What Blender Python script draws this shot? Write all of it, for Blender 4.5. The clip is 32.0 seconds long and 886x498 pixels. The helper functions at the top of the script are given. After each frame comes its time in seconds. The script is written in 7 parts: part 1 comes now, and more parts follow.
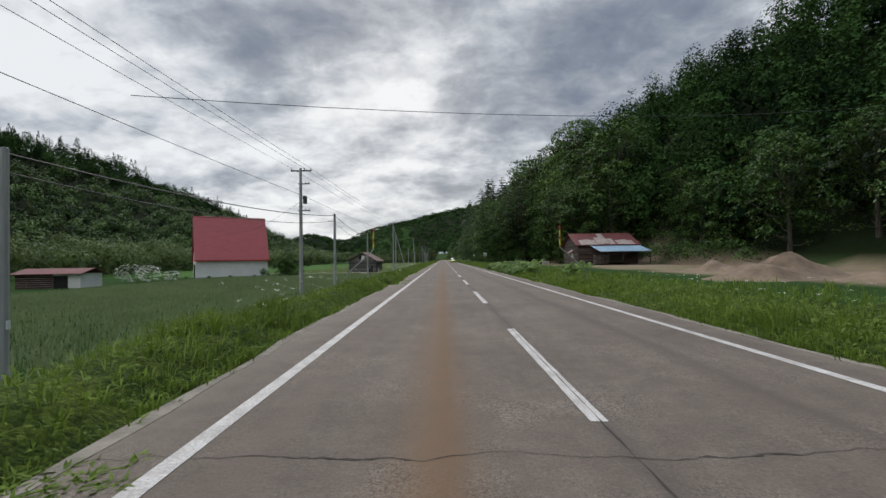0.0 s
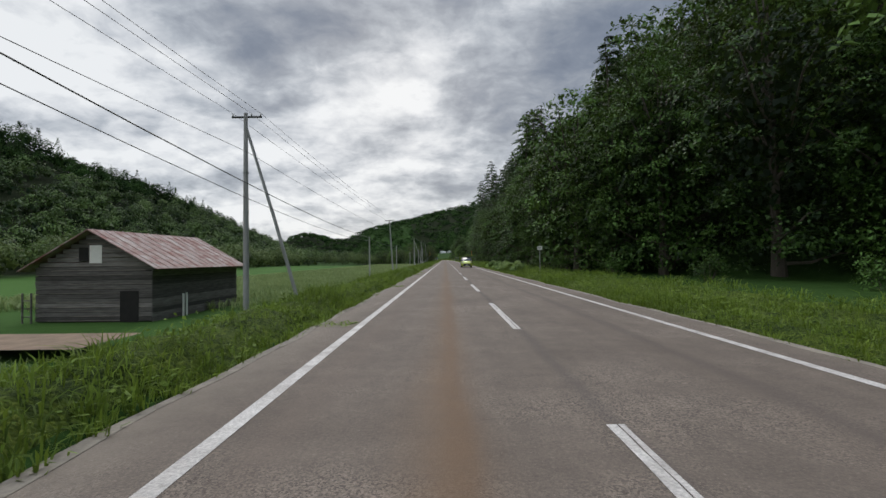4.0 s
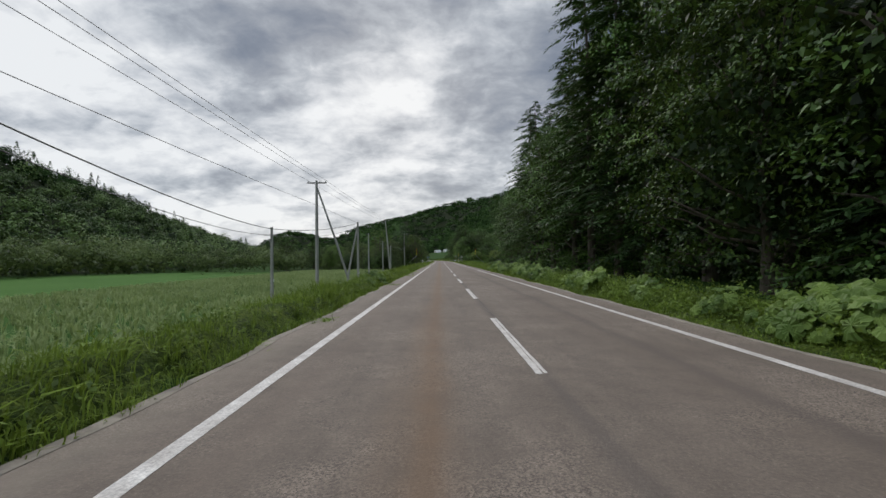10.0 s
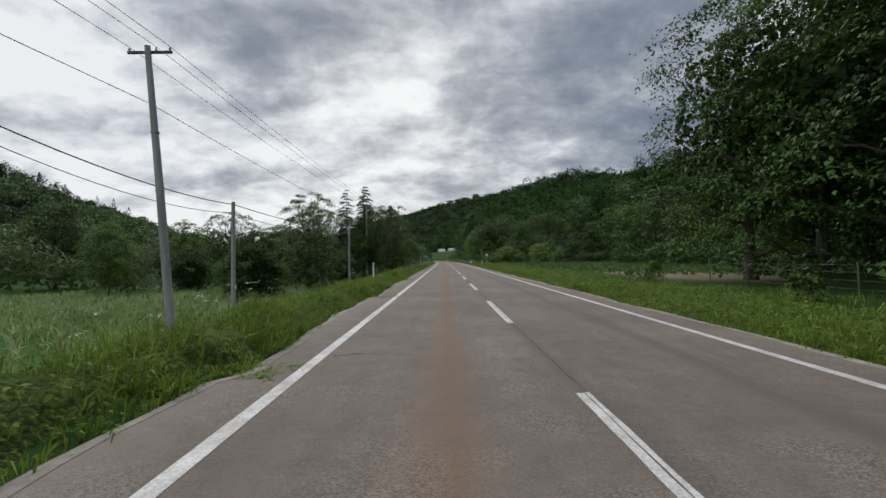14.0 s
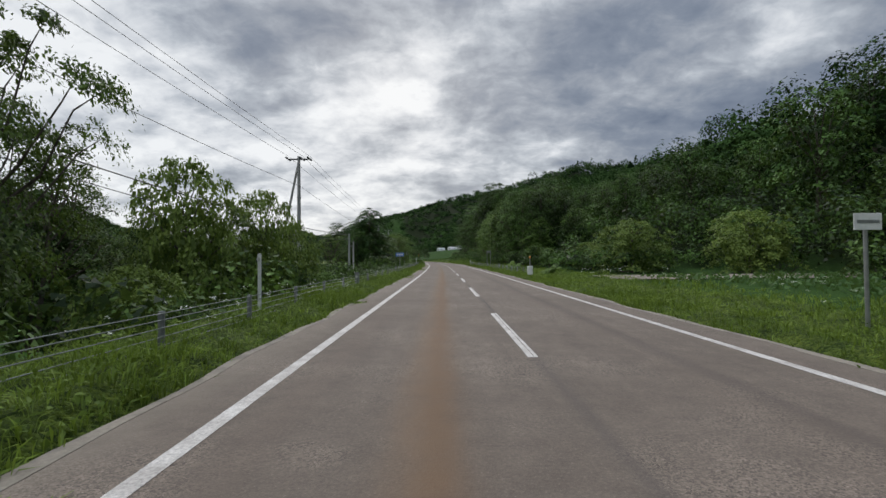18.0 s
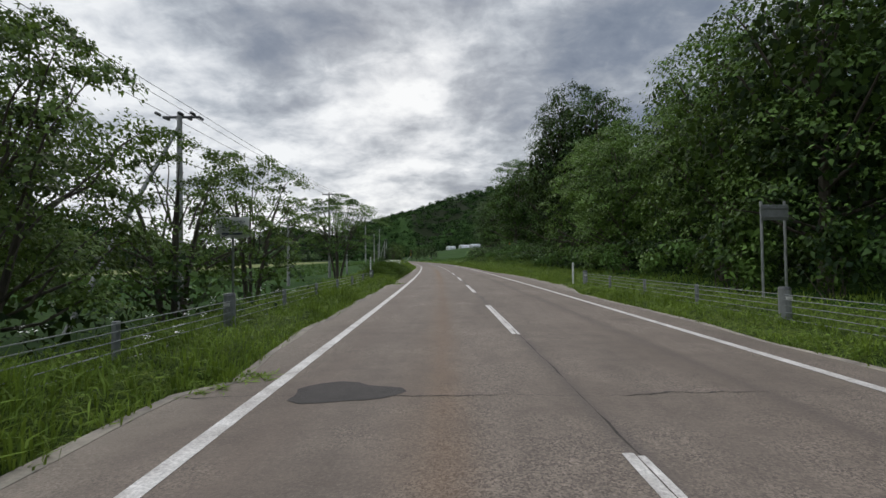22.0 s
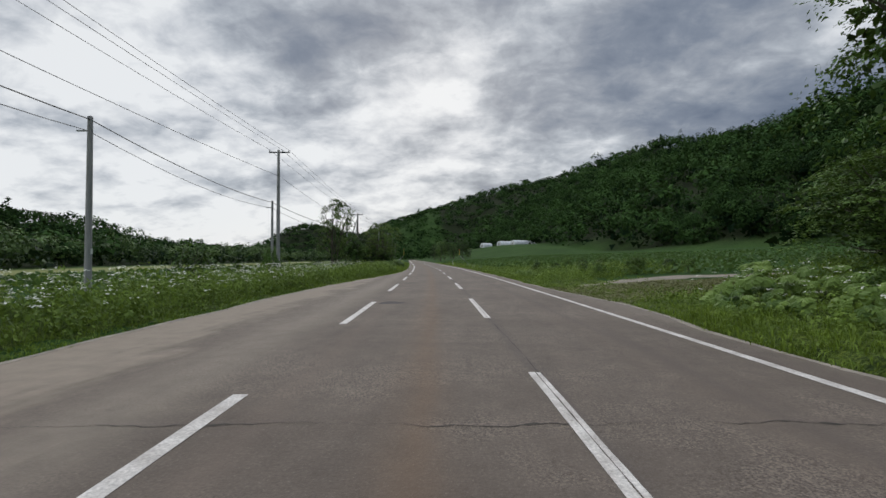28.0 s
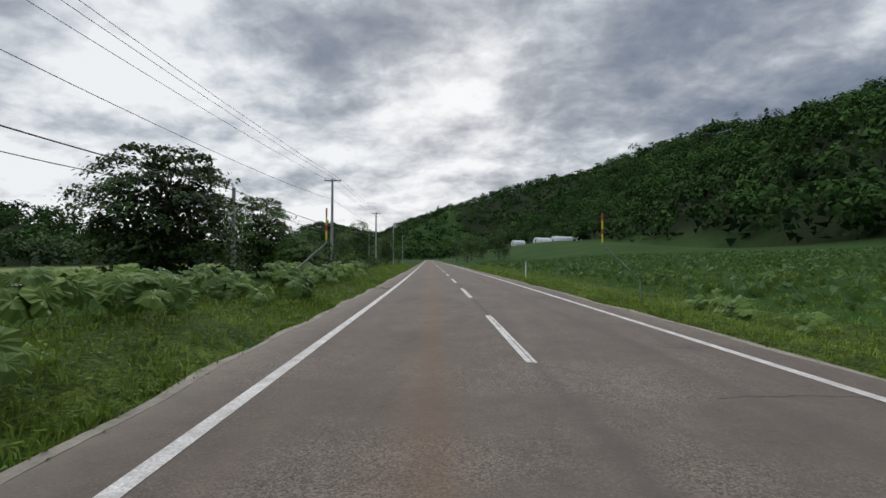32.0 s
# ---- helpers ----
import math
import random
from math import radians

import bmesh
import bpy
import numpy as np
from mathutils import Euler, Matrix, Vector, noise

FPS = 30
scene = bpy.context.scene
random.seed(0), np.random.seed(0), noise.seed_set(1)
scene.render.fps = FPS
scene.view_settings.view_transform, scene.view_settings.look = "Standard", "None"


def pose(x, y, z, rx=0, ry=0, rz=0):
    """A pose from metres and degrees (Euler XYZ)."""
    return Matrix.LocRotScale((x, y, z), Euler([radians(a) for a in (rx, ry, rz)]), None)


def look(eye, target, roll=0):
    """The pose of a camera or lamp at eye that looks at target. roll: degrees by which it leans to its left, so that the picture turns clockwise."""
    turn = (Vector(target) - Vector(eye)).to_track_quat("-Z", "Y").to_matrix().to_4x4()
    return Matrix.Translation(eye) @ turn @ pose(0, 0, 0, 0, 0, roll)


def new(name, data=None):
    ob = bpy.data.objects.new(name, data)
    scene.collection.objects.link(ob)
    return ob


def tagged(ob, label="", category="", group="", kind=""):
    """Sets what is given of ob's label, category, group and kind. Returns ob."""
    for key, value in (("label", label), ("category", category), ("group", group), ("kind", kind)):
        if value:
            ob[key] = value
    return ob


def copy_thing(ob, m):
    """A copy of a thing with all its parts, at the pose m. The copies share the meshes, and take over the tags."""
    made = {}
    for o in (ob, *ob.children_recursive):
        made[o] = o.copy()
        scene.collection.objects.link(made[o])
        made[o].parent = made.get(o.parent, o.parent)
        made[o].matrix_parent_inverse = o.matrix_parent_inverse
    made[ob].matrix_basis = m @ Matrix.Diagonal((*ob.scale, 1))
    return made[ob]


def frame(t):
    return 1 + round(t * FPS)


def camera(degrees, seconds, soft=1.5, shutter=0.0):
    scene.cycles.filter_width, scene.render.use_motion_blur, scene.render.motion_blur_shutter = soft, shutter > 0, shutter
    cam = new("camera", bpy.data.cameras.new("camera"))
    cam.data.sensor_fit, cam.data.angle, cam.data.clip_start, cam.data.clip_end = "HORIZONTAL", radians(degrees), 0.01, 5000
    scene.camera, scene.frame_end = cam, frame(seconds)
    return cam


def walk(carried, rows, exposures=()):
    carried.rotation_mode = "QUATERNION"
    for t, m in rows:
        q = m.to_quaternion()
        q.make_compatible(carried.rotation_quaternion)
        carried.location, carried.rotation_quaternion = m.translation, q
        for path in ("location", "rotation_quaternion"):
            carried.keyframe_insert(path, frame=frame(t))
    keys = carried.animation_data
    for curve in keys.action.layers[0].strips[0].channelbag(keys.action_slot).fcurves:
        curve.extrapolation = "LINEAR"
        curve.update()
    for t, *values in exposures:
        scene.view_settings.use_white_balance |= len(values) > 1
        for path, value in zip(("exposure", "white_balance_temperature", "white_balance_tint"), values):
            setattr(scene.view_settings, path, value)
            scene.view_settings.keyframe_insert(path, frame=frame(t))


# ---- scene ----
# camera and its way along the road
cam = camera(90.0, 32.0, soft=1.5)
walk(cam, [
    (0, pose(-1.310, 6.230, 1.403, 91.25, 0.74, 0.01)),
    (1, pose(-1.330, 25.470, 1.403, 91.25, 0.68, 0.08)),
    (2, pose(-1.260, 44.111, 1.403, 91.25, 0.68, 0.16)),
    (3, pose(-1.320, 62.640, 1.403, 91.25, 0.69, 0.22)),
    (4, pose(-1.403, 81.251, 1.403, 91.25, 0.67, 0.27)),
    (5, pose(-1.487, 99.989, 1.403, 91.25, 0.64, 0.31)),
    (6, pose(-1.570, 118.830, 1.403, 91.25, 0.67, 0.30)),
    (7, pose(-1.540, 137.740, 1.403, 91.25, 0.82, 0.15)),
    (8, pose(-1.470, 156.687, 1.403, 91.25, 0.87, -0.04)),
    (9, pose(-1.350, 175.656, 1.403, 91.25, 0.81, -0.27)),
    (10, pose(-1.210, 194.638, 1.403, 91.25, 0.72, -0.35)),
    (11, pose(-1.230, 213.626, 1.403, 91.25, 0.61, -0.13)),
    (12, pose(-1.310, 232.603, 1.403, 91.25, 0.66, 0.17)),
    (13, pose(-1.430, 251.540, 1.403, 91.25, 0.66, 0.20)),
    (14, pose(-1.410, 270.390, 1.403, 91.25, 0.63, 0.19)),
    (15, pose(-1.400, 289.095, 1.403, 91.25, 0.60, 0.15)),
    (16, pose(-1.390, 307.589, 1.403, 91.25, 0.57, 0.10)),
    (17, pose(-1.380, 325.809, 1.403, 91.25, 0.52, 0.07)),
    (18, pose(-1.255, 343.701, 1.403, 91.25, 0.49, 0.16)),
    (19, pose(-1.276, 361.236, 1.403, 91.25, 0.56, 0.35)),
    (20, pose(-1.464, 378.406, 1.403, 91.25, 0.60, 0.58)),
    (21, pose(-1.571, 395.239, 1.403, 91.25, 0.68, 0.92)),
    (22, pose(-1.811, 411.791, 1.403, 91.25, 0.62, 1.44)),
    (23, pose(-2.283, 428.138, 1.403, 91.25, 0.60, 2.05)),
    (24, pose(-2.896, 444.366, 1.403, 91.25, 0.45, 2.52)),
    (25, pose(-3.648, 460.558, 1.403, 91.25, 0.38, 3.03)),
    (26, pose(-4.651, 476.758, 1.403, 91.25, 0.30, 3.76)),
    (27, pose(-5.884, 492.984, 1.403, 91.25, 0.21, 4.54)),
    (28, pose(-7.344, 509.201, 1.403, 91.25, 0.09, 5.29)),
    (29, pose(-9.123, 525.331, 1.403, 91.25, -0.09, 5.94)),
    (30, pose(-11.014, 541.330, 1.403, 91.25, -0.20, 6.60)),
    (31, pose(-13.147, 557.190, 1.403, 91.25, -0.22, 7.35)),
    (32, pose(-15.548, 573.114, 1.403, 91.25, -0.18, 7.89)),
], [(0.0, -0.05), (17.0, -0.05), (18.5, 0.0), (20.0, -0.12), (21.5, 0.0), (25.0, 0.0), (27.0, -0.08), (28.0, -0.1), (29.0, -0.15), (31.0, -0.15), (32.0, -0.02)])

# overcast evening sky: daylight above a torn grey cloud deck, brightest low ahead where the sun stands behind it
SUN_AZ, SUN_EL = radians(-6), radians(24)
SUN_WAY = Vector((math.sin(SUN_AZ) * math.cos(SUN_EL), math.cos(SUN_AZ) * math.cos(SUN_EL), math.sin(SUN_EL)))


def nd(tree, kind, **sets):
    n = tree.nodes.new(kind)
    for k, v in sets.items():
        if k == "uv_map":
            n.uv_map = v
        elif k == "attribute_name":
            n.attribute_name = v
        elif k == "sky_type":
            n.sky_type = v
        elif k == "sun_disc":
            n.sun_disc = v
        elif k == "sun_elevation":
            n.sun_elevation = v
        elif k == "sun_rotation":
            n.sun_rotation = v
        else:
            n.inputs[k.replace("_", " ")].default_value = v
    return n


def math_nd(tree, op, a, b=None):
    n = tree.nodes.new("ShaderNodeMath")
    n.operation = op
    for i, v in enumerate((a, b)):
        if v is None:
            continue
        if isinstance(v, (int, float)):
            n.inputs[i].default_value = v
        else:
            tree.links.new(v, n.inputs[i])
    return n.outputs[0]


def ramp(tree, fac, stops, kind="LINEAR"):
    n = tree.nodes.new("ShaderNodeValToRGB")
    n.color_ramp.interpolation = kind
    e = n.color_ramp.elements
    while len(e) < len(stops):
        e.new(0.5)
    for el, (p, c) in zip(e, stops):
        el.position = p
        el.color = (*c, 1) if len(c) == 3 else c
    tree.links.new(fac, n.inputs[0])
    return n.outputs[0]


def mix_col(tree, fac, a, b, blend="MIX"):
    n = tree.nodes.new("ShaderNodeMix")
    n.data_type, n.blend_type = "RGBA", blend
    for i, v in ((0, fac), (6, a), (7, b)):
        if isinstance(v, (int, float)):
            n.inputs[i].default_value = v
        elif isinstance(v, tuple):
            n.inputs[i].default_value = (*v, 1)
        else:
            tree.links.new(v, n.inputs[i])
    return n.outputs[2]


world = bpy.data.worlds.new("world")
scene.world = world
world.use_nodes = True
wt = world.node_tree
wt.nodes.clear()
w_out = wt.nodes.new("ShaderNodeOutputWorld")
sky = nd(wt, "ShaderNodeTexSky", sky_type="NISHITA", sun_disc=False, sun_elevation=SUN_EL, sun_rotation=SUN_AZ)
tc = wt.nodes.new("ShaderNodeTexCoord")
sep = wt.nodes.new("ShaderNodeSeparateXYZ")
wt.links.new(tc.outputs["Generated"], sep.inputs[0])
up = math_nd(wt, "MAXIMUM", sep.outputs[2], 0.0)
den = math_nd(wt, "ADD", up, 0.34)
cu = math_nd(wt, "DIVIDE", sep.outputs[0], den)
cv = math_nd(wt, "DIVIDE", sep.outputs[1], den)
comb = wt.nodes.new("ShaderNodeCombineXYZ")
wt.links.new(cu, comb.inputs[0])
wt.links.new(math_nd(wt, "MULTIPLY", cv, 1.15), comb.inputs[1])
n1 = nd(wt, "ShaderNodeTexNoise", Scale=2.6, Detail=6.0, Roughness=0.52, Distortion=0.2)
n2 = nd(wt, "ShaderNodeTexNoise", Scale=9.0, Detail=6.0, Roughness=0.6, Distortion=0.3)
off = wt.nodes.new("ShaderNodeVectorMath")
off.operation = "ADD"
off.inputs[1].default_value = (3.74, 1.3, 0.0)
wt.links.new(comb.outputs[0], off.inputs[0])
for n in (n1, n2):
    wt.links.new(off.outputs[0], n.inputs["Vector"])
cl = math_nd(wt, "ADD", math_nd(wt, "MULTIPLY", n1.outputs[0], 0.72), math_nd(wt, "MULTIPLY", n2.outputs[0], 0.28))
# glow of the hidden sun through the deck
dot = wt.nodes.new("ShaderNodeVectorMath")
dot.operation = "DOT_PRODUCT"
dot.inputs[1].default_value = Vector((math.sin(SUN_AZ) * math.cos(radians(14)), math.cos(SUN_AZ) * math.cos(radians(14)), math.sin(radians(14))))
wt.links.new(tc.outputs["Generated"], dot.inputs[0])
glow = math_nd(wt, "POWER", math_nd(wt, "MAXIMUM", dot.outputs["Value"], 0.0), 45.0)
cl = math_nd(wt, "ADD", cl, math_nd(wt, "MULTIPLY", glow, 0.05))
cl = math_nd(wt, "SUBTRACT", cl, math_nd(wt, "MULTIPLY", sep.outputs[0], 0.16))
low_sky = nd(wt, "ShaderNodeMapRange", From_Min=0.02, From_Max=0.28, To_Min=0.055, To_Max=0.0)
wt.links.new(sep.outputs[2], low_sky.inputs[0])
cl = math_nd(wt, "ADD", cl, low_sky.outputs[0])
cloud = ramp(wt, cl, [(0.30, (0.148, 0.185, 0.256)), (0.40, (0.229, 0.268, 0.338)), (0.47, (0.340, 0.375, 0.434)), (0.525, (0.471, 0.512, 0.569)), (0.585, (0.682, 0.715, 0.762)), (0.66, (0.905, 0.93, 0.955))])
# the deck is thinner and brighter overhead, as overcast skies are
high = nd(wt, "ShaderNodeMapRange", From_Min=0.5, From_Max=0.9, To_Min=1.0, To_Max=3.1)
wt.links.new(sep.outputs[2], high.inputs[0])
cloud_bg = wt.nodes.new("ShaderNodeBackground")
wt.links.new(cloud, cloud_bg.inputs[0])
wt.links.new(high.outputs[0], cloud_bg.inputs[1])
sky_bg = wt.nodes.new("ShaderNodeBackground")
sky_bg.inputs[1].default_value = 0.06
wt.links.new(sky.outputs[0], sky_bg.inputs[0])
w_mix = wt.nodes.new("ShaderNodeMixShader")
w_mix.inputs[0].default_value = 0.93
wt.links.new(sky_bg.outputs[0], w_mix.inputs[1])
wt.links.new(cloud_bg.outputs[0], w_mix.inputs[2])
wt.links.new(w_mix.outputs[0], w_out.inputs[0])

sun = new("sun", bpy.data.lights.new("sun", "SUN"))
sun.data.energy, sun.data.angle, sun.data.color = 0.9, radians(25), (1.0, 0.95, 0.88)
sun.matrix_world = look((0, 0, 60), Vector((0, 0, 60)) - Vector((SUN_WAY.x, SUN_WAY.y, math.sin(radians(50)))))


# ---- materials ----
def mat(name, c1, c2=None, scale=3.0, rough=0.8, metal=0.0, bump=0.0, bscale=None, fine=0.0, stretch=None, spec=None, isl=0.0, world_co=False):
    """Two-scale noise between two colours, with a finer grain on top and a bump; isl: random tone by island."""
    m = bpy.data.materials.new(name)
    m.use_nodes = True
    t = m.node_tree
    b = t.nodes["Principled BSDF"]
    b.inputs["Roughness"].default_value = rough
    b.inputs["Metallic"].default_value = metal
    if spec is not None:
        b.inputs["Specular IOR Level"].default_value = spec
    c2 = c2 or tuple(v * 0.75 for v in c1)
    co = t.nodes.new("ShaderNodeNewGeometry").outputs["Position"] if world_co else t.nodes.new("ShaderNodeTexCoord").outputs["Object"]
    if stretch:
        mp = t.nodes.new("ShaderNodeMapping")
        mp.inputs["Scale"].default_value = stretch
        t.links.new(co, mp.inputs[0])
        co = mp.outputs[0]
    a = nd(t, "ShaderNodeTexNoise", Scale=scale, Detail=5.0, Roughness=0.6)
    g = nd(t, "ShaderNodeTexNoise", Scale=(bscale or scale * 9), Detail=3.0, Roughness=0.7)
    t.links.new(co, a.inputs["Vector"])
    t.links.new(co, g.inputs["Vector"])
    f = nd(t, "ShaderNodeMapRange", From_Min=0.32, From_Max=0.68)
    t.links.new(a.outputs[0], f.inputs[0])
    col = mix_col(t, f.outputs[0], c1, c2)
    if fine:
        h = nd(t, "ShaderNodeMapRange", From_Min=0.25, From_Max=0.75, To_Min=1 - fine, To_Max=1 + fine)
        t.links.new(g.outputs[0], h.inputs[0])
        cc = t.nodes.new("ShaderNodeCombineColor")
        for i in range(3):
            t.links.new(h.outputs[0], cc.inputs[i])
        col = mix_col(t, 1.0, col, cc.outputs[0], "MULTIPLY")
    if isl:
        r = t.nodes.new("ShaderNodeObjectInfo").outputs["Random"]
        h = nd(t, "ShaderNodeMapRange", To_Min=1 - isl, To_Max=1 + isl)
        t.links.new(r, h.inputs[0])
        cc = t.nodes.new("ShaderNodeCombineColor")
        for i in range(3):
            t.links.new(h.outputs[0], cc.inputs[i])
        col = mix_col(t, 1.0, col, cc.outputs[0], "MULTIPLY")
    t.links.new(col, b.inputs["Base Color"])
    if bump:
        bp = nd(t, "ShaderNodeBump", Strength=min(bump, 1.0))
        bp.inputs["Distance"].default_value = 0.02
        t.links.new(g.outputs[0], bp.inputs["Height"])
        t.links.new(bp.outputs[0], b.inputs["Normal"])
    return m


def leaf_mat(name, dark, light, rough=0.55, trans=0.3, tree_var=True, leafwise=0.45, patch=0.35, lo=0.15):
    """Leaves: tone differs leaf by leaf and plant by plant; some light passes through."""
    m = bpy.data.materials.new(name)
    m.use_nodes = True
    t = m.node_tree
    b = t.nodes["Principled BSDF"]
    out = t.nodes["Material Output"]
    geo = t.nodes.new("ShaderNodeNewGeometry")
    a = nd(t, "ShaderNodeTexNoise", Scale=patch, Detail=3.0, Roughness=0.6)
    t.links.new(geo.outputs["Position"], a.inputs["Vector"])
    f = math_nd(t, "ADD", math_nd(t, "MULTIPLY", geo.outputs["Random Per Island"], leafwise), math_nd(t, "MULTIPLY", math_nd(t, "SUBTRACT", a.outputs[0], 0.5), 1.9 - 2 * leafwise))
    f = math_nd(t, "ADD", f, 0.65 - 0.5 * leafwise)
    if tree_var:
        oi = t.nodes.new("ShaderNodeObjectInfo")
        f = math_nd(t, "ADD", f, math_nd(t, "MULTIPLY", math_nd(t, "SUBTRACT", oi.outputs["Random"], 0.5), 0.35))
    # the tone attribute also carries the shade painted into crown insides
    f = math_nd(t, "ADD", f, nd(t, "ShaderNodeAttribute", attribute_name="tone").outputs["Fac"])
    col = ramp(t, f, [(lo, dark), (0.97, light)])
    b.inputs["Roughness"].default_value = rough
    b.inputs["Specular IOR Level"].default_value = 0.15 if rough < 0.7 else 0.03
    t.links.new(col, b.inputs["Base Color"])
    tr = t.nodes.new("ShaderNodeBsdfTranslucent")
    t.links.new(mix_col(t, 0.4, col, (0.15, 0.20, 0.035)), tr.inputs[0])
    mx = t.nodes.new("ShaderNodeMixShader")
    mx.inputs[0].default_value = trans
    t.links.new(b.outputs[0], mx.inputs[1])
    t.links.new(tr.outputs[0], mx.inputs[2])
    t.links.new(mx.outputs[0], out.inputs[0])
    return m


def road_mat():
    """Aged grey asphalt: stone grain, brown drip band along the lane's middle, darker and paler wheel bands, blotches."""
    m = bpy.data.materials.new("aged_asphalt")
    m.use_nodes = True
    t = m.node_tree
    b = t.nodes["Principled BSDF"]
    uv = nd(t, "ShaderNodeUVMap", uv_map="lane")
    sp = t.nodes.new("ShaderNodeSeparateXYZ")
    t.links.new(uv.outputs[0], sp.inputs[0])
    d, s = sp.outputs[0], sp.outputs[1]
    geo = t.nodes.new("ShaderNodeNewGeometry").outputs["Position"]
    big = nd(t, "ShaderNodeTexNoise", Scale=0.45, Detail=5.0, Roughness=0.62)
    mid = nd(t, "ShaderNodeTexNoise", Scale=3.0, Detail=4.0, Roughness=0.6)
    grain = nd(t, "ShaderNodeTexVoronoi", Scale=70.0)
    fleck = nd(t, "ShaderNodeTexNoise", Scale=34.0, Detail=3.0, Roughness=0.8)
    mp = t.nodes.new("ShaderNodeMapping")
    mp.inputs["Scale"].default_value = (1, 0.12, 1)
    t.links.new(geo, mp.inputs[0])
    streak = nd(t, "ShaderNodeTexNoise", Scale=2.2, Detail=4.0, Roughness=0.6)
    t.links.new(mp.outputs[0], streak.inputs["Vector"])
    for n in (big, mid, grain, fleck):
        t.links.new(geo, n.inputs["Vector"])
    col = ramp(t, big.outputs[0], [(0.3, (0.119, 0.094, 0.076)), (0.7, (0.168, 0.136, 0.111))])
    tone = math_nd(t, "ADD", math_nd(t, "MULTIPLY", mid.outputs[0], 0.55), 0.72)
    tone = math_nd(t, "MULTIPLY", tone, math_nd(t, "ADD", math_nd(t, "MULTIPLY", streak.outputs[0], 0.5), 0.75))
    tone = math_nd(t, "MULTIPLY", tone, math_nd(t, "ADD", math_nd(t, "MULTIPLY", fleck.outputs[0], 1.1), 0.45))
    older = nd(t, "ShaderNodeMapRange", From_Min=480.0, From_Max=505.0, To_Min=1.0, To_Max=0.8)
    t.links.new(s, older.inputs[0])
    tone = math_nd(t, "MULTIPLY", tone, older.outputs[0])
    coarse = nd(t, "ShaderNodeTexNoise", Scale=11.0, Detail=5.0, Roughness=0.75)
    t.links.new(geo, coarse.inputs["Vector"])
    tone = math_nd(t, "MULTIPLY", tone, math_nd(t, "ADD", math_nd(t, "MULTIPLY", coarse.outputs[0], 0.5), 0.75))
    cc = t.nodes.new("ShaderNodeCombineColor")
    for i in range(3):
        t.links.new(tone, cc.inputs[i])
    col = mix_col(t, 1.0, col, cc.outputs[0], "MULTIPLY")

    stone = nd(t, "ShaderNodeTexVoronoi", Scale=75.0)
    t.links.new(geo, stone.inputs["Vector"])
    sep_s = t.nodes.new("ShaderNodeSeparateColor")
    t.links.new(stone.outputs["Color"], sep_s.inputs[0])
    worn = nd(t, "ShaderNodeMapRange", From_Min=0.47, From_Max=0.58)
    t.links.new(big.outputs[0], worn.inputs[0])
    sv = math_nd(t, "ADD", math_nd(t, "MULTIPLY", sep_s.outputs[0], 1.2), 0.42)
    sc3 = t.nodes.new("ShaderNodeCombineColor")
    for i in range(3):
        t.links.new(sv, sc3.inputs[i])
    col = mix_col(t, math_nd(t, "MULTIPLY", worn.outputs[0], 0.85), col, mix_col(t, 1.0, col, sc3.outputs[0], "MULTIPLY"))
    pale = nd(t, "ShaderNodeMapRange", From_Min=0.62, From_Max=0.78, To_Min=0.0, To_Max=0.5)
    t.links.new(fleck.outputs[0], pale.inputs[0])
    col = mix_col(t, pale.outputs[0], col, (0.34, 0.32, 0.30))

    # the drip band is strong in places and nearly gone in others
    drip = ramp(t, math_nd(t, "DIVIDE", s, 600.0), [(x, (v, v, v)) for x, v in ((0.0, 1.0), (0.1, 0.85), (0.18, 0.55), (0.35, 0.5), (0.55, 0.65), (0.63, 0.95), (0.68, 0.4), (0.72, 0.3), (0.755, 0.8), (0.79, 0.3), (0.98, 0.35))])

    def band(centre, half, amount, colour, wob=0.5, along=None):
        nonlocal col
        x = math_nd(t, "ADD", math_nd(t, "SUBTRACT", d, centre), math_nd(t, "MULTIPLY", math_nd(t, "SUBTRACT", streak.outputs[0], 0.5), wob))
        g = math_nd(t, "POWER", 2.718, math_nd(t, "MULTIPLY", math_nd(t, "MULTIPLY", x, x), -1 / (half * half)))
        g = math_nd(t, "MULTIPLY", g, math_nd(t, "MULTIPLY", math_nd(t, "ADD", math_nd(t, "MULTIPLY", mid.outputs[0], 0.9), 0.5), amount))
        if along is not None:
            g = math_nd(t, "MULTIPLY", g, along)
        col = mix_col(t, g, col, colour)

    band(-1.32, 0.15, 0.8, (0.128, 0.074, 0.040), 0.25, drip)
    band(-1.42, 0.3, 0.68, (0.172, 0.106, 0.060), 0.5, drip)
    band(-2.75, 0.22, 0.35, (0.145, 0.11, 0.088), 0.3)
    band(1.95, 0.16, 0.5, (0.075, 0.062, 0.055), 0.5)
    band(1.75, 0.45, 0.22, (0.12, 0.09, 0.07), 0.6)
    band(0.03, 0.1, 0.42, (0.07, 0.06, 0.055), 0.25)
    band(-4.2, 0.55, 0.5, (0.24, 0.205, 0.165), 0.6)
    band(4.3, 0.5, 0.3, (0.22, 0.19, 0.16), 0.4)
    band(-7.0, 1.2, 0.75, (0.20, 0.165, 0.128), 1.6)
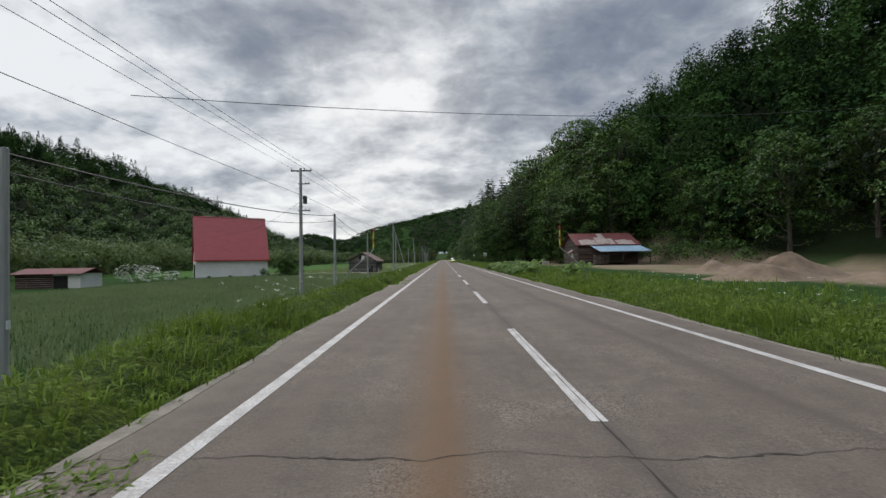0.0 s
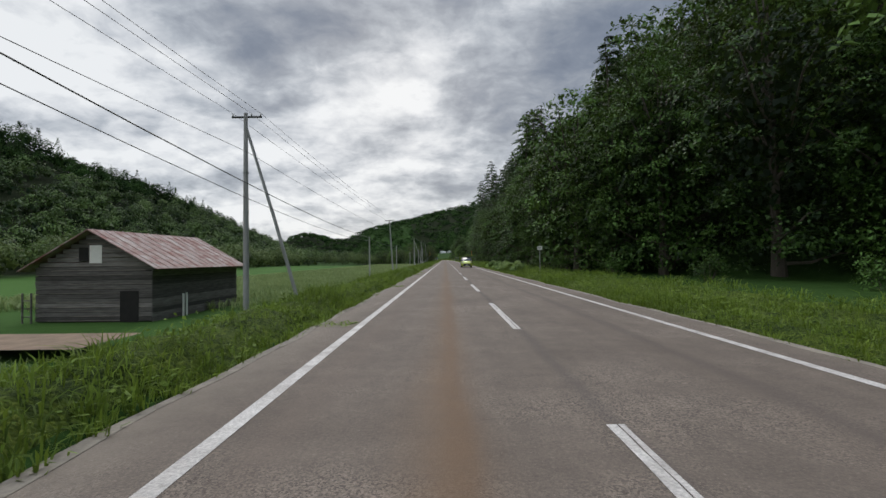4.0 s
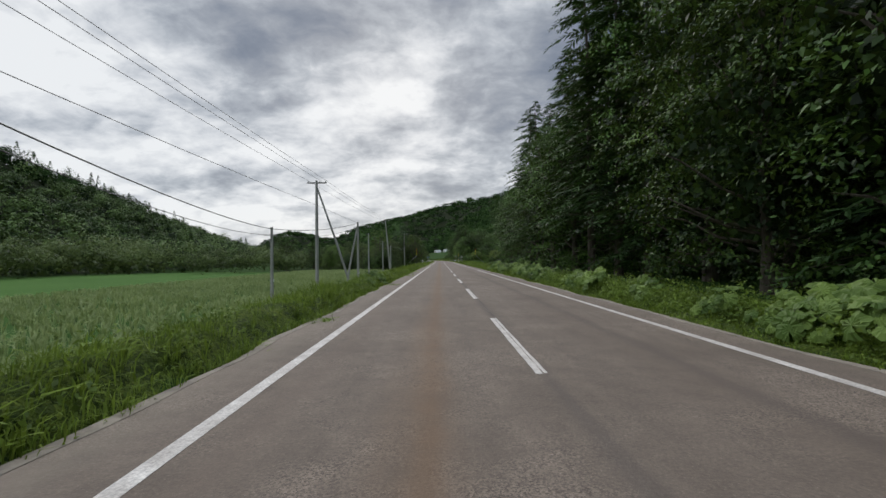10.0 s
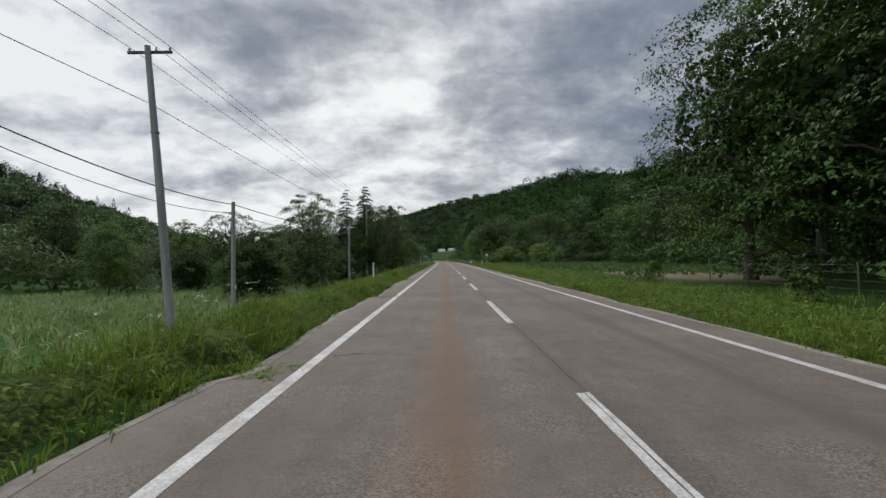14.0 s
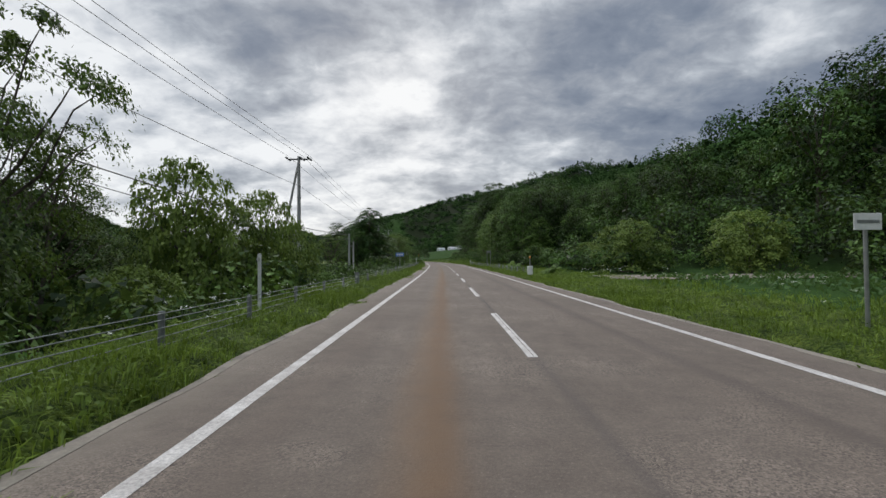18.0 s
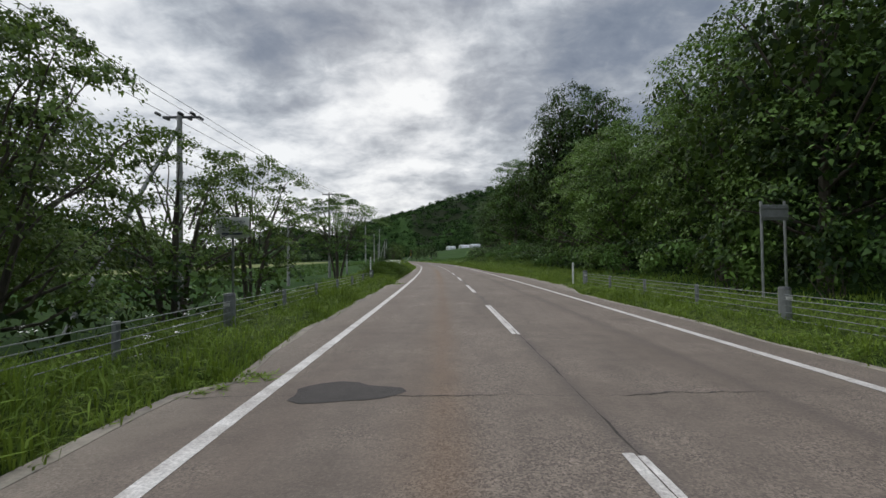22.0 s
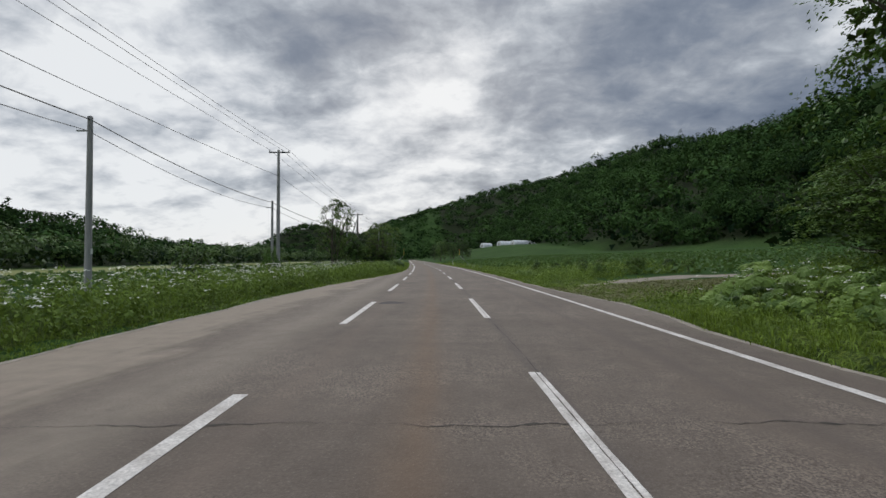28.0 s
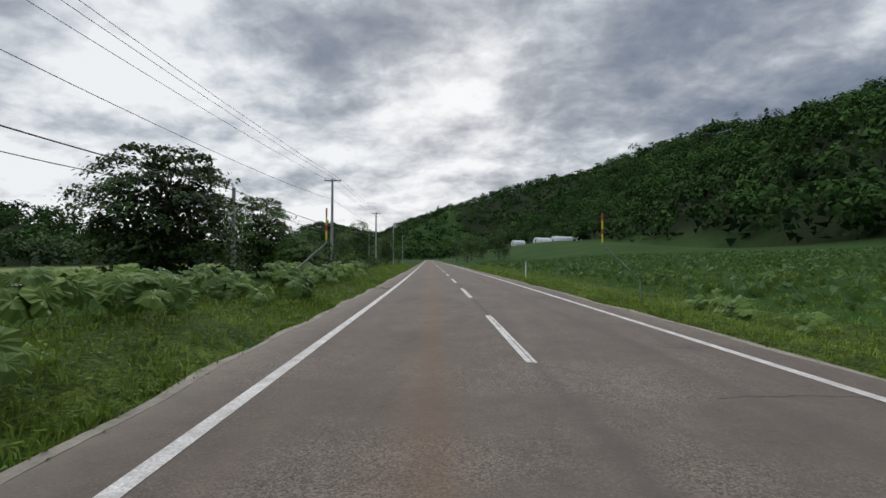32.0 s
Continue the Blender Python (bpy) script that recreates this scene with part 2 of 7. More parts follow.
    # pale dirt washed over the lay-by's outer half, in ragged patches
    far_out = math_nd(t, "SUBTRACT", math_nd(t, "MULTIPLY", math_nd(t, "ADD", d, 4.3), -0.85), math_nd(t, "MULTIPLY", math_nd(t, "SUBTRACT", math_nd(t, "ADD", math_nd(t, "MULTIPLY", big.outputs[0], 0.6), math_nd(t, "MULTIPLY", streak.outputs[0], 0.4)), 0.42), 7.0))
    wash = nd(t, "ShaderNodeMapRange", From_Min=0.0, From_Max=0.9, To_Min=0.0, To_Max=0.8)
    t.links.new(far_out, wash.inputs[0])
    stretch_in = nd(t, "ShaderNodeMapRange", From_Min=497.0, From_Max=506.0)
    stretch_out = nd(t, "ShaderNodeMapRange", From_Min=560.0, From_Max=548.0)
    t.links.new(s, stretch_in.inputs[0])
    t.links.new(s, stretch_out.inputs[0])
    rough_dirt = math_nd(t, "MULTIPLY", math_nd(t, "MULTIPLY", wash.outputs[0], math_nd(t, "MULTIPLY", stretch_in.outputs[0], stretch_out.outputs[0])), math_nd(t, "ADD", math_nd(t, "MULTIPLY", mid.outputs[0], 1.2), 0.3))
    col = mix_col(t, rough_dirt, col, (0.25, 0.208, 0.165))
    t.links.new(col, b.inputs["Base Color"])
    b.inputs["Roughness"].default_value = 0.86
    b.inputs["Specular IOR Level"].default_value = 0.35
    bp = nd(t, "ShaderNodeBump", Strength=0.55)
    bp.inputs["Distance"].default_value = 0.006
    t.links.new(math_nd(t, "ADD", grain.outputs[0], fleck.outputs[0]), bp.inputs["Height"])
    t.links.new(bp.outputs[0], b.inputs["Normal"])
    return m


def ground_mat():
    """Green fields by the road, leaf litter under the woods with their shade put into its colour; both broken up by
    blotches.
    """
    m = bpy.data.materials.new("field_and_woodland_ground")
    m.use_nodes = True
    t = m.node_tree
    b = t.nodes["Principled BSDF"]
    geo = t.nodes.new("ShaderNodeNewGeometry").outputs["Position"]
    a = nd(t, "ShaderNodeTexNoise", Scale=0.06, Detail=6.0, Roughness=0.6)
    c = nd(t, "ShaderNodeTexNoise", Scale=1.6, Detail=5.0, Roughness=0.7)
    for n in (a, c):
        t.links.new(geo, n.inputs["Vector"])
    f = math_nd(t, "ADD", math_nd(t, "MULTIPLY", a.outputs[0], 0.5), math_nd(t, "MULTIPLY", c.outputs[0], 0.5))
    green = ramp(t, f, [(0.3, (0.012, 0.032, 0.008)), (0.52, (0.028, 0.062, 0.014)), (0.72, (0.055, 0.100, 0.024))])
    # litter colour, darkened to paint the shade under the trees
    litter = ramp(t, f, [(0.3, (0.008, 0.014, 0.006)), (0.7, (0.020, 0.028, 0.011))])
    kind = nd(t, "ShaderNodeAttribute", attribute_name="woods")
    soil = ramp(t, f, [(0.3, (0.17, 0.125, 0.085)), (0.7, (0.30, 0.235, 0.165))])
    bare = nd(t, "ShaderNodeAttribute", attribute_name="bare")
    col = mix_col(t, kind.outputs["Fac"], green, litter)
    meadow = nd(t, "ShaderNodeAttribute", attribute_name="meadow")
    col = mix_col(t, meadow.outputs["Fac"], col, ramp(t, f, [(0.3, (0.048, 0.108, 0.026)), (0.7, (0.076, 0.148, 0.038))]))
    ripe = nd(t, "ShaderNodeAttribute", attribute_name="ripe")
    col = mix_col(t, ripe.outputs["Fac"], col, ramp(t, f, [(0.3, (0.13, 0.155, 0.06)), (0.7, (0.20, 0.21, 0.09))]))
    col = mix_col(t, bare.outputs["Fac"], col, soil)
    t.links.new(col, b.inputs["Base Color"])
    b.inputs["Roughness"].default_value = 0.95
    b.inputs["Specular IOR Level"].default_value = 0.05
    bp = nd(t, "ShaderNodeBump", Strength=0.7)
    bp.inputs["Distance"].default_value = 0.12
    t.links.new(c.outputs[0], bp.inputs["Height"])
    t.links.new(bp.outputs[0], b.inputs["Normal"])
    return m


M_ROAD = road_mat()
M_GROUND = ground_mat()
M_PAINT = mat("worn_white_line_paint", (0.60, 0.575, 0.545), (0.36, 0.33, 0.305), 3.0, 0.7, fine=0.4, bscale=38)
M_CRACK = mat("dark_crack", (0.03, 0.026, 0.022), (0.06, 0.05, 0.042), 6.0, 0.95)
M_PATCH = mat("dark_tar_patch", (0.030, 0.025, 0.023), (0.046, 0.039, 0.035), 5.0, 0.85, bump=0.5, bscale=80)
M_EDGE = mat("pale_concrete_edge", (0.30, 0.265, 0.215), (0.16, 0.14, 0.115), 2.0, 0.9, bump=0.4, fine=0.2)
M_CONCRETE = mat("grey_concrete_pole", (0.37, 0.37, 0.36), (0.25, 0.25, 0.245), 1.5, 0.85, bump=0.15, stretch=(3, 3, 0.5))
M_WOODPOLE = mat("weathered_dark_pole", (0.085, 0.08, 0.072), (0.14, 0.13, 0.118), 2.0, 0.9, bump=0.3, stretch=(6, 6, 0.4))
M_STEEL = mat("galvanised_steel", (0.36, 0.37, 0.37), (0.24, 0.25, 0.25), 4.0, 0.45, 0.7)
M_DARKSTEEL = mat("dark_weathered_steel", (0.05, 0.052, 0.055), (0.09, 0.09, 0.09), 4.0, 0.5, 0.4)
M_WIRE = mat("black_cable", (0.02, 0.021, 0.023), (0.03, 0.03, 0.032), 2.0, 0.6)
M_PORCELAIN = mat("white_porcelain", (0.6, 0.6, 0.58), (0.45, 0.45, 0.43), 8.0, 0.25)
M_GREYPOST = mat("grey_painted_post", (0.22, 0.235, 0.232), (0.14, 0.15, 0.148), 3.0, 0.6, fine=0.15)
M_WHITE = mat("white_painted_metal", (0.72, 0.73, 0.72), (0.58, 0.59, 0.58), 3.0, 0.45, fine=0.06)
M_YELLOW = mat("yellow_reflective_sheet", (0.74, 0.68, 0.03), (0.62, 0.56, 0.03), 6.0, 0.35)
M_RED = mat("red_reflective_sheet", (0.55, 0.05, 0.03), (0.42, 0.04, 0.03), 6.0, 0.35)
M_ORANGE = mat("orange_reflector", (0.85, 0.34, 0.02), (0.75, 0.27, 0.02), 9.0, 0.3)
M_BLUE = mat("blue_sign_sheet", (0.03, 0.16, 0.50), (0.025, 0.14, 0.44), 5.0, 0.4)
M_SIGNGREY = mat("grey_sign_back", (0.30, 0.31, 0.31), (0.22, 0.23, 0.23), 5.0, 0.5, 0.5)
M_DARKINK = mat("dark_sign_ink", (0.04, 0.05, 0.09), (0.05, 0.06, 0.1), 9.0, 0.5)
M_BARK = mat("grey_brown_bark", (0.055, 0.046, 0.037), (0.105, 0.09, 0.073), 1.6, 0.95, bump=0.8, bscale=14, stretch=(5, 5, 0.8))
M_LEAF = leaf_mat("broad_leaves", (0.005, 0.015, 0.005), (0.095, 0.190, 0.040), trans=0.2, lo=0.34)
M_LEAF_DARK = leaf_mat("dark_needles", (0.005, 0.017, 0.007), (0.062, 0.130, 0.036), trans=0.12, lo=0.3)
M_LEAF_PALE = leaf_mat("pale_willow_leaves", (0.024, 0.044, 0.016), (0.185, 0.245, 0.098), lo=0.25)
M_LEAF_BRIGHT = leaf_mat("fresh_leaves", (0.010, 0.028, 0.008), (0.135, 0.235, 0.048), trans=0.22, lo=0.34)
M_FAR_PALE = leaf_mat("far_mixed_canopy", (0.012, 0.032, 0.011), (0.128, 0.208, 0.058), lo=0.25, trans=0.06, tree_var=False, leafwise=0.1, patch=0.13)
M_FAR = leaf_mat("far_canopy", (0.005, 0.016, 0.007), (0.060, 0.122, 0.034), lo=0.3, rough=0.9, trans=0.05, tree_var=False, leafwise=0.25, patch=0.14)
M_LEAF_AIRY = leaf_mat("thin_backlit_leaves", (0.010, 0.026, 0.008), (0.135, 0.215, 0.045), trans=0.3, lo=0.34)
M_LEAF_HAZEL = leaf_mat("hazel_leaves", (0.040, 0.078, 0.018), (0.190, 0.265, 0.056), trans=0.25)
M_GRASS = leaf_mat("verge_grass", (0.026, 0.058, 0.009), (0.220, 0.318, 0.044), trans=0.3, tree_var=False, patch=0.6)
M_GRASS_DRY = leaf_mat("seeding_grass", (0.12, 0.13, 0.055), (0.26, 0.25, 0.13), tree_var=False)
M_CROP = leaf_mat("crop_leaves", (0.030, 0.075, 0.020), (0.090, 0.168, 0.048), tree_var=False)
M_MAIZE = leaf_mat("young_maize", (0.14, 0.215, 0.075), (0.40, 0.47, 0.22), tree_var=False, patch=0.2)
M_CEREAL = leaf_mat("grey_green_cereal", (0.125, 0.180, 0.088), (0.27, 0.335, 0.175), tree_var=False)
M_FUKI = leaf_mat("butterbur_leaves", (0.028, 0.070, 0.015), (0.240, 0.350, 0.082), rough=0.5, trans=0.25, lo=0.22)
M_REED = leaf_mat("rank_grass", (0.010, 0.028, 0.006), (0.088, 0.150, 0.028), tree_var=False)
M_WEED = leaf_mat("verge_weed_leaves", (0.022, 0.052, 0.010), (0.210, 0.312, 0.052), tree_var=False, patch=0.7)
M_DIRT = mat("pale_shoulder_dirt", (0.25, 0.212, 0.172), (0.150, 0.127, 0.106), 2.5, 0.95, bump=0.4, bscale=30, fine=0.2, world_co=True)
M_STALK = mat("pale_green_stalk", (0.15, 0.20, 0.06), (0.10, 0.15, 0.04), 5.0, 0.7)
M_FLOWER = mat("white_flower", (0.80, 0.80, 0.74), (0.66, 0.67, 0.58), 9.0, 0.8)
M_REDROOF = mat("faded_red_sheet_roof", (0.39, 0.072, 0.076), (0.32, 0.058, 0.062), 0.8, 0.5, fine=0.1, stretch=(1, 1, 3))
M_PLASTER = mat("white_wall_panel", (0.82, 0.81, 0.76), (0.72, 0.71, 0.66), 0.9, 0.8, fine=0.06)
M_OLDWOOD = mat("weathered_grey_board", (0.185, 0.172, 0.160), (0.080, 0.072, 0.066), 2.2, 0.92, bump=0.5, stretch=(0.6, 0.6, 6), isl=0.55)
M_PALEWOOD = mat("sun_bleached_wood", (0.26, 0.235, 0.205), (0.16, 0.14, 0.12), 2.2, 0.92, bump=0.5, stretch=(0.6, 0.6, 6), isl=0.3)
M_BROWNWOOD = mat("dark_brown_board", (0.085, 0.050, 0.040), (0.045, 0.030, 0.026), 2.2, 0.9, bump=0.4, stretch=(0.6, 0.6, 6), isl=0.5)
M_RUSTROOF = mat("rusty_red_sheet", (0.20, 0.065, 0.050), (0.42, 0.36, 0.33), 1.7, 0.75, fine=0.25)
M_RUSTPALE = mat("peeling_pale_sheet", (0.46, 0.43, 0.40), (0.27, 0.17, 0.13), 2.6, 0.75, fine=0.2)
M_SHEDROOF = mat("dull_red_sheet", (0.17, 0.042, 0.038), (0.125, 0.036, 0.032), 1.2, 0.6, fine=0.15)
M_BLUEROOF = mat("pale_blue_sheet", (0.36, 0.50, 0.60), (0.25, 0.38, 0.50), 1.2, 0.5, fine=0.1)
M_GREYROOF = mat("grey_green_sheet", (0.22, 0.23, 0.21), (0.15, 0.155, 0.14), 1.0, 0.7, fine=0.12)
# near-black colour that paints the shade inside buildings
M_UNLIT = mat("painted_dark_inside", (0.012, 0.011, 0.010), (0.02, 0.018, 0.016), 2.0, 0.95)
M_GLASS = mat("dark_window_glass", (0.02, 0.024, 0.028), (0.03, 0.034, 0.038), 2.0, 0.08, spec=0.6)
M_TARP = mat("blue_tarpaulin", (0.03, 0.13, 0.52), (0.04, 0.20, 0.62), 2.5, 0.45, bump=0.4, bscale=6)
M_SOIL = mat("bare_brown_soil", (0.26, 0.185, 0.125), (0.155, 0.11, 0.075), 1.4, 0.95, bump=0.8, bscale=6)
M_FILM = mat("white_greenhouse_film", (0.72, 0.74, 0.76), (0.60, 0.63, 0.66), 0.7, 0.35)
M_LIME = mat("lime_green_car_paint", (0.44, 0.53, 0.075), (0.42, 0.51, 0.07), 2.0, 0.22, spec=0.6)
M_BLACKPLASTIC = mat("black_plastic", (0.018, 0.018, 0.019), (0.026, 0.026, 0.027), 6.0, 0.4)
M_TYRE = mat("tyre_rubber", (0.022, 0.022, 0.022), (0.035, 0.034, 0.033), 8.0, 0.85)
M_LAMPGLASS = mat("clear_lamp_lens", (0.30, 0.31, 0.33), (0.14, 0.15, 0.16), 9.0, 0.1, spec=0.7)


# ---- the road's line: metres along it (s) and to the right of its centre line (d) ----
TURN_S = (330, 370, 400, 430, 460, 490, 520, 550, 580, 605, 640)
TURN_A = (0.0, 0.12, 0.8, 1.87, 3.25, 4.73, 6.2, 7.6, 8.9, 9.6, 9.8)
LINE_S = np.arange(-300.0, 2900.0, 1.0)
LINE_H = np.radians(np.interp(LINE_S, TURN_S, TURN_A))
_h = (LINE_H[1:] + LINE_H[:-1]) / 2
LINE_X = np.concatenate([[0], np.cumsum(-np.sin(_h))])
LINE_Y = np.concatenate([[0], np.cumsum(np.cos(_h))])
LINE_X -= LINE_X[300]
LINE_Y -= LINE_Y[300]


def head(s):
    return np.interp(s, LINE_S, LINE_H)


def plan(s, d):
    """World x, y of a point d metres right of the road's centre at s; far out the rows run parallel so that they never cross."""
    s, d = np.asarray(s, float), np.asarray(d, float)
    h = head(s)
    near = np.clip(d, -200, 200)
    far = d - near
    h0 = radians(5)
    return (np.interp(s, LINE_S, LINE_X) + near * np.cos(h) + far * math.cos(h0),
            np.interp(s, LINE_S, LINE_Y) + near * np.sin(h) + far * math.sin(h0))


def smooth(x, a, b):
    x = np.clip((np.asarray(x, float) - a) / (b - a), 0, 1)
    return x * x * (3 - 2 * x)


def wave(x, y, k):
    """Cheap rolling unevenness between -1 and 1."""
    return (np.sin(x * 0.061 + k) * np.cos(y * 0.047 - k * 2) + 0.5 * np.sin(x * 0.17 + y * 0.11 + k * 3) + 0.25 * np.sin(x * 0.39 - y * 0.31 + k)) / 1.75


def foot(s):
    """How far right of the road the wooded slope begins."""
    return np.interp(s, (-40, 55, 75, 95, 112, 288, 302, 375, 396, 406, 470, 488, 515, 540, 640, 900, 1300),
                     (38, 36, 34, 24, 15, 14, 34, 34, 17, 12, 12, 24, 55, 76, 80, 100, 70))


def ground_z(s, d):
    s, d = np.asarray(s, float), np.asarray(d, float)
    a = -d
    low = np.interp(s, (-60, 300, 325, 345, 362, 380, 405, 425, 445, 475, 500, 560, 700), (-1.4, -1.3, -1.7, -2.6, -1.5, -1.1, -2.0, -1.3, -0.5, -0.7, 0.1, 0.15, 0.0))
    hump = np.where((s > 318) & (s < 444), 0.02, 0.26)
    b = a + 4.08 + left_edge(s)
    left = -0.05 - 0.02 * smooth(a, 4.1, 4.3) + hump * smooth(b, 4.5, 5.8) * (1 - smooth(b, 6.6, 9.4)) + (low + 0.05) * smooth(b, 6.4, 10.6)
    bank = -0.05 - 0.02 * smooth(a, 4.1, 4.3) + 0.2 * smooth(b, 4.4, 5.0) * (1 - smooth(b, 5.3, 6.6)) + (low - 0.15) * smooth(b, 5.3, 9.2)
    left = bank + (left - bank) * smooth(s, 306, 322)
    left = left + (-0.9 - low) * smooth(a, 22, 45) * (s > 480)
    ridge_l = np.interp(s, (-200, 300, 475, 560, 620, 760, 865, 930, 1000, 1500), (72, 72, 56, 44, 37, 29, 23, 10, 6, 6))
    left = left + ridge_l * smooth(a, np.interp(s, (610, 720), (108, 160)), 262) * (1 + 0.10 * wave(s, d, 1.0)) + 2.0 * wave(s * 2, d * 2, 4.0) * smooth(a, 120, 160)
    base = -0.05 + 0.15 * smooth(d, 5, 9) + np.interp(s, (380, 400, 470, 480, 515, 530), (0, 0.25, 0.3, 1.9, 1.8, 0.3)) * smooth(d, 6.0, 12.5)
    base = base + np.interp(s, (515, 560), (0, 1)) * 3.4 * smooth(d, 6, 75) - 0.35 * smooth(d, 4.6, 6.5) * (s > 540) * (1 - smooth(d, 7, 12))
    base = base + 8.0 * smooth(s, 660, 840) * smooth(d, 14, 70)
    f = foot(s)
    rise = np.clip(d - f, 0, None)
    ridge_r = np.interp(s, (0, 300, 480, 560, 800, 1000, 1200, 1320, 1480, 1700), (85, 85, 75, 105, 112, 150, 300, 310, 115, 90))
    slope = np.interp(s, (0, 60, 100, 200, 280, 330, 480, 520, 600), (0.62, 0.74, 0.95, 0.95, 0.72, 0.44, 0.36, 0.45, 0.74))
    right = base + ridge_r * (1 - np.exp(-rise * slope / ridge_r)) * (1 + 0.12 * wave(s, d, 2.0)) * (1 - 0.4 * smooth(d, 390, 520) * smooth(s, 950, 1100)) + 1.6 * wave(s * 2, d * 2, 5.0) * smooth(rise, 4, 40)
    z = np.where(d < 0, left, right)
    right_pull = np.where((d > 0) & (d < 5.4) & (((s > 424) & (s < 462)) | ((s > 515) & (s < 533))), 1, 0)
    z = np.where((np.abs(d) < 4.25) | (right_pull > 0), -0.07, z)
    end = smooth(s, 1250, 1640) * (112 - 22 * smooth(d, 40, 160)) * smooth(d, -190, 60) * (1 - 0.8 * smooth(d, 400, 560))
    end = end + smooth(s, 1620, 1880) * (92 * np.exp(-((d + 318) / 115) ** 2) + 30 * np.exp(-((d + 640) / 130) ** 2))
    end = end + smooth(s, 1750, 2250) * (92 * np.exp(-((d + 110) / 120) ** 2) + 40 * smooth(d, -100, 100)) * (1 - smooth(d, 380, 520))
    return z + end


JOINTS = np.array([9.0, 31, 34.5, 50, 74, 76.5, 91, 104, 121, 126, 145, 153, 162, 170, 186, 205, 219, 232, 237, 243, 254, 268, 276, 287, 300, 331, 346, 358, 377, 380, 399, 402, 417, 437, 476, 566, 576, 595])


def left_edge(s):
    """Paved edge on the left, with a lay-by."""
    s = np.asarray(s, float)
    past = s[..., None] - JOINTS
    past = np.min(np.where(past < 0, 99.0, past), -1)
    notch = 0.36 * np.exp(-past / 3.2) * (0.6 + 0.4 * np.sin(s * 0.05)) * (1 - smooth(s, 490, 500) * (1 - smooth(s, 560, 565)))
    return -4.10 + notch - 2.95 * smooth(s, 494, 507) * (1 - smooth(s, 525, 560)) - 0.04 * np.sin(s * 0.9) - 0.03 * np.sin(s * 2.3)


def right_edge(s):
    return 3.92 + 0.06 * np.sin(s * 0.7 + 1) + 0.04 * np.sin(s * 1.9) + 0.7 * smooth(s, 428, 436) * (1 - smooth(s, 446, 458)) + 0.5 * smooth(s, 517, 522) * (1 - smooth(s, 525, 530))


def pt(s, d, z=None):
    x, y = plan(s, d)
    return Vector((float(x), float(y), float(ground_z(s, d)) if z is None else z))


def at(s, d, z=None, turn=0.0, size=1.0):
    """A pose on the ground beside the road; turn in degrees from the road's own direction."""
    m = Matrix.Translation(pt(s, d, z)) @ Matrix.Rotation(float(head(s)) + radians(turn), 4, "Z")
    return m @ Matrix.Diagonal((size, size, size, 1)) if not isinstance(size, tuple) else m @ Matrix.Diagonal((*size, 1))


# ---- mesh helpers ----
def mesh_of(name, verts, faces, material, smooth_faces=False):
    me = bpy.data.meshes.new(name)
    me.from_pydata([tuple(v) for v in verts], [], [tuple(f) for f in faces])
    me.materials.append(material)
    if smooth_faces:
        me.polygons.foreach_set("use_smooth", [True] * len(me.polygons))
    me.update()
    return me


def mesh_quads(name, v, material, n=None, tone=None):
    """A mesh of separate n-cornered faces from an array of corners; tone: a lighter or darker green for each face."""
    me = bpy.data.meshes.new(name)
    v = np.asarray(v, np.float32)
    n = n or v.shape[1]
    v = v.reshape(-1, 3)
    k = len(v) // n
    me.vertices.add(len(v))
    me.vertices.foreach_set("co", v.ravel())
    me.loops.add(len(v))
    me.loops.foreach_set("vertex_index", np.arange(len(v), dtype=np.int32))
    me.polygons.add(k)
    me.polygons.foreach_set("loop_start", np.arange(k, dtype=np.int32) * n)
    if tone is not None:
        me.attributes.new("tone", "FLOAT", "POINT").data.foreach_set("value", np.repeat(tone, n).astype(np.float32))
    me.materials.append(material)
    me.update(calc_edges=True)
    return me


RIBS = []


def part(name, shape, material, parent=None, label=""):
    """Links a bmesh or a mesh as one object under a thing or part."""
    if isinstance(shape, bmesh.types.BMesh):
        me = bpy.data.meshes.new(name)
        shape.to_mesh(me)
        shape.free()
        me.materials.append(material)
    else:
        me = shape
    ob = new(name, me)
    ob.parent = parent
    if label:
        tagged(ob, label)
    while RIBS:
        rib = new("rib", RIBS.pop())
        rib.data.materials.append(material)
        rib.parent = ob
    return ob


def thing(name, label, category, group="", kind=""):
    return tagged(new(name), label, category, group, kind)


def box(bm, x0, x1, y0, y1, z0, z1, m=None, bevel=0.0):
    r = bmesh.ops.create_cube(bm, size=1.0)
    vs = r["verts"]
    bmesh.ops.transform(bm, matrix=Matrix.Translation(((x0 + x1) / 2, (y0 + y1) / 2, (z0 + z1) / 2)) @ Matrix.Diagonal((x1 - x0, y1 - y0, z1 - z0, 1)), verts=vs)
    if bevel:
        es = list({e for v in vs for e in v.link_edges})
        vs = list({v for f in bmesh.ops.bevel(bm, geom=es, offset=bevel, segments=1, affect="EDGES")["faces"] for v in f.verts} | {v for v in vs if v.is_valid})
    if m is not None:
        bmesh.ops.transform(bm, matrix=m, verts=vs)
    return bm


def cone(bm, p, q, r0, r1, seg=8, caps=True):
    """A tapered rod from p to q."""
    p, q = Vector(p), Vector(q)
    w = q - p
    m = Matrix.Translation((p + q) / 2) @ w.to_track_quat("Z", "Y").to_matrix().to_4x4()
    bmesh.ops.create_cone(bm, cap_ends=caps, segments=seg, radius1=r0, radius2=r1, depth=w.length, matrix=m)
    return bm


def B():
    return bmesh.new()


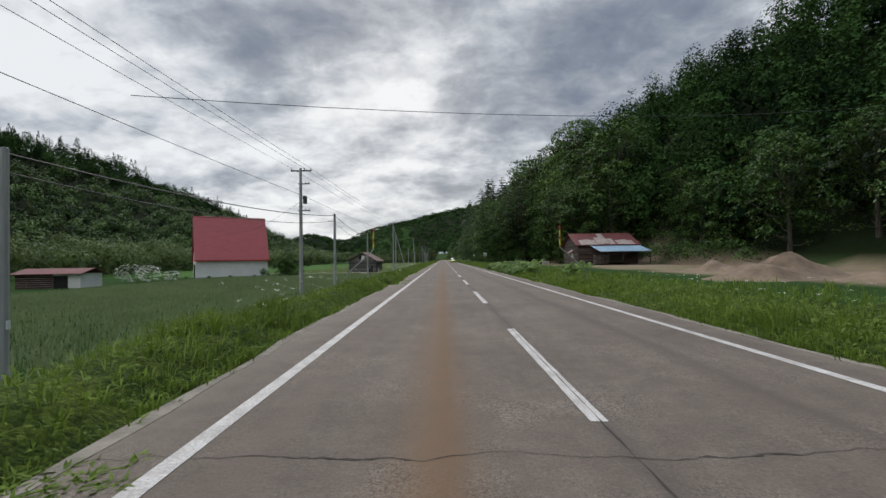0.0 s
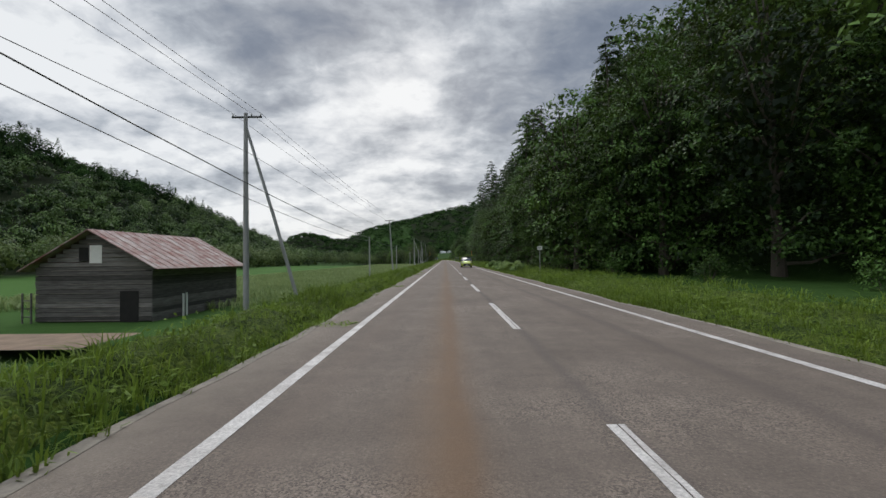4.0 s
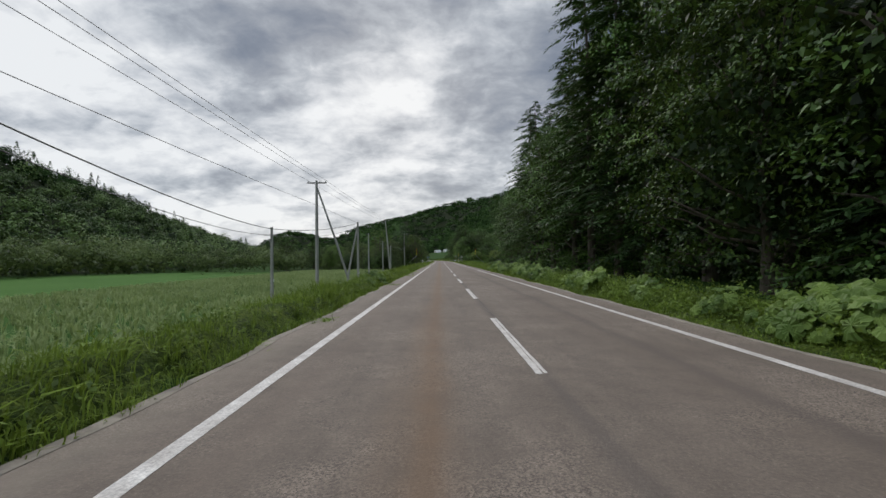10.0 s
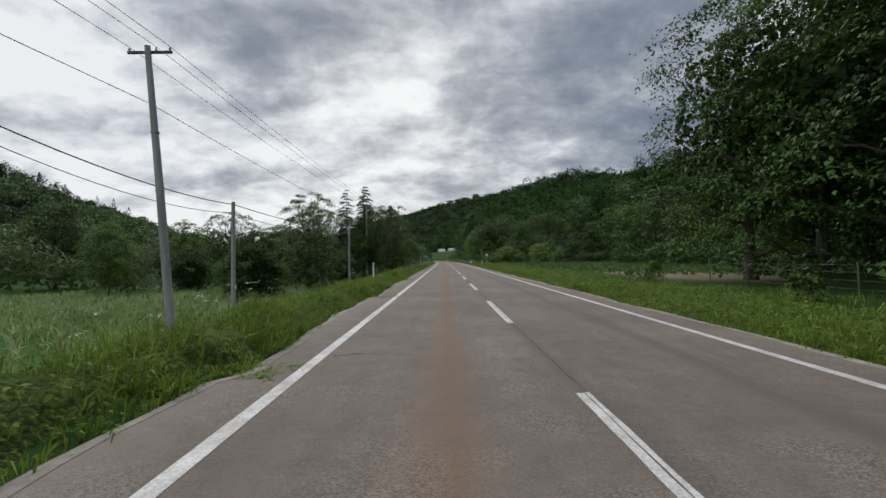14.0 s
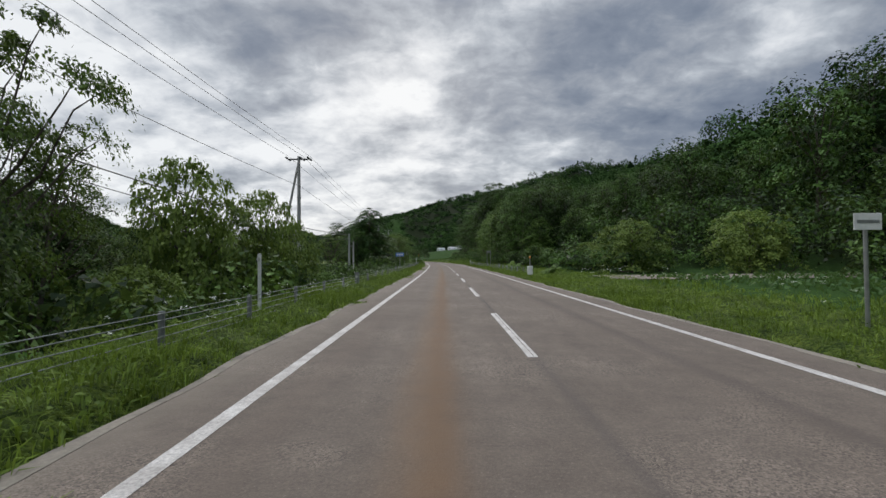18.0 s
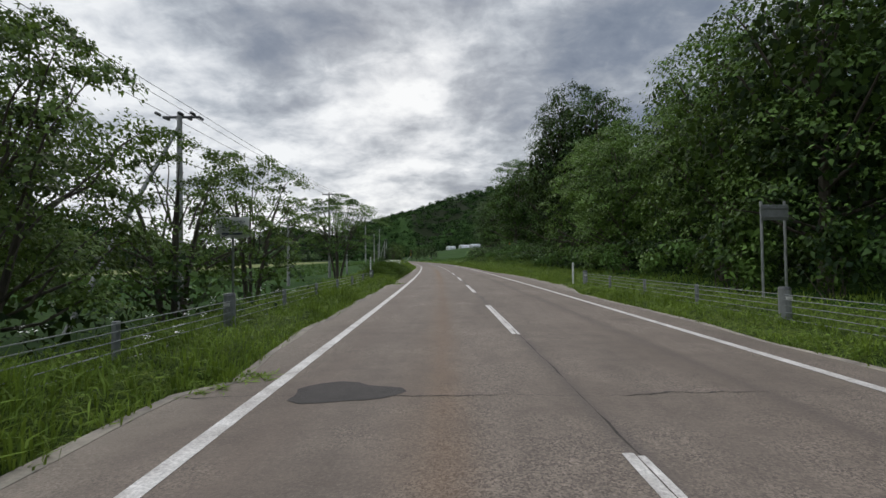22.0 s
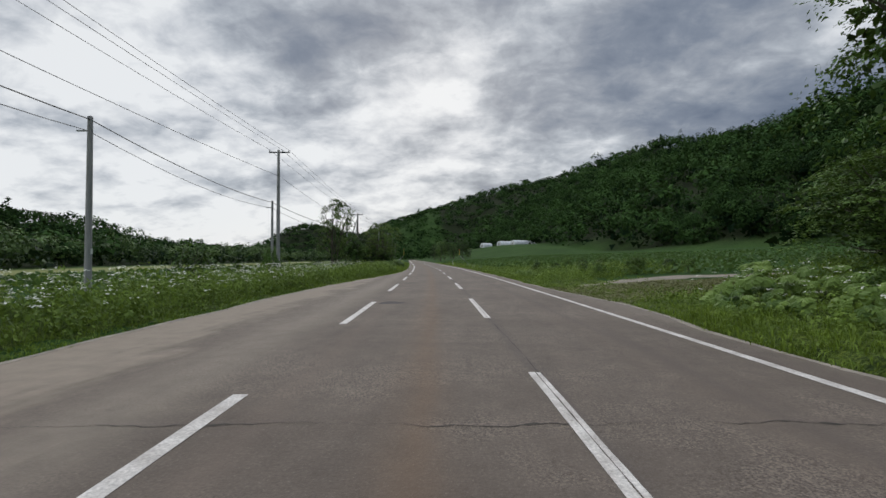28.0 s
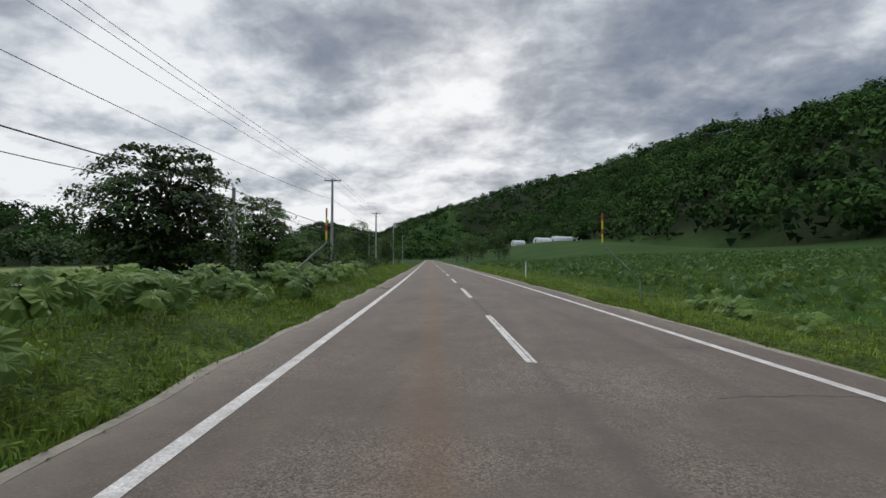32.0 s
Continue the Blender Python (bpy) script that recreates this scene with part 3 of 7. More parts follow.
def tube(points, r, seg=6):
    """A bent tube through points, as one bmesh."""
    bm = bmesh.new()
    rings = []
    for i, p in enumerate(points):
        p = Vector(p)
        a = Vector(points[max(i - 1, 0)])
        b = Vector(points[min(i + 1, len(points) - 1)])
        q = (b - a).to_track_quat("Z", "Y")
        rr = r[i] if isinstance(r, (list, tuple)) else r
        rings.append([bm.verts.new(p + q @ Vector((math.cos(2 * math.pi * k / seg) * rr, math.sin(2 * math.pi * k / seg) * rr, 0))) for k in range(seg)])
    for u, v in zip(rings, rings[1:]):
        for k in range(seg):
            bm.faces.new((u[k], u[(k + 1) % seg], v[(k + 1) % seg], v[k]))
    bm.faces.new(rings[0][::-1])
    bm.faces.new(rings[-1])
    return bm


# ---- ground ----
cols = np.array([4.0, 4.3, 5, 5.6, 6.2, 7, 8, 9, 10, 11.5, 13, 15, 17.5, 20, 24, 28, 33, 38, 45, 53, 62, 72, 84, 97, 112, 126, 142, 160, 180, 203, 230, 262, 300, 360, 440, 560, 720, 950, 1300, 1900])
cols = np.concatenate([-cols[::-1], [0], cols])
rows_s = np.concatenate([np.arange(-260, -60, 20), np.arange(-60, 700, 4.0), np.arange(700, 1100, 12), np.arange(1100, 2860, 40)])
gs, gd = np.meshgrid(rows_s, cols, indexing="ij")
gx, gy = plan(gs, gd)
gz = ground_z(gs, gd)
nr, nc = gs.shape
gi = np.arange(nr * nc).reshape(nr, nc)
gf = np.stack([gi[:-1, :-1], gi[:-1, 1:], gi[1:, 1:], gi[1:, :-1]], -1).reshape(-1, 4)
ground_me = mesh_of("ground", np.stack([gx, gy, gz], -1).reshape(-1, 3), gf, M_GROUND, True)
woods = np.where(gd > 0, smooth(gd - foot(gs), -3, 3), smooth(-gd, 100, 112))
# half of that shade-darkened litter colour below the trees by the stream
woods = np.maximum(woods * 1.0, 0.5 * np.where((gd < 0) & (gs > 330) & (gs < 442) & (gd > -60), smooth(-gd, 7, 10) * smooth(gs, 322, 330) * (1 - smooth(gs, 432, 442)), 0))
bare = np.where((gd > 15) & (gd < 36) & (gs < 100), smooth(gd, 13, 18) * (1 - smooth(gd, 34, 38)) * smooth(wave(gs * 3, gd * 3, 2.0), -0.55, -0.1), 0)
bare = np.maximum(bare, np.where((gs > 294) & (gs < 312) & (gd > 10) & (gd < 24), smooth(gd, 10, 13) * (1 - smooth(gd, 17, 21)) * 0.8, 0))
bare = np.maximum(bare, smooth(gs, 393, 396) * (1 - smooth(gs, 401, 404)) * smooth(-gd, 12, 13) * (1 - smooth(-gd, 17, 20)))
meadow = np.where(gd < 0, (0.55 * smooth(-gd, 8.5, 11) + 0.45 * smooth(-gd, 28, 34)) * (1 - smooth(-gd, 84, 92)) * smooth(gs, 88, 96) * (1 - smooth(gs, 312, 322)), 0)
ripe = np.where(gd < 0, smooth(-gd, 50, 56) * (1 - smooth(-gd, 84, 92)) * smooth(gs, 455, 475) * (1 - smooth(gs, 900, 960)), 0)
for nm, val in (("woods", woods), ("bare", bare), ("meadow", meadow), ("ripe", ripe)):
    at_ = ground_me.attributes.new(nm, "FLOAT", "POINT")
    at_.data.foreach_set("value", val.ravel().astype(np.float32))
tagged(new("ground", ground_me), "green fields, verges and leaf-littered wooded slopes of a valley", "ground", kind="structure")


# ---- road ----
def strip(name, ss, d0, d1, z, material, parent=None, label="", across=1, uv=False, thick=0.0):
    """A sheet along the road between offsets d0(s) and d1(s)."""
    ss = np.asarray(ss, float)
    a = d0(ss) if callable(d0) else np.full(len(ss), d0)
    b = d1(ss) if callable(d1) else np.full(len(ss), d1)
    k = np.linspace(0, 1, across + 1)
    dd = a[:, None] * (1 - k) + b[:, None] * k
    s2 = np.repeat(ss[:, None], across + 1, 1)
    x, y = plan(s2, dd)
    v = np.stack([x, y, np.full_like(x, z)], -1).reshape(-1, 3)
    i = np.arange(len(v)).reshape(s2.shape)
    f = np.stack([i[:-1, :-1], i[:-1, 1:], i[1:, 1:], i[1:, :-1]], -1).reshape(-1, 4).tolist()
    if thick:
        n = len(v)
        v = np.concatenate([v, v - [0, 0, thick]])
        for r in range(len(ss) - 1):
            f.append((i[r, 0] + n, i[r, 0], i[r + 1, 0], i[r + 1, 0] + n))
            f.append((i[r, -1], i[r, -1] + n, i[r + 1, -1] + n, i[r + 1, -1]))
        f.append((i[0, 0] + n, i[0, -1] + n, i[0, -1], i[0, 0]))
        f.append((i[-1, 0], i[-1, -1], i[-1, -1] + n, i[-1, 0] + n))
    me = mesh_of(name, v, f, material)
    if uv:
        lay = me.uv_layers.new(name="lane")
        flat = np.stack([dd, s2], -1).reshape(-1, 2)
        if thick:
            flat = np.concatenate([flat, flat])
        li = np.empty(len(me.loops), np.int32)
        me.loops.foreach_get("vertex_index", li)
        lay.data.foreach_set("uv", flat[li].ravel().astype(np.float32))
    ob = new(name, me)
    ob.parent = parent
    if label:
        tagged(ob, label)
    return ob


road = tagged(strip("road", np.concatenate([np.arange(-120, 620, 0.5), np.arange(620, 1040, 2.0)]), left_edge, right_edge, 0.0, M_ROAD, across=10, uv=True, thick=0.12),
              "aged grey two-lane asphalt road with worn white markings and a brown drip band", "road", kind="structure")
strip("concrete_edge", np.arange(-60, 620, 0.5), lambda s: left_edge(s) - 0.13 - 0.05 * np.sin(s * 1.7) * np.sin(s * 0.43), lambda s: left_edge(s) + 0.01, 0.005, M_EDGE, road, "pale worn concrete edge strip", thick=0.1)
strip("concrete_edge", np.arange(-60, 700, 1.0), lambda s: right_edge(s) - 0.01, lambda s: right_edge(s) + 0.14 + 0.05 * np.sin(s * 1.3), 0.005, M_EDGE, road, "pale worn concrete edge strip", thick=0.1)
for k in range(-5, 95):
    ragged = np.random.default_rng(k + 40)
    v, f = [], []
    for d0, d1 in ((-0.075, 0.012), (0.024, 0.075)):
        for i in range(21):
            sx = k * 10 + i * 0.25 + (ragged.uniform(-0.03, 0.03) if i in (0, 20) else 0)
            for d in (d0 + ragged.uniform(-0.004, 0.004), d1 + ragged.uniform(-0.005, 0.005)):
                v.append((*[float(q) for q in plan(sx, d)], 0.005))
            if i:
                n = len(v)
                f.append((n - 4, n - 3, n - 1, n - 2))
    part("centre_dash", mesh_of("centre_dash", v, f, M_PAINT), M_PAINT, road)
strip("edge_line", np.arange(-60, 496, 2.0), -3.30, -3.14, 0.005, M_PAINT, road)
strip("edge_line", np.arange(556, 1030, 2.0), -3.30, -3.14, 0.005, M_PAINT, road)
strip("edge_line", np.arange(-60, 1030, 2.0), 3.12, 3.27, 0.005, M_PAINT, road)
for k in range(6):
    s0 = 499.4 + k * 9.85
    strip("lay_by_dash", (s0, s0 + 2.5, s0 + 4.9), -3.30, -3.14, 0.005, M_PAINT, road)

# pale dirt and worn concrete along the left edge, thick in the lay-by
strip("shoulder_dirt", np.arange(430, 456, 0.5), lambda s: right_edge(s) - 0.3, lambda s: right_edge(s) + 0.05 + 0.9 * smooth(s, 430, 437) * (1 - smooth(s, 446, 456)) + 0.12 * np.sin(s * 2.1), 0.0045, M_DIRT, road, "pale gravel of a small pull-off", thick=0.09)


def crack(s, d0, d1, width, seed):
    """A jagged crack across the road."""
    r = random.Random(seed)
    n = max(int(abs(d1 - d0) / 0.06), 6)
    v, f = [], []
    w0 = 0.0
    for i in range(n + 1):
        d = d0 + (d1 - d0) * i / n
        w0 = w0 * 0.9 + r.uniform(-0.03, 0.03)
        ww = width * 0.9 * r.choice((0.05, 0.15, 0.3, 0.5, 1.0, 1.4)) * (0.5 + 0.5 * math.sin(d * 2.3 + seed)) ** 2 + 0.0025
        for e in (-ww, ww):
            x, y = plan(s + w0 + e, d)
            v.append((float(x), float(y), 0.0035))
        if i:
            f.append((2 * i - 2, 2 * i, 2 * i + 1, 2 * i - 1))
    part("crack", mesh_of("crack", v, f, M_CRACK), M_CRACK, road)


for i, (s, a, b, w) in enumerate(((9.4, -4, 3.9, .016), (31.2, -4, -3.2, .014), (36.5, -3.4, -1.2, .02), (74.2, -4, 3.9, .009), (77, -3.6, 0, .012), (104, -4, 3.9, .009),
                                  (126, -4, 3.9, .012), (145, -4, -1, .012), (166, -4, -2.5, .014), (171, -4, 0, .01), (206, -4, 3.9, .009), (221, -4, 3.9, .008),
                                  (238, -4, 3.9, .010), (254.6, -4, 3.9, .016), (277, -4, -1.5, .018), (281, 2.2, 3.8, .01), (299, -4, 3.9, .01), (336, -4, 3.9, .008),
                                  (352, 2, 3.8, .01), (368, .5, 2.5, .014), (381.4, -4, 3.9, .018), (399.4, -4, -2, .02), (400.5, .2, 2.2, .02), (402.3, -4, 3.9, .01),
                                  (416.4, -4, 3.9, .02), (447.5, .6, 3.4, .009), (453, .6, 3.2, .01), (476.5, -4, 3.9, .014), (513.3, -6.6, 3.9, .018), (523.65, -6.6, 4.1, .014),
                                  (541.5, -5.4, 3.0, .016), (535, -5.4, .5, .018), (531.7, -2.3, -1.6, .012), (532.2, -2.2, -1.7, .014), (532.7, -2.3, -1.5, .01), (539.4, .5, 1.2, .02), (545.5, -4.8, .5, .01), (566.2, -4, 3.9, .012), (562.7, 1.2, 2.4, .02), (581, 1.0, 3.8, .016), (578.5, 1.5, 3.4, .012), (595, -4, 3.9, .01), (610, -4, 3.9, .01))):
    crack(s, a, b, w, i)
# cracking along the centre joint
rc = random.Random(7)
for k in range(60):
    s0 = k * 10 + 4.9
    if rc.random() < 0.85:
        n = 22
        v, f = [], []
        w0 = 0.02
        for i in range(n + 1):
            w0 = w0 * 0.9 + rc.uniform(-0.014, 0.016)
            ww = rc.choice((0.002, 0.004, 0.006, 0.009, 0.013))
            for e in (-ww, ww):
                x, y = plan(s0 + i * 5.2 / n, 0.03 + w0 + e)
                v.append((float(x), float(y), 0.003))
            if i:
                f.append((2 * i - 2, 2 * i - 1, 2 * i + 1, 2 * i))
        part("crack", mesh_of("crack", v, f, M_CRACK), M_CRACK, road)
v, f = [], []
for i in range(61):
    ww = rc.choice((0.008, 0.014, 0.02, 0.03))
    for e in (-ww, ww):
        x, y = plan(529.6 + i * 0.17, 0.02 + 0.05 * math.sin(i * 0.4) + rc.uniform(-0.02, 0.02) + e)
        v.append((float(x), float(y), 0.0038))
    if i:
        f.append((2 * i - 2, 2 * i - 1, 2 * i + 1, 2 * i))
part("crack", mesh_of("crack", v, f, M_CRACK), M_CRACK, road)
for s, d, w, l in ((416.55, -2.4, .58, .36), (400.2, -2.5, .5, .25), (523.7, -2.63, .4, .42), (562.2, 3.0, .55, .22), (535.1, -2.6, .42, .26)):
    bm = B()
    vs = []
    for i in range(18):
        a = i / 18 * 2 * math.pi
        k = 1 + 0.16 * math.sin(3 * a + s) + 0.08 * math.sin(5 * a)
        vs.append(bm.verts.new((*[float(q) for q in plan(s + l * math.sin(a) * k, d + w * math.cos(a) * k)], 0.004)))
    bm.faces.new(vs)
    part("tar_patch", bm, M_PATCH, road, "dark round tar patch")


# ---- foliage makers ----
def cards(rng, c, n, size, lift=0.5, droop=0.0, aspect=0.55, loose=0.55):
    """Pointed leaf sprays at centres c, facing about n."""
    k = len(c)
    n = n + rng.normal(0, loose, (k, 3))
    n[:, 2] += lift
    n /= np.linalg.norm(n, axis=1)[:, None] + 1e-6
    t = np.cross(n, rng.normal(0, 1, (k, 3)))
    t[:, 2] -= droop
    t /= np.linalg.norm(t, axis=1)[:, None] + 1e-6
    b = np.cross(n, t)
    w = (size * rng.uniform(0.6, 1.3, k))[:, None] if np.isscalar(size) else size[:, None]
    mid = c + t * w * rng.uniform(-0.15, 0.1, (k, 1))
    a = rng.uniform(0.75, 1.25, (k, 1)) * aspect
    return np.stack([c - t * w * 0.5, mid + (t * 0.42 + b * 0.62 * a) * w, mid + (t * 0.42 - b * 0.62 * a) * w], 1)


def leaves(rng, c, n, size, aspect=0.62, loose=0.35, fall=0.35):
    """Four-cornered pointed leaves at c that face about n, their tips hanging a little."""
    k = len(c)
    n = n + rng.normal(0, loose, (k, 3))
    n /= np.linalg.norm(n, axis=1)[:, None] + 1e-6
    t = np.cross(n, rng.normal(0, 1, (k, 3)))
    t[:, 2] -= fall * 0.5
    t /= np.linalg.norm(t, axis=1)[:, None] + 1e-6
    b = np.cross(n, t)
    w = (size * rng.uniform(0.6, 1.3, k))[:, None]
    a = rng.uniform(0.75, 1.25, (k, 1)) * aspect * 0.5
    mid = c - t * w * 0.08
    tip = c + t * w * 0.5 - np.array([0, 0, 1.0]) * w * fall * rng.uniform(0.2, 1, (k, 1))
    return np.stack([c - t * w * 0.5, mid + b * w * a, tip, mid - b * w * a], 1)


def pads(rng, centres, outward, radii, per, size, bow=0.4, thick=0.16, tilt=0.35, **kw):
    """Leafy layers: each a shallow dome of leaves held up to the light, tipped outward, hanging at its rim."""
    out, tones = [], []
    for c, o, r in zip(centres, outward, radii):
        k = int(per * rng.uniform(0.7, 1.3))
        rho = np.sqrt(rng.uniform(0, 1, k)) * rng.uniform(0.75, 1.12, k)
        th = rng.uniform(0, 2 * math.pi, k)
        x, y = np.cos(th) * rho, np.sin(th) * rho
        lobe = 1 + 0.25 * np.sin(th * 3 + rng.uniform(0, 6)) + 0.15 * np.sin(th * 5 + rng.uniform(0, 6))
        x, y = x * lobe, y * lobe
        z = -bow * rho ** 2 + rng.normal(0, thick, k) - tilt * (x * o[0] + y * o[1])
        q = c + np.stack([x, y, z], -1) * r
        nrm = np.stack([x * 0.5 + o[0] * 0.45, y * 0.5 + o[1] * 0.45, np.full(k, 0.85)], -1)
        out.append(leaves(rng, q, nrm, size, **kw))
        tones.append(np.full(k, rng.normal(0, 0.09)))
    return np.concatenate(out), np.concatenate(tones)


def limb_bm(rng, base, tips, r0):
    bm = bmesh.new()
    for tip in tips:
        b, tip = Vector(base(tip)), Vector(tip)
        m1 = b.lerp(tip, 0.4) + Vector((*rng.normal(0, 0.18, 2), -0.05 * (tip - b).length))
        m2 = b.lerp(tip, 0.75) + Vector((*rng.normal(0, 0.15, 2), 0.04 * (tip - b).length))
        one = tube([b, m1, m2, tip], [r0, r0 * 0.7, r0 * 0.45, r0 * 0.16], 5)
        me = bpy.data.meshes.new("tmp")
        one.to_mesh(me)
        one.free()
        bm.from_mesh(me)
        bpy.data.meshes.remove(me)
    return bm


def join(bm, other):
    me = bpy.data.meshes.new("tmp")
    other.to_mesh(me)
    other.free()
    bm.from_mesh(me)
    bpy.data.meshes.remove(me)
    return bm


def trunk_bm(rng, h, r, lean=0.3, seg=8):
    n = 7
    p = [Vector((lean * math.sin(i * 1.1) * 0.25 + lean * (i / n) ** 2, lean * math.cos(i * 0.8) * 0.2 - lean * 0.2, h * i / n)) for i in range(n + 1)]
    p[0] = Vector((p[0].x, p[0].y, -0.5))
    return tube(p, [r * (1.35 if i == 0 else 1) * (1 - 0.86 * i / n) for i in range(n + 1)], seg)


def broad_tree(name, seed, h, spread, label, leaf=None, n_pad=110, per=55, size=0.26, bare_to=0.2, bark=None, airy=False, cat="tree", limb_n=16, top=0.5, pad=0.22, bow=0.4, thick=0.16):
    """A leafy tree: bent trunk, limbs that reach its leafy layers, and a crown of such layers with gaps between them."""
    rng = np.random.default_rng(seed)
    ob = thing(name, label, cat)
    cs, os_, rs = [], [], []
    lob = rng.uniform(0, 6.28, 4)
    for i in range(n_pad):
        f = (i + 0.5) / n_pad
        z = h * (bare_to + (0.985 - bare_to) * f ** (0.85 if airy else 0.8))
        g = (z / h - bare_to) / (1 - bare_to)
        prof = max(1 - ((g - top) / (1 - top if g > top else top + 0.12)) ** 2, 0.02) ** 0.5
        ang = i * 2.4 + rng.uniform(-0.5, 0.5)
        wob = 1 + 0.16 * math.sin(2 * ang + lob[0] + 5 * g) + 0.12 * math.sin(3 * ang + lob[1] - 7 * g) + 0.1 * math.sin(9 * g + lob[2])
        rad = spread * prof * wob * (rng.uniform(0.15, 1.0) ** 0.5 if airy else rng.uniform(0.3, 1.0) ** 0.45)
        cs.append(np.array([math.cos(ang) * rad, math.sin(ang) * rad, z + rng.uniform(-0.03, 0.03) * h]))
        os_.append((math.cos(ang) * rad / spread, math.sin(ang) * rad / spread))
        rs.append(spread * pad * rng.uniform(0.7, 1.3) * (1.0 if g < 0.85 else 0.75))
    ks = rng.choice(n_pad, min(limb_n, n_pad), replace=False)
    tips = [cs[k] - np.array([0, 0, 0.1 * rs[k]]) for k in ks]
    wood_ = limb_bm(rng, lambda q: (q[0] * 0.3, q[1] * 0.3, max(q[2] * 0.62, h * bare_to * 0.7)) if airy else (0.02 * h * (q[2] / h) ** 2, 0, max(q[2] * 0.6, h * bare_to * 0.7)), tips, (0.004 if airy else 0.006) * h + 0.012)
    stems = trunk_bm(rng, h * 0.86, (0.017 * h + 0.03) * (0.6 if airy else 1), 0.02 * h)
    for k in range(3 if airy else 0):
        a = 2.1 * k + seed
        q = Vector((math.cos(a) * spread * 0.45, math.sin(a) * spread * 0.45, h * 0.74))
        stems = join(stems, tube([(math.cos(a) * 0.15, math.sin(a) * 0.15, -0.4), q * 0.35, q * 0.7 + Vector((0, 0, 0.06 * h)), q], [0.12, 0.09, 0.06, 0.02], 7))
    part("trunk", stems, bark or M_BARK, ob)
    tagged(part("branchwork", wood_, bark or M_BARK, ob), kind="stuff")
    v, tone = pads(rng, cs, os_, rs, per, size, bow=bow, thick=thick)
    if not airy:
        # extra inner leaves, coloured darker to paint shade inside the crown
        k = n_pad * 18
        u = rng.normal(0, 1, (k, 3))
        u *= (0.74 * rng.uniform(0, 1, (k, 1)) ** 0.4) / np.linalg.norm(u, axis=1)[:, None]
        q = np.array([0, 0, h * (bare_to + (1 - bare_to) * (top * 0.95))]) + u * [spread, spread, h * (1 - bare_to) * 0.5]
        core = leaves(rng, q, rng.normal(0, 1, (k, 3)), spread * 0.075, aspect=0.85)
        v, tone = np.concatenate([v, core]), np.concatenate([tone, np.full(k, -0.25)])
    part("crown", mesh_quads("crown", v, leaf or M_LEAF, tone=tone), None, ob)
    return ob


def needle_tree(name, seed, h, spread, label, leaf=None, tiers=34, bare_to=0.22, dead=6, per=54, size=0.6, full=0.62, rag=0.6):
    """A larch or spruce: straight trunk, whorls of bowed branches with feathery needle twigs to both sides, dead twigs below."""
    rng = np.random.default_rng(seed)
    ob = thing(name, label, "tree")
    tips, out, tones = [], [], []
    for i in range(tiers):
        f = i / (tiers - 1)
        z = h * (bare_to + (0.98 - bare_to) * f)
        for j in range(6):
            a = rng.uniform(0, 2 * math.pi)
            rad = (spread * (1 - f) ** full + 0.45) * rng.uniform(rag, 1.1)
            up_, dn = rng.uniform(0.0, 0.22), rng.uniform(0.3, 0.55)
            d = np.array([math.cos(a), math.sin(a), 0])
            w = np.array([-d[1], d[0], 0])
            k = int(per * (0.35 + 0.75 * rad / spread)) + 3
            u = np.linspace(0.16, 1.0, k) + rng.uniform(-0.02, 0.02, k)
            c = d * (u * rad)[:, None] + np.array([0, 0, 1.0]) * (z + rad * (up_ * u - dn * u * u))[:, None]
            sgn = np.where(np.arange(k) % 2, 1.0, -1.0)
            ln = size * (0.55 + 0.75 * np.sin(math.pi * np.clip(u, 0, 1) ** 0.7) * 0.9) * min(1.0, 0.45 + rad / spread) * rng.uniform(0.7, 1.25, k)
            way = d * 0.75 + w * sgn[:, None] * rng.uniform(0.5, 1.1, (k, 1)) - np.array([0, 0, 1.0]) * rng.uniform(0.1, 0.75, (k, 1))
            way /= np.linalg.norm(way, axis=1)[:, None]
            side = np.cross(way, np.array([0, 0, 1.0]) + rng.normal(0, 0.35, (k, 3)))
            side /= np.linalg.norm(side, axis=1)[:, None] + 1e-6
            wd = (ln * rng.uniform(0.07, 0.12, k))[:, None]
            out.append(np.stack([c, c + way * (ln * 0.45)[:, None] + side * wd, c + way * ln[:, None], c + way * (ln * 0.45)[:, None] - side * wd], 1))
            tones.append(np.full(k, rng.normal(0.0, 0.1)))
            if rng.random() < 0.4:
                tips.append(c[int(k * 0.8)])
    for j in range(dead):
        a = rng.uniform(0, 2 * math.pi)
        rr = spread * rng.uniform(0.35, 0.7)
        tips.append(np.array([math.cos(a) * rr, math.sin(a) * rr, h * rng.uniform(0.05, max(bare_to, 0.1))]))
    wood_ = limb_bm(rng, lambda q: (0, 0, q[2] + 0.2 * math.hypot(q[0], q[1])), tips, 0.035)
    part("trunk", trunk_bm(rng, h * 0.98, 0.009 * h + 0.04, 0.012 * h), M_BARK, ob)
    tagged(part("branchwork", wood_, M_BARK, ob), kind="stuff")
    part("crown", mesh_quads("crown", np.concatenate(out), leaf or M_LEAF_DARK, tone=np.concatenate(tones)), None, ob)
    return ob


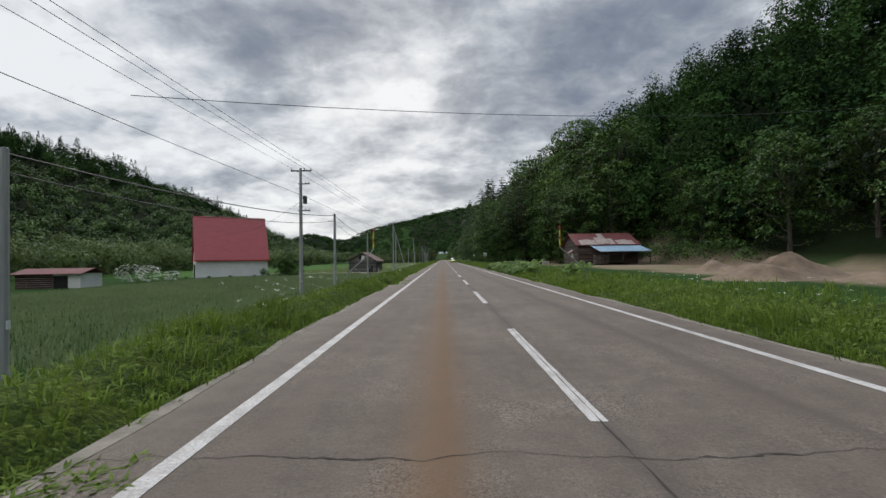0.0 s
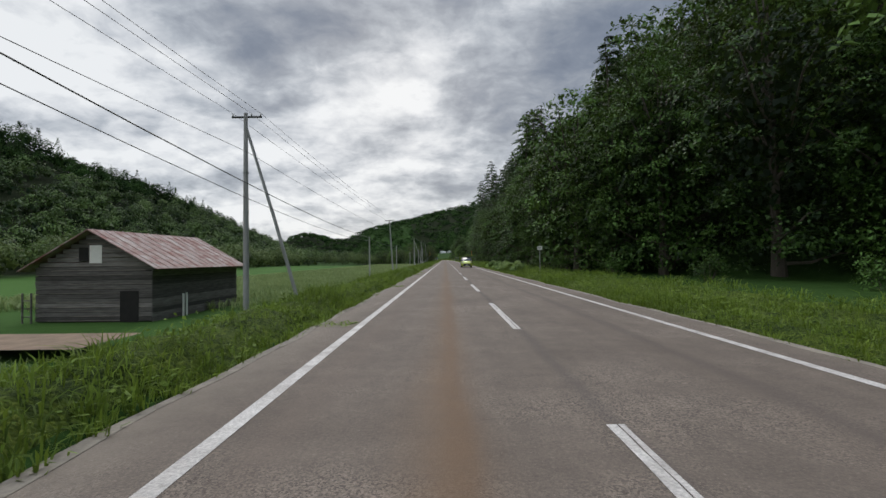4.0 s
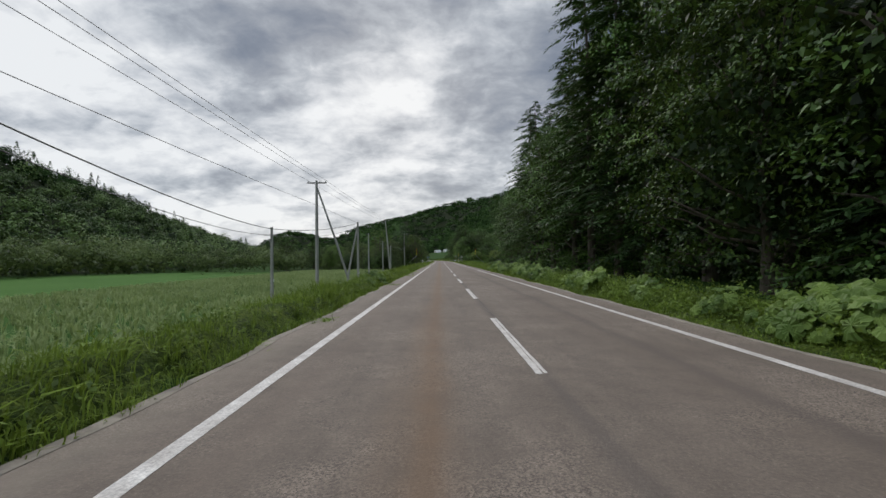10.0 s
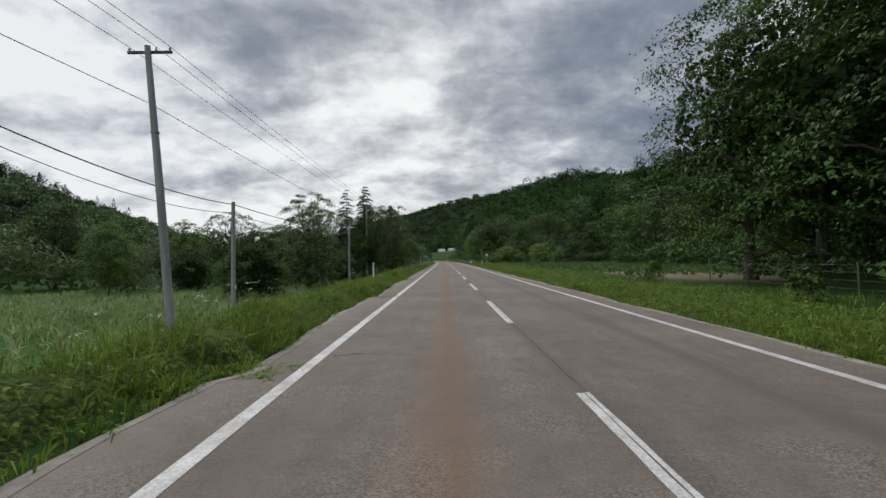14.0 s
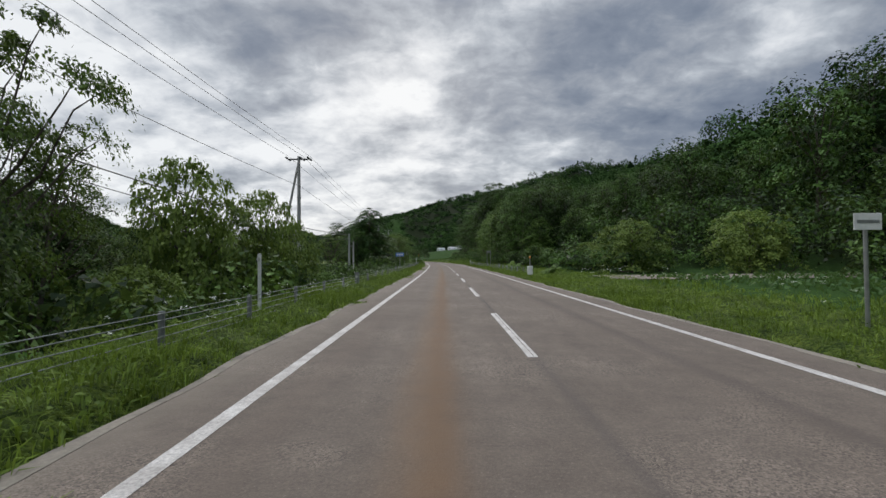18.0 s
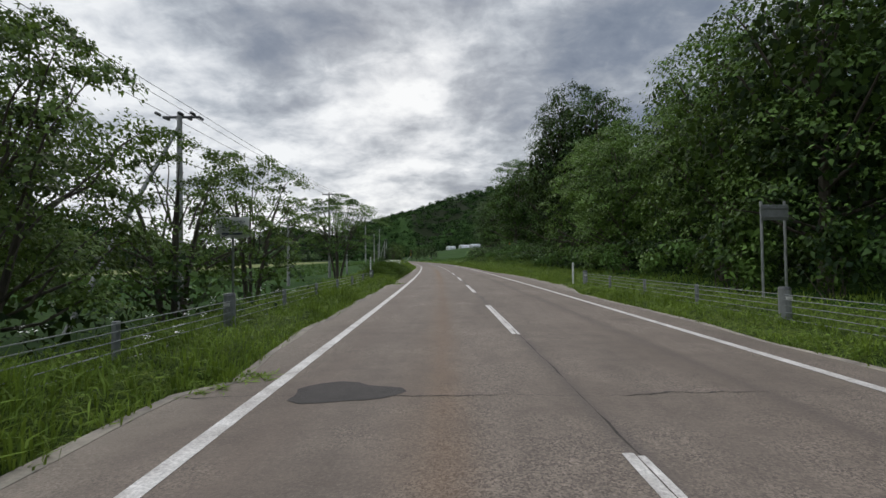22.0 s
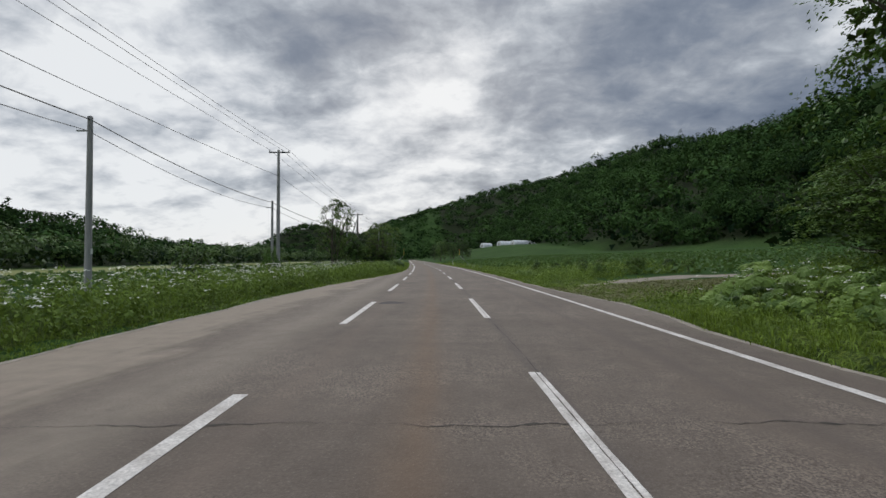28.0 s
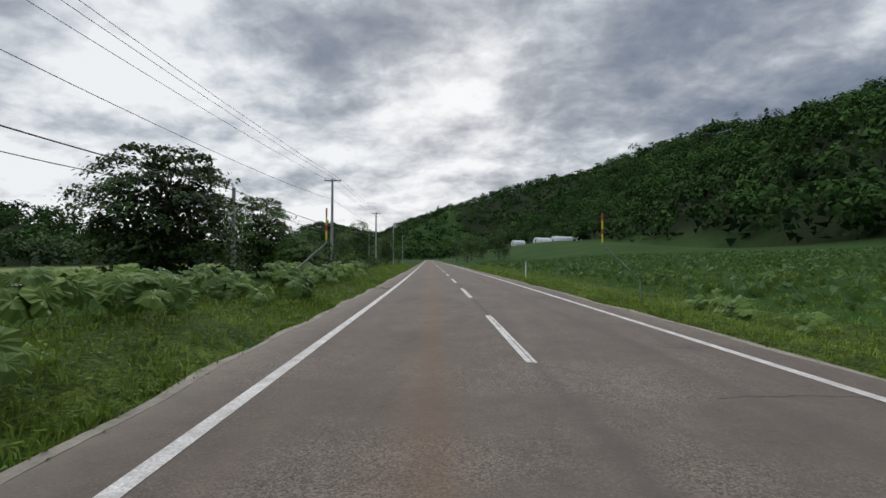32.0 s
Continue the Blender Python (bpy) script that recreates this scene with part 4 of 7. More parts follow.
def shrub(name, seed, h, w, label, leaf=None, n=9, per=115, size=0.21, cat="shrub"):
    rng = np.random.default_rng(seed)
    ob = thing(name, label, cat)
    n = n * 2
    a = rng.uniform(0, 2 * math.pi, n)
    g = rng.uniform(0, 1, n) ** 0.7
    r = w * 0.42 * np.sqrt(np.clip(1.05 - g * g, 0, 1)) * rng.uniform(0.3, 1, n)
    cs = [np.array([math.cos(a[i]) * r[i], math.sin(a[i]) * r[i], h * (0.15 + 0.8 * g[i])]) for i in range(n)]
    os_ = [(math.cos(a[i]) * r[i] / w * 2, math.sin(a[i]) * r[i] / w * 2) for i in range(n)]
    part("stem", limb_bm(rng, lambda q: (q[0] * 0.1, q[1] * 0.1, -0.2), cs[::2], 0.02), M_BARK, ob)
    v, tone = pads(rng, cs, os_, [w * rng.uniform(0.13, 0.24) for _ in range(n)], per * 0.4, size * 0.85, bow=0.6, thick=0.25)
    part("foliage", mesh_quads("foliage", v, leaf or M_LEAF, tone=tone), None, ob)
    return ob


rt = random.Random(11)


def plant_row(protos, spots, jit_s=1.0, jit_d=0.8, lo=0.85, hi=1.15):
    """Copies of the prototypes at (s, d) spots, each turned and sized by chance."""
    for i, (s, d) in enumerate(spots):
        k = rt.uniform(lo, hi)
        copy_thing(protos[rt.randrange(len(protos))], at(s + rt.uniform(-jit_s, jit_s), d + rt.uniform(-jit_d, jit_d), None, rt.uniform(0, 360), (k, k, k * rt.uniform(0.92, 1.1))))


def put(proto, s, d, size=1.0, turn=0.0):
    return copy_thing(proto, at(s, d, None, turn, size))


def place(ob, s, d, size=1.0, turn=0.0, z=None):
    ob.matrix_world = at(s, d, z, turn, size)
    return ob


# ---- trees on the right ----
larch_a = place(needle_tree("larch", 1, 24.5, 5.0, "tall dark green larch with a bare lower trunk", bare_to=0.17, dead=14), 151, 11.5)
larch_b = place(needle_tree("larch", 2, 22, 4.6, "tall dark green larch with a bare lower trunk", bare_to=0.12, tiers=31, dead=14), 145, 14.5)
spruce = place(needle_tree("spruce", 3, 19, 4.2, "dense dark green spruce hanging over the verge", tiers=32, bare_to=0.05, per=60, size=0.55, dead=3), 222, 11.6)
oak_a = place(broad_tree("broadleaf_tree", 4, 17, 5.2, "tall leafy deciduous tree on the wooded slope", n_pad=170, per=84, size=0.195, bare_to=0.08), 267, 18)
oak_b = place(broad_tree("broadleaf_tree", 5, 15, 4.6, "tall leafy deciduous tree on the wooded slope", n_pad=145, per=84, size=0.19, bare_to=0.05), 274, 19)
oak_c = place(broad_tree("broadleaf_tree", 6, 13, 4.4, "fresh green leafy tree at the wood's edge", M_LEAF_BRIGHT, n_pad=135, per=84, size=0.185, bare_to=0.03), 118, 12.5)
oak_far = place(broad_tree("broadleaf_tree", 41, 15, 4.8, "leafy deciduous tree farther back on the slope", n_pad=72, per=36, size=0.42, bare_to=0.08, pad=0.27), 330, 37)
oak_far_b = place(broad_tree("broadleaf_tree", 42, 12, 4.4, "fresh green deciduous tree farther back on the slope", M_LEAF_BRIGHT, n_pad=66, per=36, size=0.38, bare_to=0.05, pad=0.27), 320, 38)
willow = place(broad_tree("broadleaf_tree", 7, 9, 4.2, "pale grey-green rounded willow beside the field", M_LEAF_PALE, n_pad=80, per=60, size=0.22, bare_to=0.03, top=0.42), 336, -26)
bush_a = place(shrub("bush", 8, 2.2, 2.8, "leafy green bush at the wood's edge"), 128, 8.9)
bush_b = place(shrub("bush", 9, 1.5, 2.2, "low leafy green bush on the verge", M_LEAF_BRIGHT), 160, 8.6)
wood = [larch_a, larch_b, larch_a, spruce, oak_b]
plant_row(wood, [(s, 11.3) for s in range(128, 262, 6)], 1.6, 1.0)
plant_row([larch_a, larch_b, oak_b, larch_a, oak_a], [(s, 16) for s in range(114, 268, 6)], 2, 1.5, 0.95, 1.2)
plant_row([oak_far, oak_far_b, oak_far], [(s, 24) for s in range(146, 290, 8)], 3, 3, 1.1, 1.45)
plant_row([oak_far, oak_far, oak_far_b], [(s, d) for s in range(88, 150, 8) for d in (24, 31)], 3, 3, 1.28, 1.58)
plant_row([oak_c, oak_b, oak_far], [(s, np.interp(s, (62, 95, 112, 128), (30, 22, 13.5, 11.5))) for s in range(88, 130, 6)], 1.5, 1)
plant_row([oak_far, oak_far, oak_far_b], [(s, 39) for s in range(-6, 84, 8)], 2, 1.5, 0.72, 0.88)
plant_row([oak_far, oak_far, oak_far_b], [(s, 46) for s in range(0, 96, 9)], 3, 2, 0.7, 0.85)
plant_row([oak_a, oak_b], [(s, 15.2) for s in range(262, 296, 4)], 0.8, 0.6, 0.86, 0.98)
plant_row([oak_b, oak_c, oak_far], [(s, 20.5) for s in range(262, 298, 5)], 1.0, 0.8, 0.95, 1.1)
plant_row([oak_far, oak_far, oak_far_b], [(s, 36) for s in range(296, 392, 8)], 2, 2, 0.7, 0.95)
plant_row([oak_far, oak_far, oak_far_b], [(s, 47) for s in range(300, 400, 10)], 3, 2, 0.8, 1.0)
plant_row([bush_a, bush_b], [(322, 26), (334, 27), (352, 24), (361, 21), (368, 22), (377, 24), (383, 18), (390, 13), (345, 29), (316, 30)], 1, 1, 1.2, 2.0)
plant_row([oak_b, oak_c], [(401, 16), (405, 12.5), (408, 17), (398, 21), (411, 14.8), (418, 12.6)], 0.5, 0.5, 0.48, 0.62)
put(oak_b, 410.5, 11.0, 0.78, 30)
put(oak_b, 415.5, 11.4, 0.82, 100)
put(oak_a, 407.5, 13.5, 0.68, 200)
put(oak_b, 413.5, 14.5, 0.72, 160)
plant_row([oak_a, oak_b], [(408, 23), (413, 25), (418, 22), (423, 25)], 0.5, 0.5, 0.5, 0.6)
plant_row([oak_c, oak_b, oak_c], [(426, 11.2), (428, 13.5), (431, 11), (436, 12.5), (441, 11.4), (446, 13), (451, 11.8)], 0.8, 0.5, 0.7, 0.88)
plant_row([oak_far, oak_far, oak_far_b], [(s, 21) for s in range(426, 480, 8)], 2, 1.5, 0.8, 1.0)
plant_row([oak_far, oak_far_b, oak_far], [(s, d) for s in range(398, 500, 10) for d in (28, 36)], 3, 2, 0.5, 0.65)
plant_row([bush_a, bush_b], [(s, np.interp(s, (80, 110, 130), (17, 10.5, 8.9))) for s in range(96, 300, 9)], 2.5, 0.6, 0.5, 0.95)
plant_row([bush_a, bush_b], [(s, 9.2) for s in range(402, 448, 6)], 1.8, 0.5, 0.6, 1.0)
plant_row([bush_b], [(s, 10.2) for s in range(450, 470, 4)], 1.0, 0.5, 0.35, 0.5)
plant_row([oak_c, oak_b], [(163, 10.4), (172, 9.8), (181, 10.2), (187, 9.6), (197, 10.2), (203, 9.2), (209, 9.6)], 1, 0.4, 0.75, 1.0)
# the tall group by the hidden hut
plant_row([oak_b, oak_a], [(461, 17), (463, 13), (465.5, 15.5)], 0.4, 0.4, 1.1, 1.25)
plant_row([oak_a, oak_b], [(493, 13.8), (496, 16.5), (499, 19.5)], 0.4, 0.4, 0.95, 1.1)
plant_row([oak_a], [(497, 20.5), (501, 23), (505, 19.5), (503, 27), (510, 24)], 0.5, 0.5, 0.95, 1.1)
plant_row([oak_b, oak_c], [(498, 14.5), (511, 19), (496, 33), (484, 34)], 0.5, 0.5, 0.6, 0.8)
plant_row([bush_a, bush_b], [(s, d) for s in range(478, 520, 6) for d in (13.5, 17)], 2.5, 1.2, 0.6, 1.05)

plant_row([bush_b, bush_a, bush_b], [(s, d) for s in range(479, 521, 4) for d in (8.2, 10.6)], 1.5, 0.8, 0.4, 0.75)
plant_row([oak_a], [(517, 15.5), (521.5, 14.8)], 0.3, 0.3, 0.85, 0.95)

# ---- trees on the left ----
big_bush = place(broad_tree("bush", 46, 4.4, 3.0, "large rounded bright green bush at the field's edge", M_LEAF_HAZEL, n_pad=90, per=70, size=0.17, bare_to=0.02, cat="shrub", top=0.4, pad=0.2), 380, 14.2)
put(big_bush, 377, 21.8, 1.08, 60)
put(oak_c, 520.8, 10.6, (0.5, 0.5, 0.25), 30)
put(oak_c, 523, 14, (0.6, 0.6, 0.3), 130)
put(big_bush, 385, 18.5, 0.6, 120)
put(big_bush, 388, 13.2, 0.62, 190)
round_tree = place(broad_tree("broadleaf_tree", 44, 5.4, 2.6, "low round bushy tree thick with leaves beside the verge", n_pad=150, per=80, size=0.15, bare_to=0.03, top=0.45, pad=0.2), 604, -13)
locust_a = place(broad_tree("locust_tree", 12, 8.2, 3.6, "airy locust tree with open spreading branches", M_LEAF_AIRY, 95, 260, 0.12, 0.3, None, True, limb_n=44, top=0.62, pad=0.18, bow=0.3), 574.6, -7.9, (0.76, 0.76, 0.78))
place(broad_tree("locust_tree", 48, 7.6, 4.6, "broad locust tree with flat airy layers of fine leaves", M_LEAF_BRIGHT, 100, 260, 0.115, 0.34, None, True, limb_n=60, top=0.6, pad=0.18, bow=0.2, thick=0.09), 459.6, -12.0, (1.12, 1.12, 1.16))
locust_b = place(broad_tree("locust_tree", 13, 7.0, 2.8, "airy locust tree with open spreading branches", M_LEAF_AIRY, 60, 170, 0.12, 0.26, None, True, limb_n=30, top=0.6, pad=0.2, bow=0.35), 431, -9.6)
ash = place(broad_tree("ash_tree", 45, 9.5, 3.6, "slender ash tree with fine airy leaves behind the fence", M_LEAF_AIRY, 100, 150, 0.13, 0.12, None, True, limb_n=40, top=0.55, pad=0.19), 339, -9.8)
plant_row([ash, ash, locust_a], [(333, -10.5), (336, -14), (343, -12.5), (341, -19), (331, -20)], 0.6, 0.5, 1.1, 1.35)
plant_row([oak_b, spruce], [(334, -12.6), (331, -15), (339.5, -13.8)], 0.3, 0.3, 0.68, 0.8)
plant_row([ash, locust_b], [(358, -15), (364.5, -11.8)], 0.4, 0.4, 0.75, 0.95)
plant_row([round_tree], [(360, -16.5)], 0.4, 0.4, 0.8, 1.0)
put(big_bush, 357.5, -10.8, (0.6, 0.6, 0.7), 80)
put(big_bush, 361.5, -11.6, (0.8, 0.8, 1.6), 140)
put(big_bush, 366.5, -10.6, (0.75, 0.75, 1.45), 200)
put(big_bush, 370, -10.2, (0.6, 0.6, 1.1), 250)
plant_row([round_tree, willow], [(303, -15), (309, -19), (314, -14), (319, -17), (325, -13), (328, -19), (312, -25), (322, -26)], 0.8, 0.8, 0.7, 1.0)
plant_row([ash, locust_b], [(330, -8.8), (338, -8.6), (342, -9.6)], 0.5, 0.4, 0.8, 1.1)
plant_row([ash, locust_b], [(345, -16), (337, -18), (349, -15)], 0.5, 0.4, 0.7, 0.9)
plant_row([oak_b], [(402.5, -12.4), (413.5, -10.6), (418, -14), (412, -17), (421, -15)], 0.5, 0.4, 0.42, 0.56)
plant_row([bush_b, bush_a, bush_b], [(s, -8.3) for s in range(326, 430, 3)], 1.0, 0.7, 0.35, 0.75)
plant_row([bush_b], [(s, -13) for s in range(366, 400, 5)], 1.5, 1.5, 0.4, 0.7)
put(locust_a, 352.4, -11.4, (1.0, 1.0, 1.45), 140)
plant_row([willow, oak_far, oak_far_b], [(s, d) for s in range(322, 452, 8) for d in (-34, -46)], 4, 4, 0.5, 0.75)
plant_row([willow, willow, oak_c], [(s, -30) for s in range(305, 345, 7)], 2, 3, 0.42, 0.6)
fir = place(needle_tree("fir", 71, 9.6, 4.3, "dense dark fir with layered boughs below the road", tiers=34, bare_to=0.03, per=76, size=0.5, dead=2, full=0.36, rag=0.3), 405.0, -11.2, (1.15, 1.15, 1.12))
put(fir, 409.4, -12.9, (0.8, 0.8, 0.66), 130)
put(oak_b, 407.2, -12.2, (0.55, 0.55, 0.58), 220)
put(ash, 403.2, -16, (0.95, 0.95, 0.72), 300)
put(locust_b, 412.5, -9.4, (0.8, 0.8, 0.74), 80)
plant_row([locust_b, locust_a], [(418.5, -9.0), (421, -12), (425.5, -9.6)], 0.3, 0.3, 0.85, 1.1)
put(bush_a, 446, -14.6, (0.55, 0.55, 0.85), 40)
put(round_tree, 559, -9.9, (0.52, 0.52, 0.76), 70)
lean_tree = place(broad_tree("broadleaf_tree", 61, 6.1, 2.1, "small open-crowned tree leaning over the rank weeds", M_LEAF_AIRY, 70, 90, 0.14, 0.22, None, True, limb_n=34, top=0.55, pad=0.24), 549.4, -10.1, (0.86, 0.86, 1.08))
lean_tree.matrix_world = lean_tree.matrix_world @ Matrix(((1, 0, 0.2, 0), (0, 1, 0, 0), (0, 0, 1, 0), (0, 0, 0, 1)))
put(bush_a, 547, -10.7, (0.42, 0.42, 0.85), 30)
put(bush_a, 545, -13.9, (0.55, 0.55, 1.05), 200)
put(bush_a, 543, -13.4, (0.45, 0.45, 1.15), 70)
put(round_tree, 574.8, -7.7, (0.5, 0.5, 0.5), 20)
plant_row([bush_b], [(s, d) for s in range(537, 553, 3) for d in (9.5, 12, 15)], 1.0, 0.8, 0.4, 0.75)
put(round_tree, 591.8, -12.0, (1.2, 1.2, 1.06))
put(round_tree, 602, -9.8, (0.6, 0.6, 0.5), 200)
put(bush_b, 427, 8.7, (1.3, 1.3, 1.7))
put(bush_b, 423.5, 9.0, (1.0, 1.0, 1.4), 50)
put(bush_b, 397.5, 9.8, (1.5, 1.5, 1.8), 90)
put(bush_b, 400.5, 10.8, (1.6, 1.6, 1.8), 10)
put(bush_b, 393.5, 10.6, (1.4, 1.4, 1.5), 140)
plant_row([bush_a, bush_b], [(553, -9), (563, -11), (603, -9.6), (609, -10), (615, -9), (624, -10), (634, -9), (645, -10), (655, -9.5)], 1, 0.6, 0.8, 1.3)
plant_row([bush_a, bush_b], [(483, -12), (531, -12.5), (537, -13), (546, -11), (547, -14)], 1, 0.6, 0.6, 1.2)
plant_row([oak_far, oak_far, oak_far_b], [(s, -11 - (s % 7)) for s in range(628, 720, 9)], 2, 2, 0.3, 0.55)
plant_row([oak_far, oak_far, oak_far_b], [(s, 13 + (s % 5) * 3) for s in range(705, 800, 12)], 3, 3, 0.5, 0.8)


# ---- far woods ----
def far_wood(name, label, spots, rng, tall, wide, n_leaf, size, needle=0.05, material=None, deep_k=0.32):
    """Many crowns in one mesh: lobed domes of leaf sprays, with larger sprays deep inside each crown, coloured darker
    as painted shade.
    """
    k = len(spots)
    s, d = spots[:, 0], spots[:, 1]
    x, y = plan(s, d)
    z = ground_z(s, d)
    h = tall * rng.uniform(0.7, 1.3, k)
    w = wide * rng.uniform(0.75, 1.25, k)
    con = rng.random(k) < needle
    h = np.where(con, h * 1.15, h)
    w = np.where(con, w * 0.8, w)
    c = np.stack([x, y, z + h * 0.44], -1)
    nl = 7
    lob = rng.normal(0, 1, (k, nl, 3))
    lob /= np.linalg.norm(lob, axis=2)[..., None]
    lob[..., 2] = np.abs(lob[..., 2]) * 1.1 - 0.35
    which = rng.integers(0, nl, (k, n_leaf))
    lc = np.take_along_axis(lob, which[..., None].repeat(3, 2), 1) * 0.62
    u = rng.normal(0, 1, (k, n_leaf, 3))
    u /= np.linalg.norm(u, axis=2)[..., None]
    u[..., 2] = np.where(u[..., 2] < -0.2, -u[..., 2], u[..., 2])
    q = lc + u * rng.uniform(0.36, 0.54, (k, n_leaf, 1))
    cone_z = rng.uniform(-0.9, 1.05, (k, n_leaf))
    cone_a = rng.uniform(0, 2 * math.pi, (k, n_leaf))
    cone_r = (1.1 - cone_z) * 0.5 * rng.uniform(0.75, 1.1, (k, n_leaf))
    q = np.where(con[:, None, None], np.stack([np.cos(cone_a) * cone_r, np.sin(cone_a) * cone_r, cone_z], -1), q)
    pos = c[:, None] + q * np.stack([w, w, h * 0.56], -1)[:, None]
    lf = cards(rng, pos.reshape(-1, 3), u.reshape(-1, 3), size, lift=0.1, aspect=0.75, loose=0.16)
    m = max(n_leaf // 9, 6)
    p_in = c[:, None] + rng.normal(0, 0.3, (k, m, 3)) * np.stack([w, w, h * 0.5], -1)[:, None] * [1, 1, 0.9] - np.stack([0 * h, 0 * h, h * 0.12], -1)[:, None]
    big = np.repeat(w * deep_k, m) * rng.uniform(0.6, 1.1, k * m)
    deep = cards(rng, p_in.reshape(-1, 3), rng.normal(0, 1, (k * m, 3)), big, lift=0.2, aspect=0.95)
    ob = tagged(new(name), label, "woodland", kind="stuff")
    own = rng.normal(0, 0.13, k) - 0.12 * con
    # the inner sprays' lower tone paints the shade within each crown
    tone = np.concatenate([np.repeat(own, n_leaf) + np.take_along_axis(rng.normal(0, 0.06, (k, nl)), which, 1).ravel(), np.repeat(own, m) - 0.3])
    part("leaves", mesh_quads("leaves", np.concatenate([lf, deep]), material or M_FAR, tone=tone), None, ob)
    return ob


rw = np.random.default_rng(5)


def scatter(s0, s1, step, d_of, n, d_step):
    out = []
    for s in np.arange(s0, s1, step):
        for k in range(n):
            out.append((s + rw.uniform(-0.5, 0.5) * step, d_of(s) + (k + rw.uniform(-0.45, 0.45)) * d_step))
    return np.array(out)


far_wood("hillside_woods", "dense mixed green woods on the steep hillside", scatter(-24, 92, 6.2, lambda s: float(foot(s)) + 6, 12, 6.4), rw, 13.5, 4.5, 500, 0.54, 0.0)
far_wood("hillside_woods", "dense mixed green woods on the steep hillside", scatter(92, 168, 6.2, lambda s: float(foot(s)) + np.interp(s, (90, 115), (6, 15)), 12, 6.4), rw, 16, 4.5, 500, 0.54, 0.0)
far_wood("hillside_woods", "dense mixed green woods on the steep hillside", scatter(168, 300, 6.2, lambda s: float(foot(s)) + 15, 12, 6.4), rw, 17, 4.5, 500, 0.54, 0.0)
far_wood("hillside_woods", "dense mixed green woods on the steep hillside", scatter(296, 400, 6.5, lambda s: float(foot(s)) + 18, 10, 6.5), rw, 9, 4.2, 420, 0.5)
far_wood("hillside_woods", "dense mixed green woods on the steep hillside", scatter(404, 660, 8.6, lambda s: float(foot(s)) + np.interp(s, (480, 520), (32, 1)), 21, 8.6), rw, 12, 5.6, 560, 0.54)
far_wood("hillside_woods", "dense mixed green woods on the long slope beyond the field", scatter(655, 1150, 13, lambda s: float(foot(s)), 32, 12), rw, 14, 8.0, 140, 1.45)
far_wood("hillside_woods", "dense green woods on the far hills closing the valley", scatter(1110, 1700, 20, lambda s: -120, 38, 22), rw, 14, 13, 60, 3.0)
far_wood("riverside_woods", "pale willows and bushes along the foot of the hill", scatter(-60, 330, 7, lambda s: -80 - 7 * math.sin(s * 0.05), 4, -7), rw, 9.0, 5.0, 460, 0.5, 0.0, M_LEAF_PALE, 0.25)
far_wood("hillside_woods", "fresh green mixed woods on the hill across the field", scatter(-40, 640, 9, lambda s: -112, 10, -9), rw, 10, 5.8, 270, 0.74, 0.03, M_FAR_PALE, 0.35)
far_wood("hillside_woods", "dark conifers along the crest of the hill across the field", scatter(-40, 640, 8, lambda s: -202, 9, -8.5), rw, 11, 5.2, 230, 0.7, 0.2, M_FAR, 0.35)
far_wood("riverside_woods", "dark line of trees along the far edge of the field", scatter(300, 1000, 9, lambda s: -100 - 12 * math.sin(s * 0.03), 3, -8), rw, 10, 5.4, 200, 0.85, 0.05, M_FAR_PALE)
far_wood("hillside_woods", "dark wooded hills across the valley", scatter(640, 1150, 16, lambda s: -118, 14, -14), rw, 12, 9, 110, 1.7)
far_wood("hillside_woods", "dense green woods on the far hills closing the valley", scatter(1620, 1980, 26, lambda s: -780, 28, 26), rw, 14, 15, 46, 4.2)
far_wood("hillside_woods", "dense green woods on the farthest hills behind the valley", scatter(1900, 2300, 32, lambda s: -360, 22, 32), rw, 15, 19, 40, 5.5)
far_wood("undergrowth", "thick low bushes and saplings at the foot of the wooded slope", scatter(58, 118, 2.6, lambda s: float(foot(s)) - 3, 6, 2.6), rw, 3.2, 2.0, 130, 0.26, 0.0, M_LEAF, 0.1)
far_wood("undergrowth", "thick low bushes and saplings at the foot of the wooded slope", scatter(296, 402, 2.8, lambda s: float(foot(s)) - 3, 6, 2.8), rw, 3.0, 2.0, 130, 0.28, 0.0, M_LEAF, 0.1)
far_wood("undergrowth", "thick low bushes and saplings under the roadside trees", scatter(112, 292, 3.4, lambda s: 11.5, 2, 3.2), rw, 1.5, 1.5, 120, 0.2, 0.0, M_LEAF, 0.1)
far_wood("undergrowth", "thick low bushes and vines on the roadside bank", scatter(404, 514, 2.6, lambda s: float(np.interp(s, (404, 470, 480), (10.5, 10, 9.5))), 4, 2.6), rw, 2.0, 1.9, 260, 0.2, 0.0, M_LEAF, 0.1)
far_wood("undergrowth", "thick bushes below the fence beside the stream", scatter(326, 428, 2.6, lambda s: -8.6, 4, -2.6), rw, 2.4, 1.9, 150, 0.18, 0.0, M_LEAF_BRIGHT, 0.1)
far_wood("undergrowth", "young trees crowding the slope above the field", scatter(374, 412, 4.2, lambda s: float(np.interp(s, (374, 390, 412), (24, 17, 15))), 6, 4.2), rw, 6.0, 2.9, 330, 0.3, 0.0, M_LEAF, 0.1)
far_wood("undergrowth", "thick leafy bushes behind the guard fence", scatter(379, 406, 2.2, lambda s: 10.2, 4, 2.2), rw, 2.3, 1.7, 240, 0.2, 0.0, M_LEAF, 0.1)
far_wood("undergrowth", "thick bushes and saplings on the bank by the hut", scatter(474, 489, 2.6, lambda s: 19.5, 4, 2.6), rw, 2.6, 1.9, 220, 0.22, 0.0, M_LEAF, 0.1)
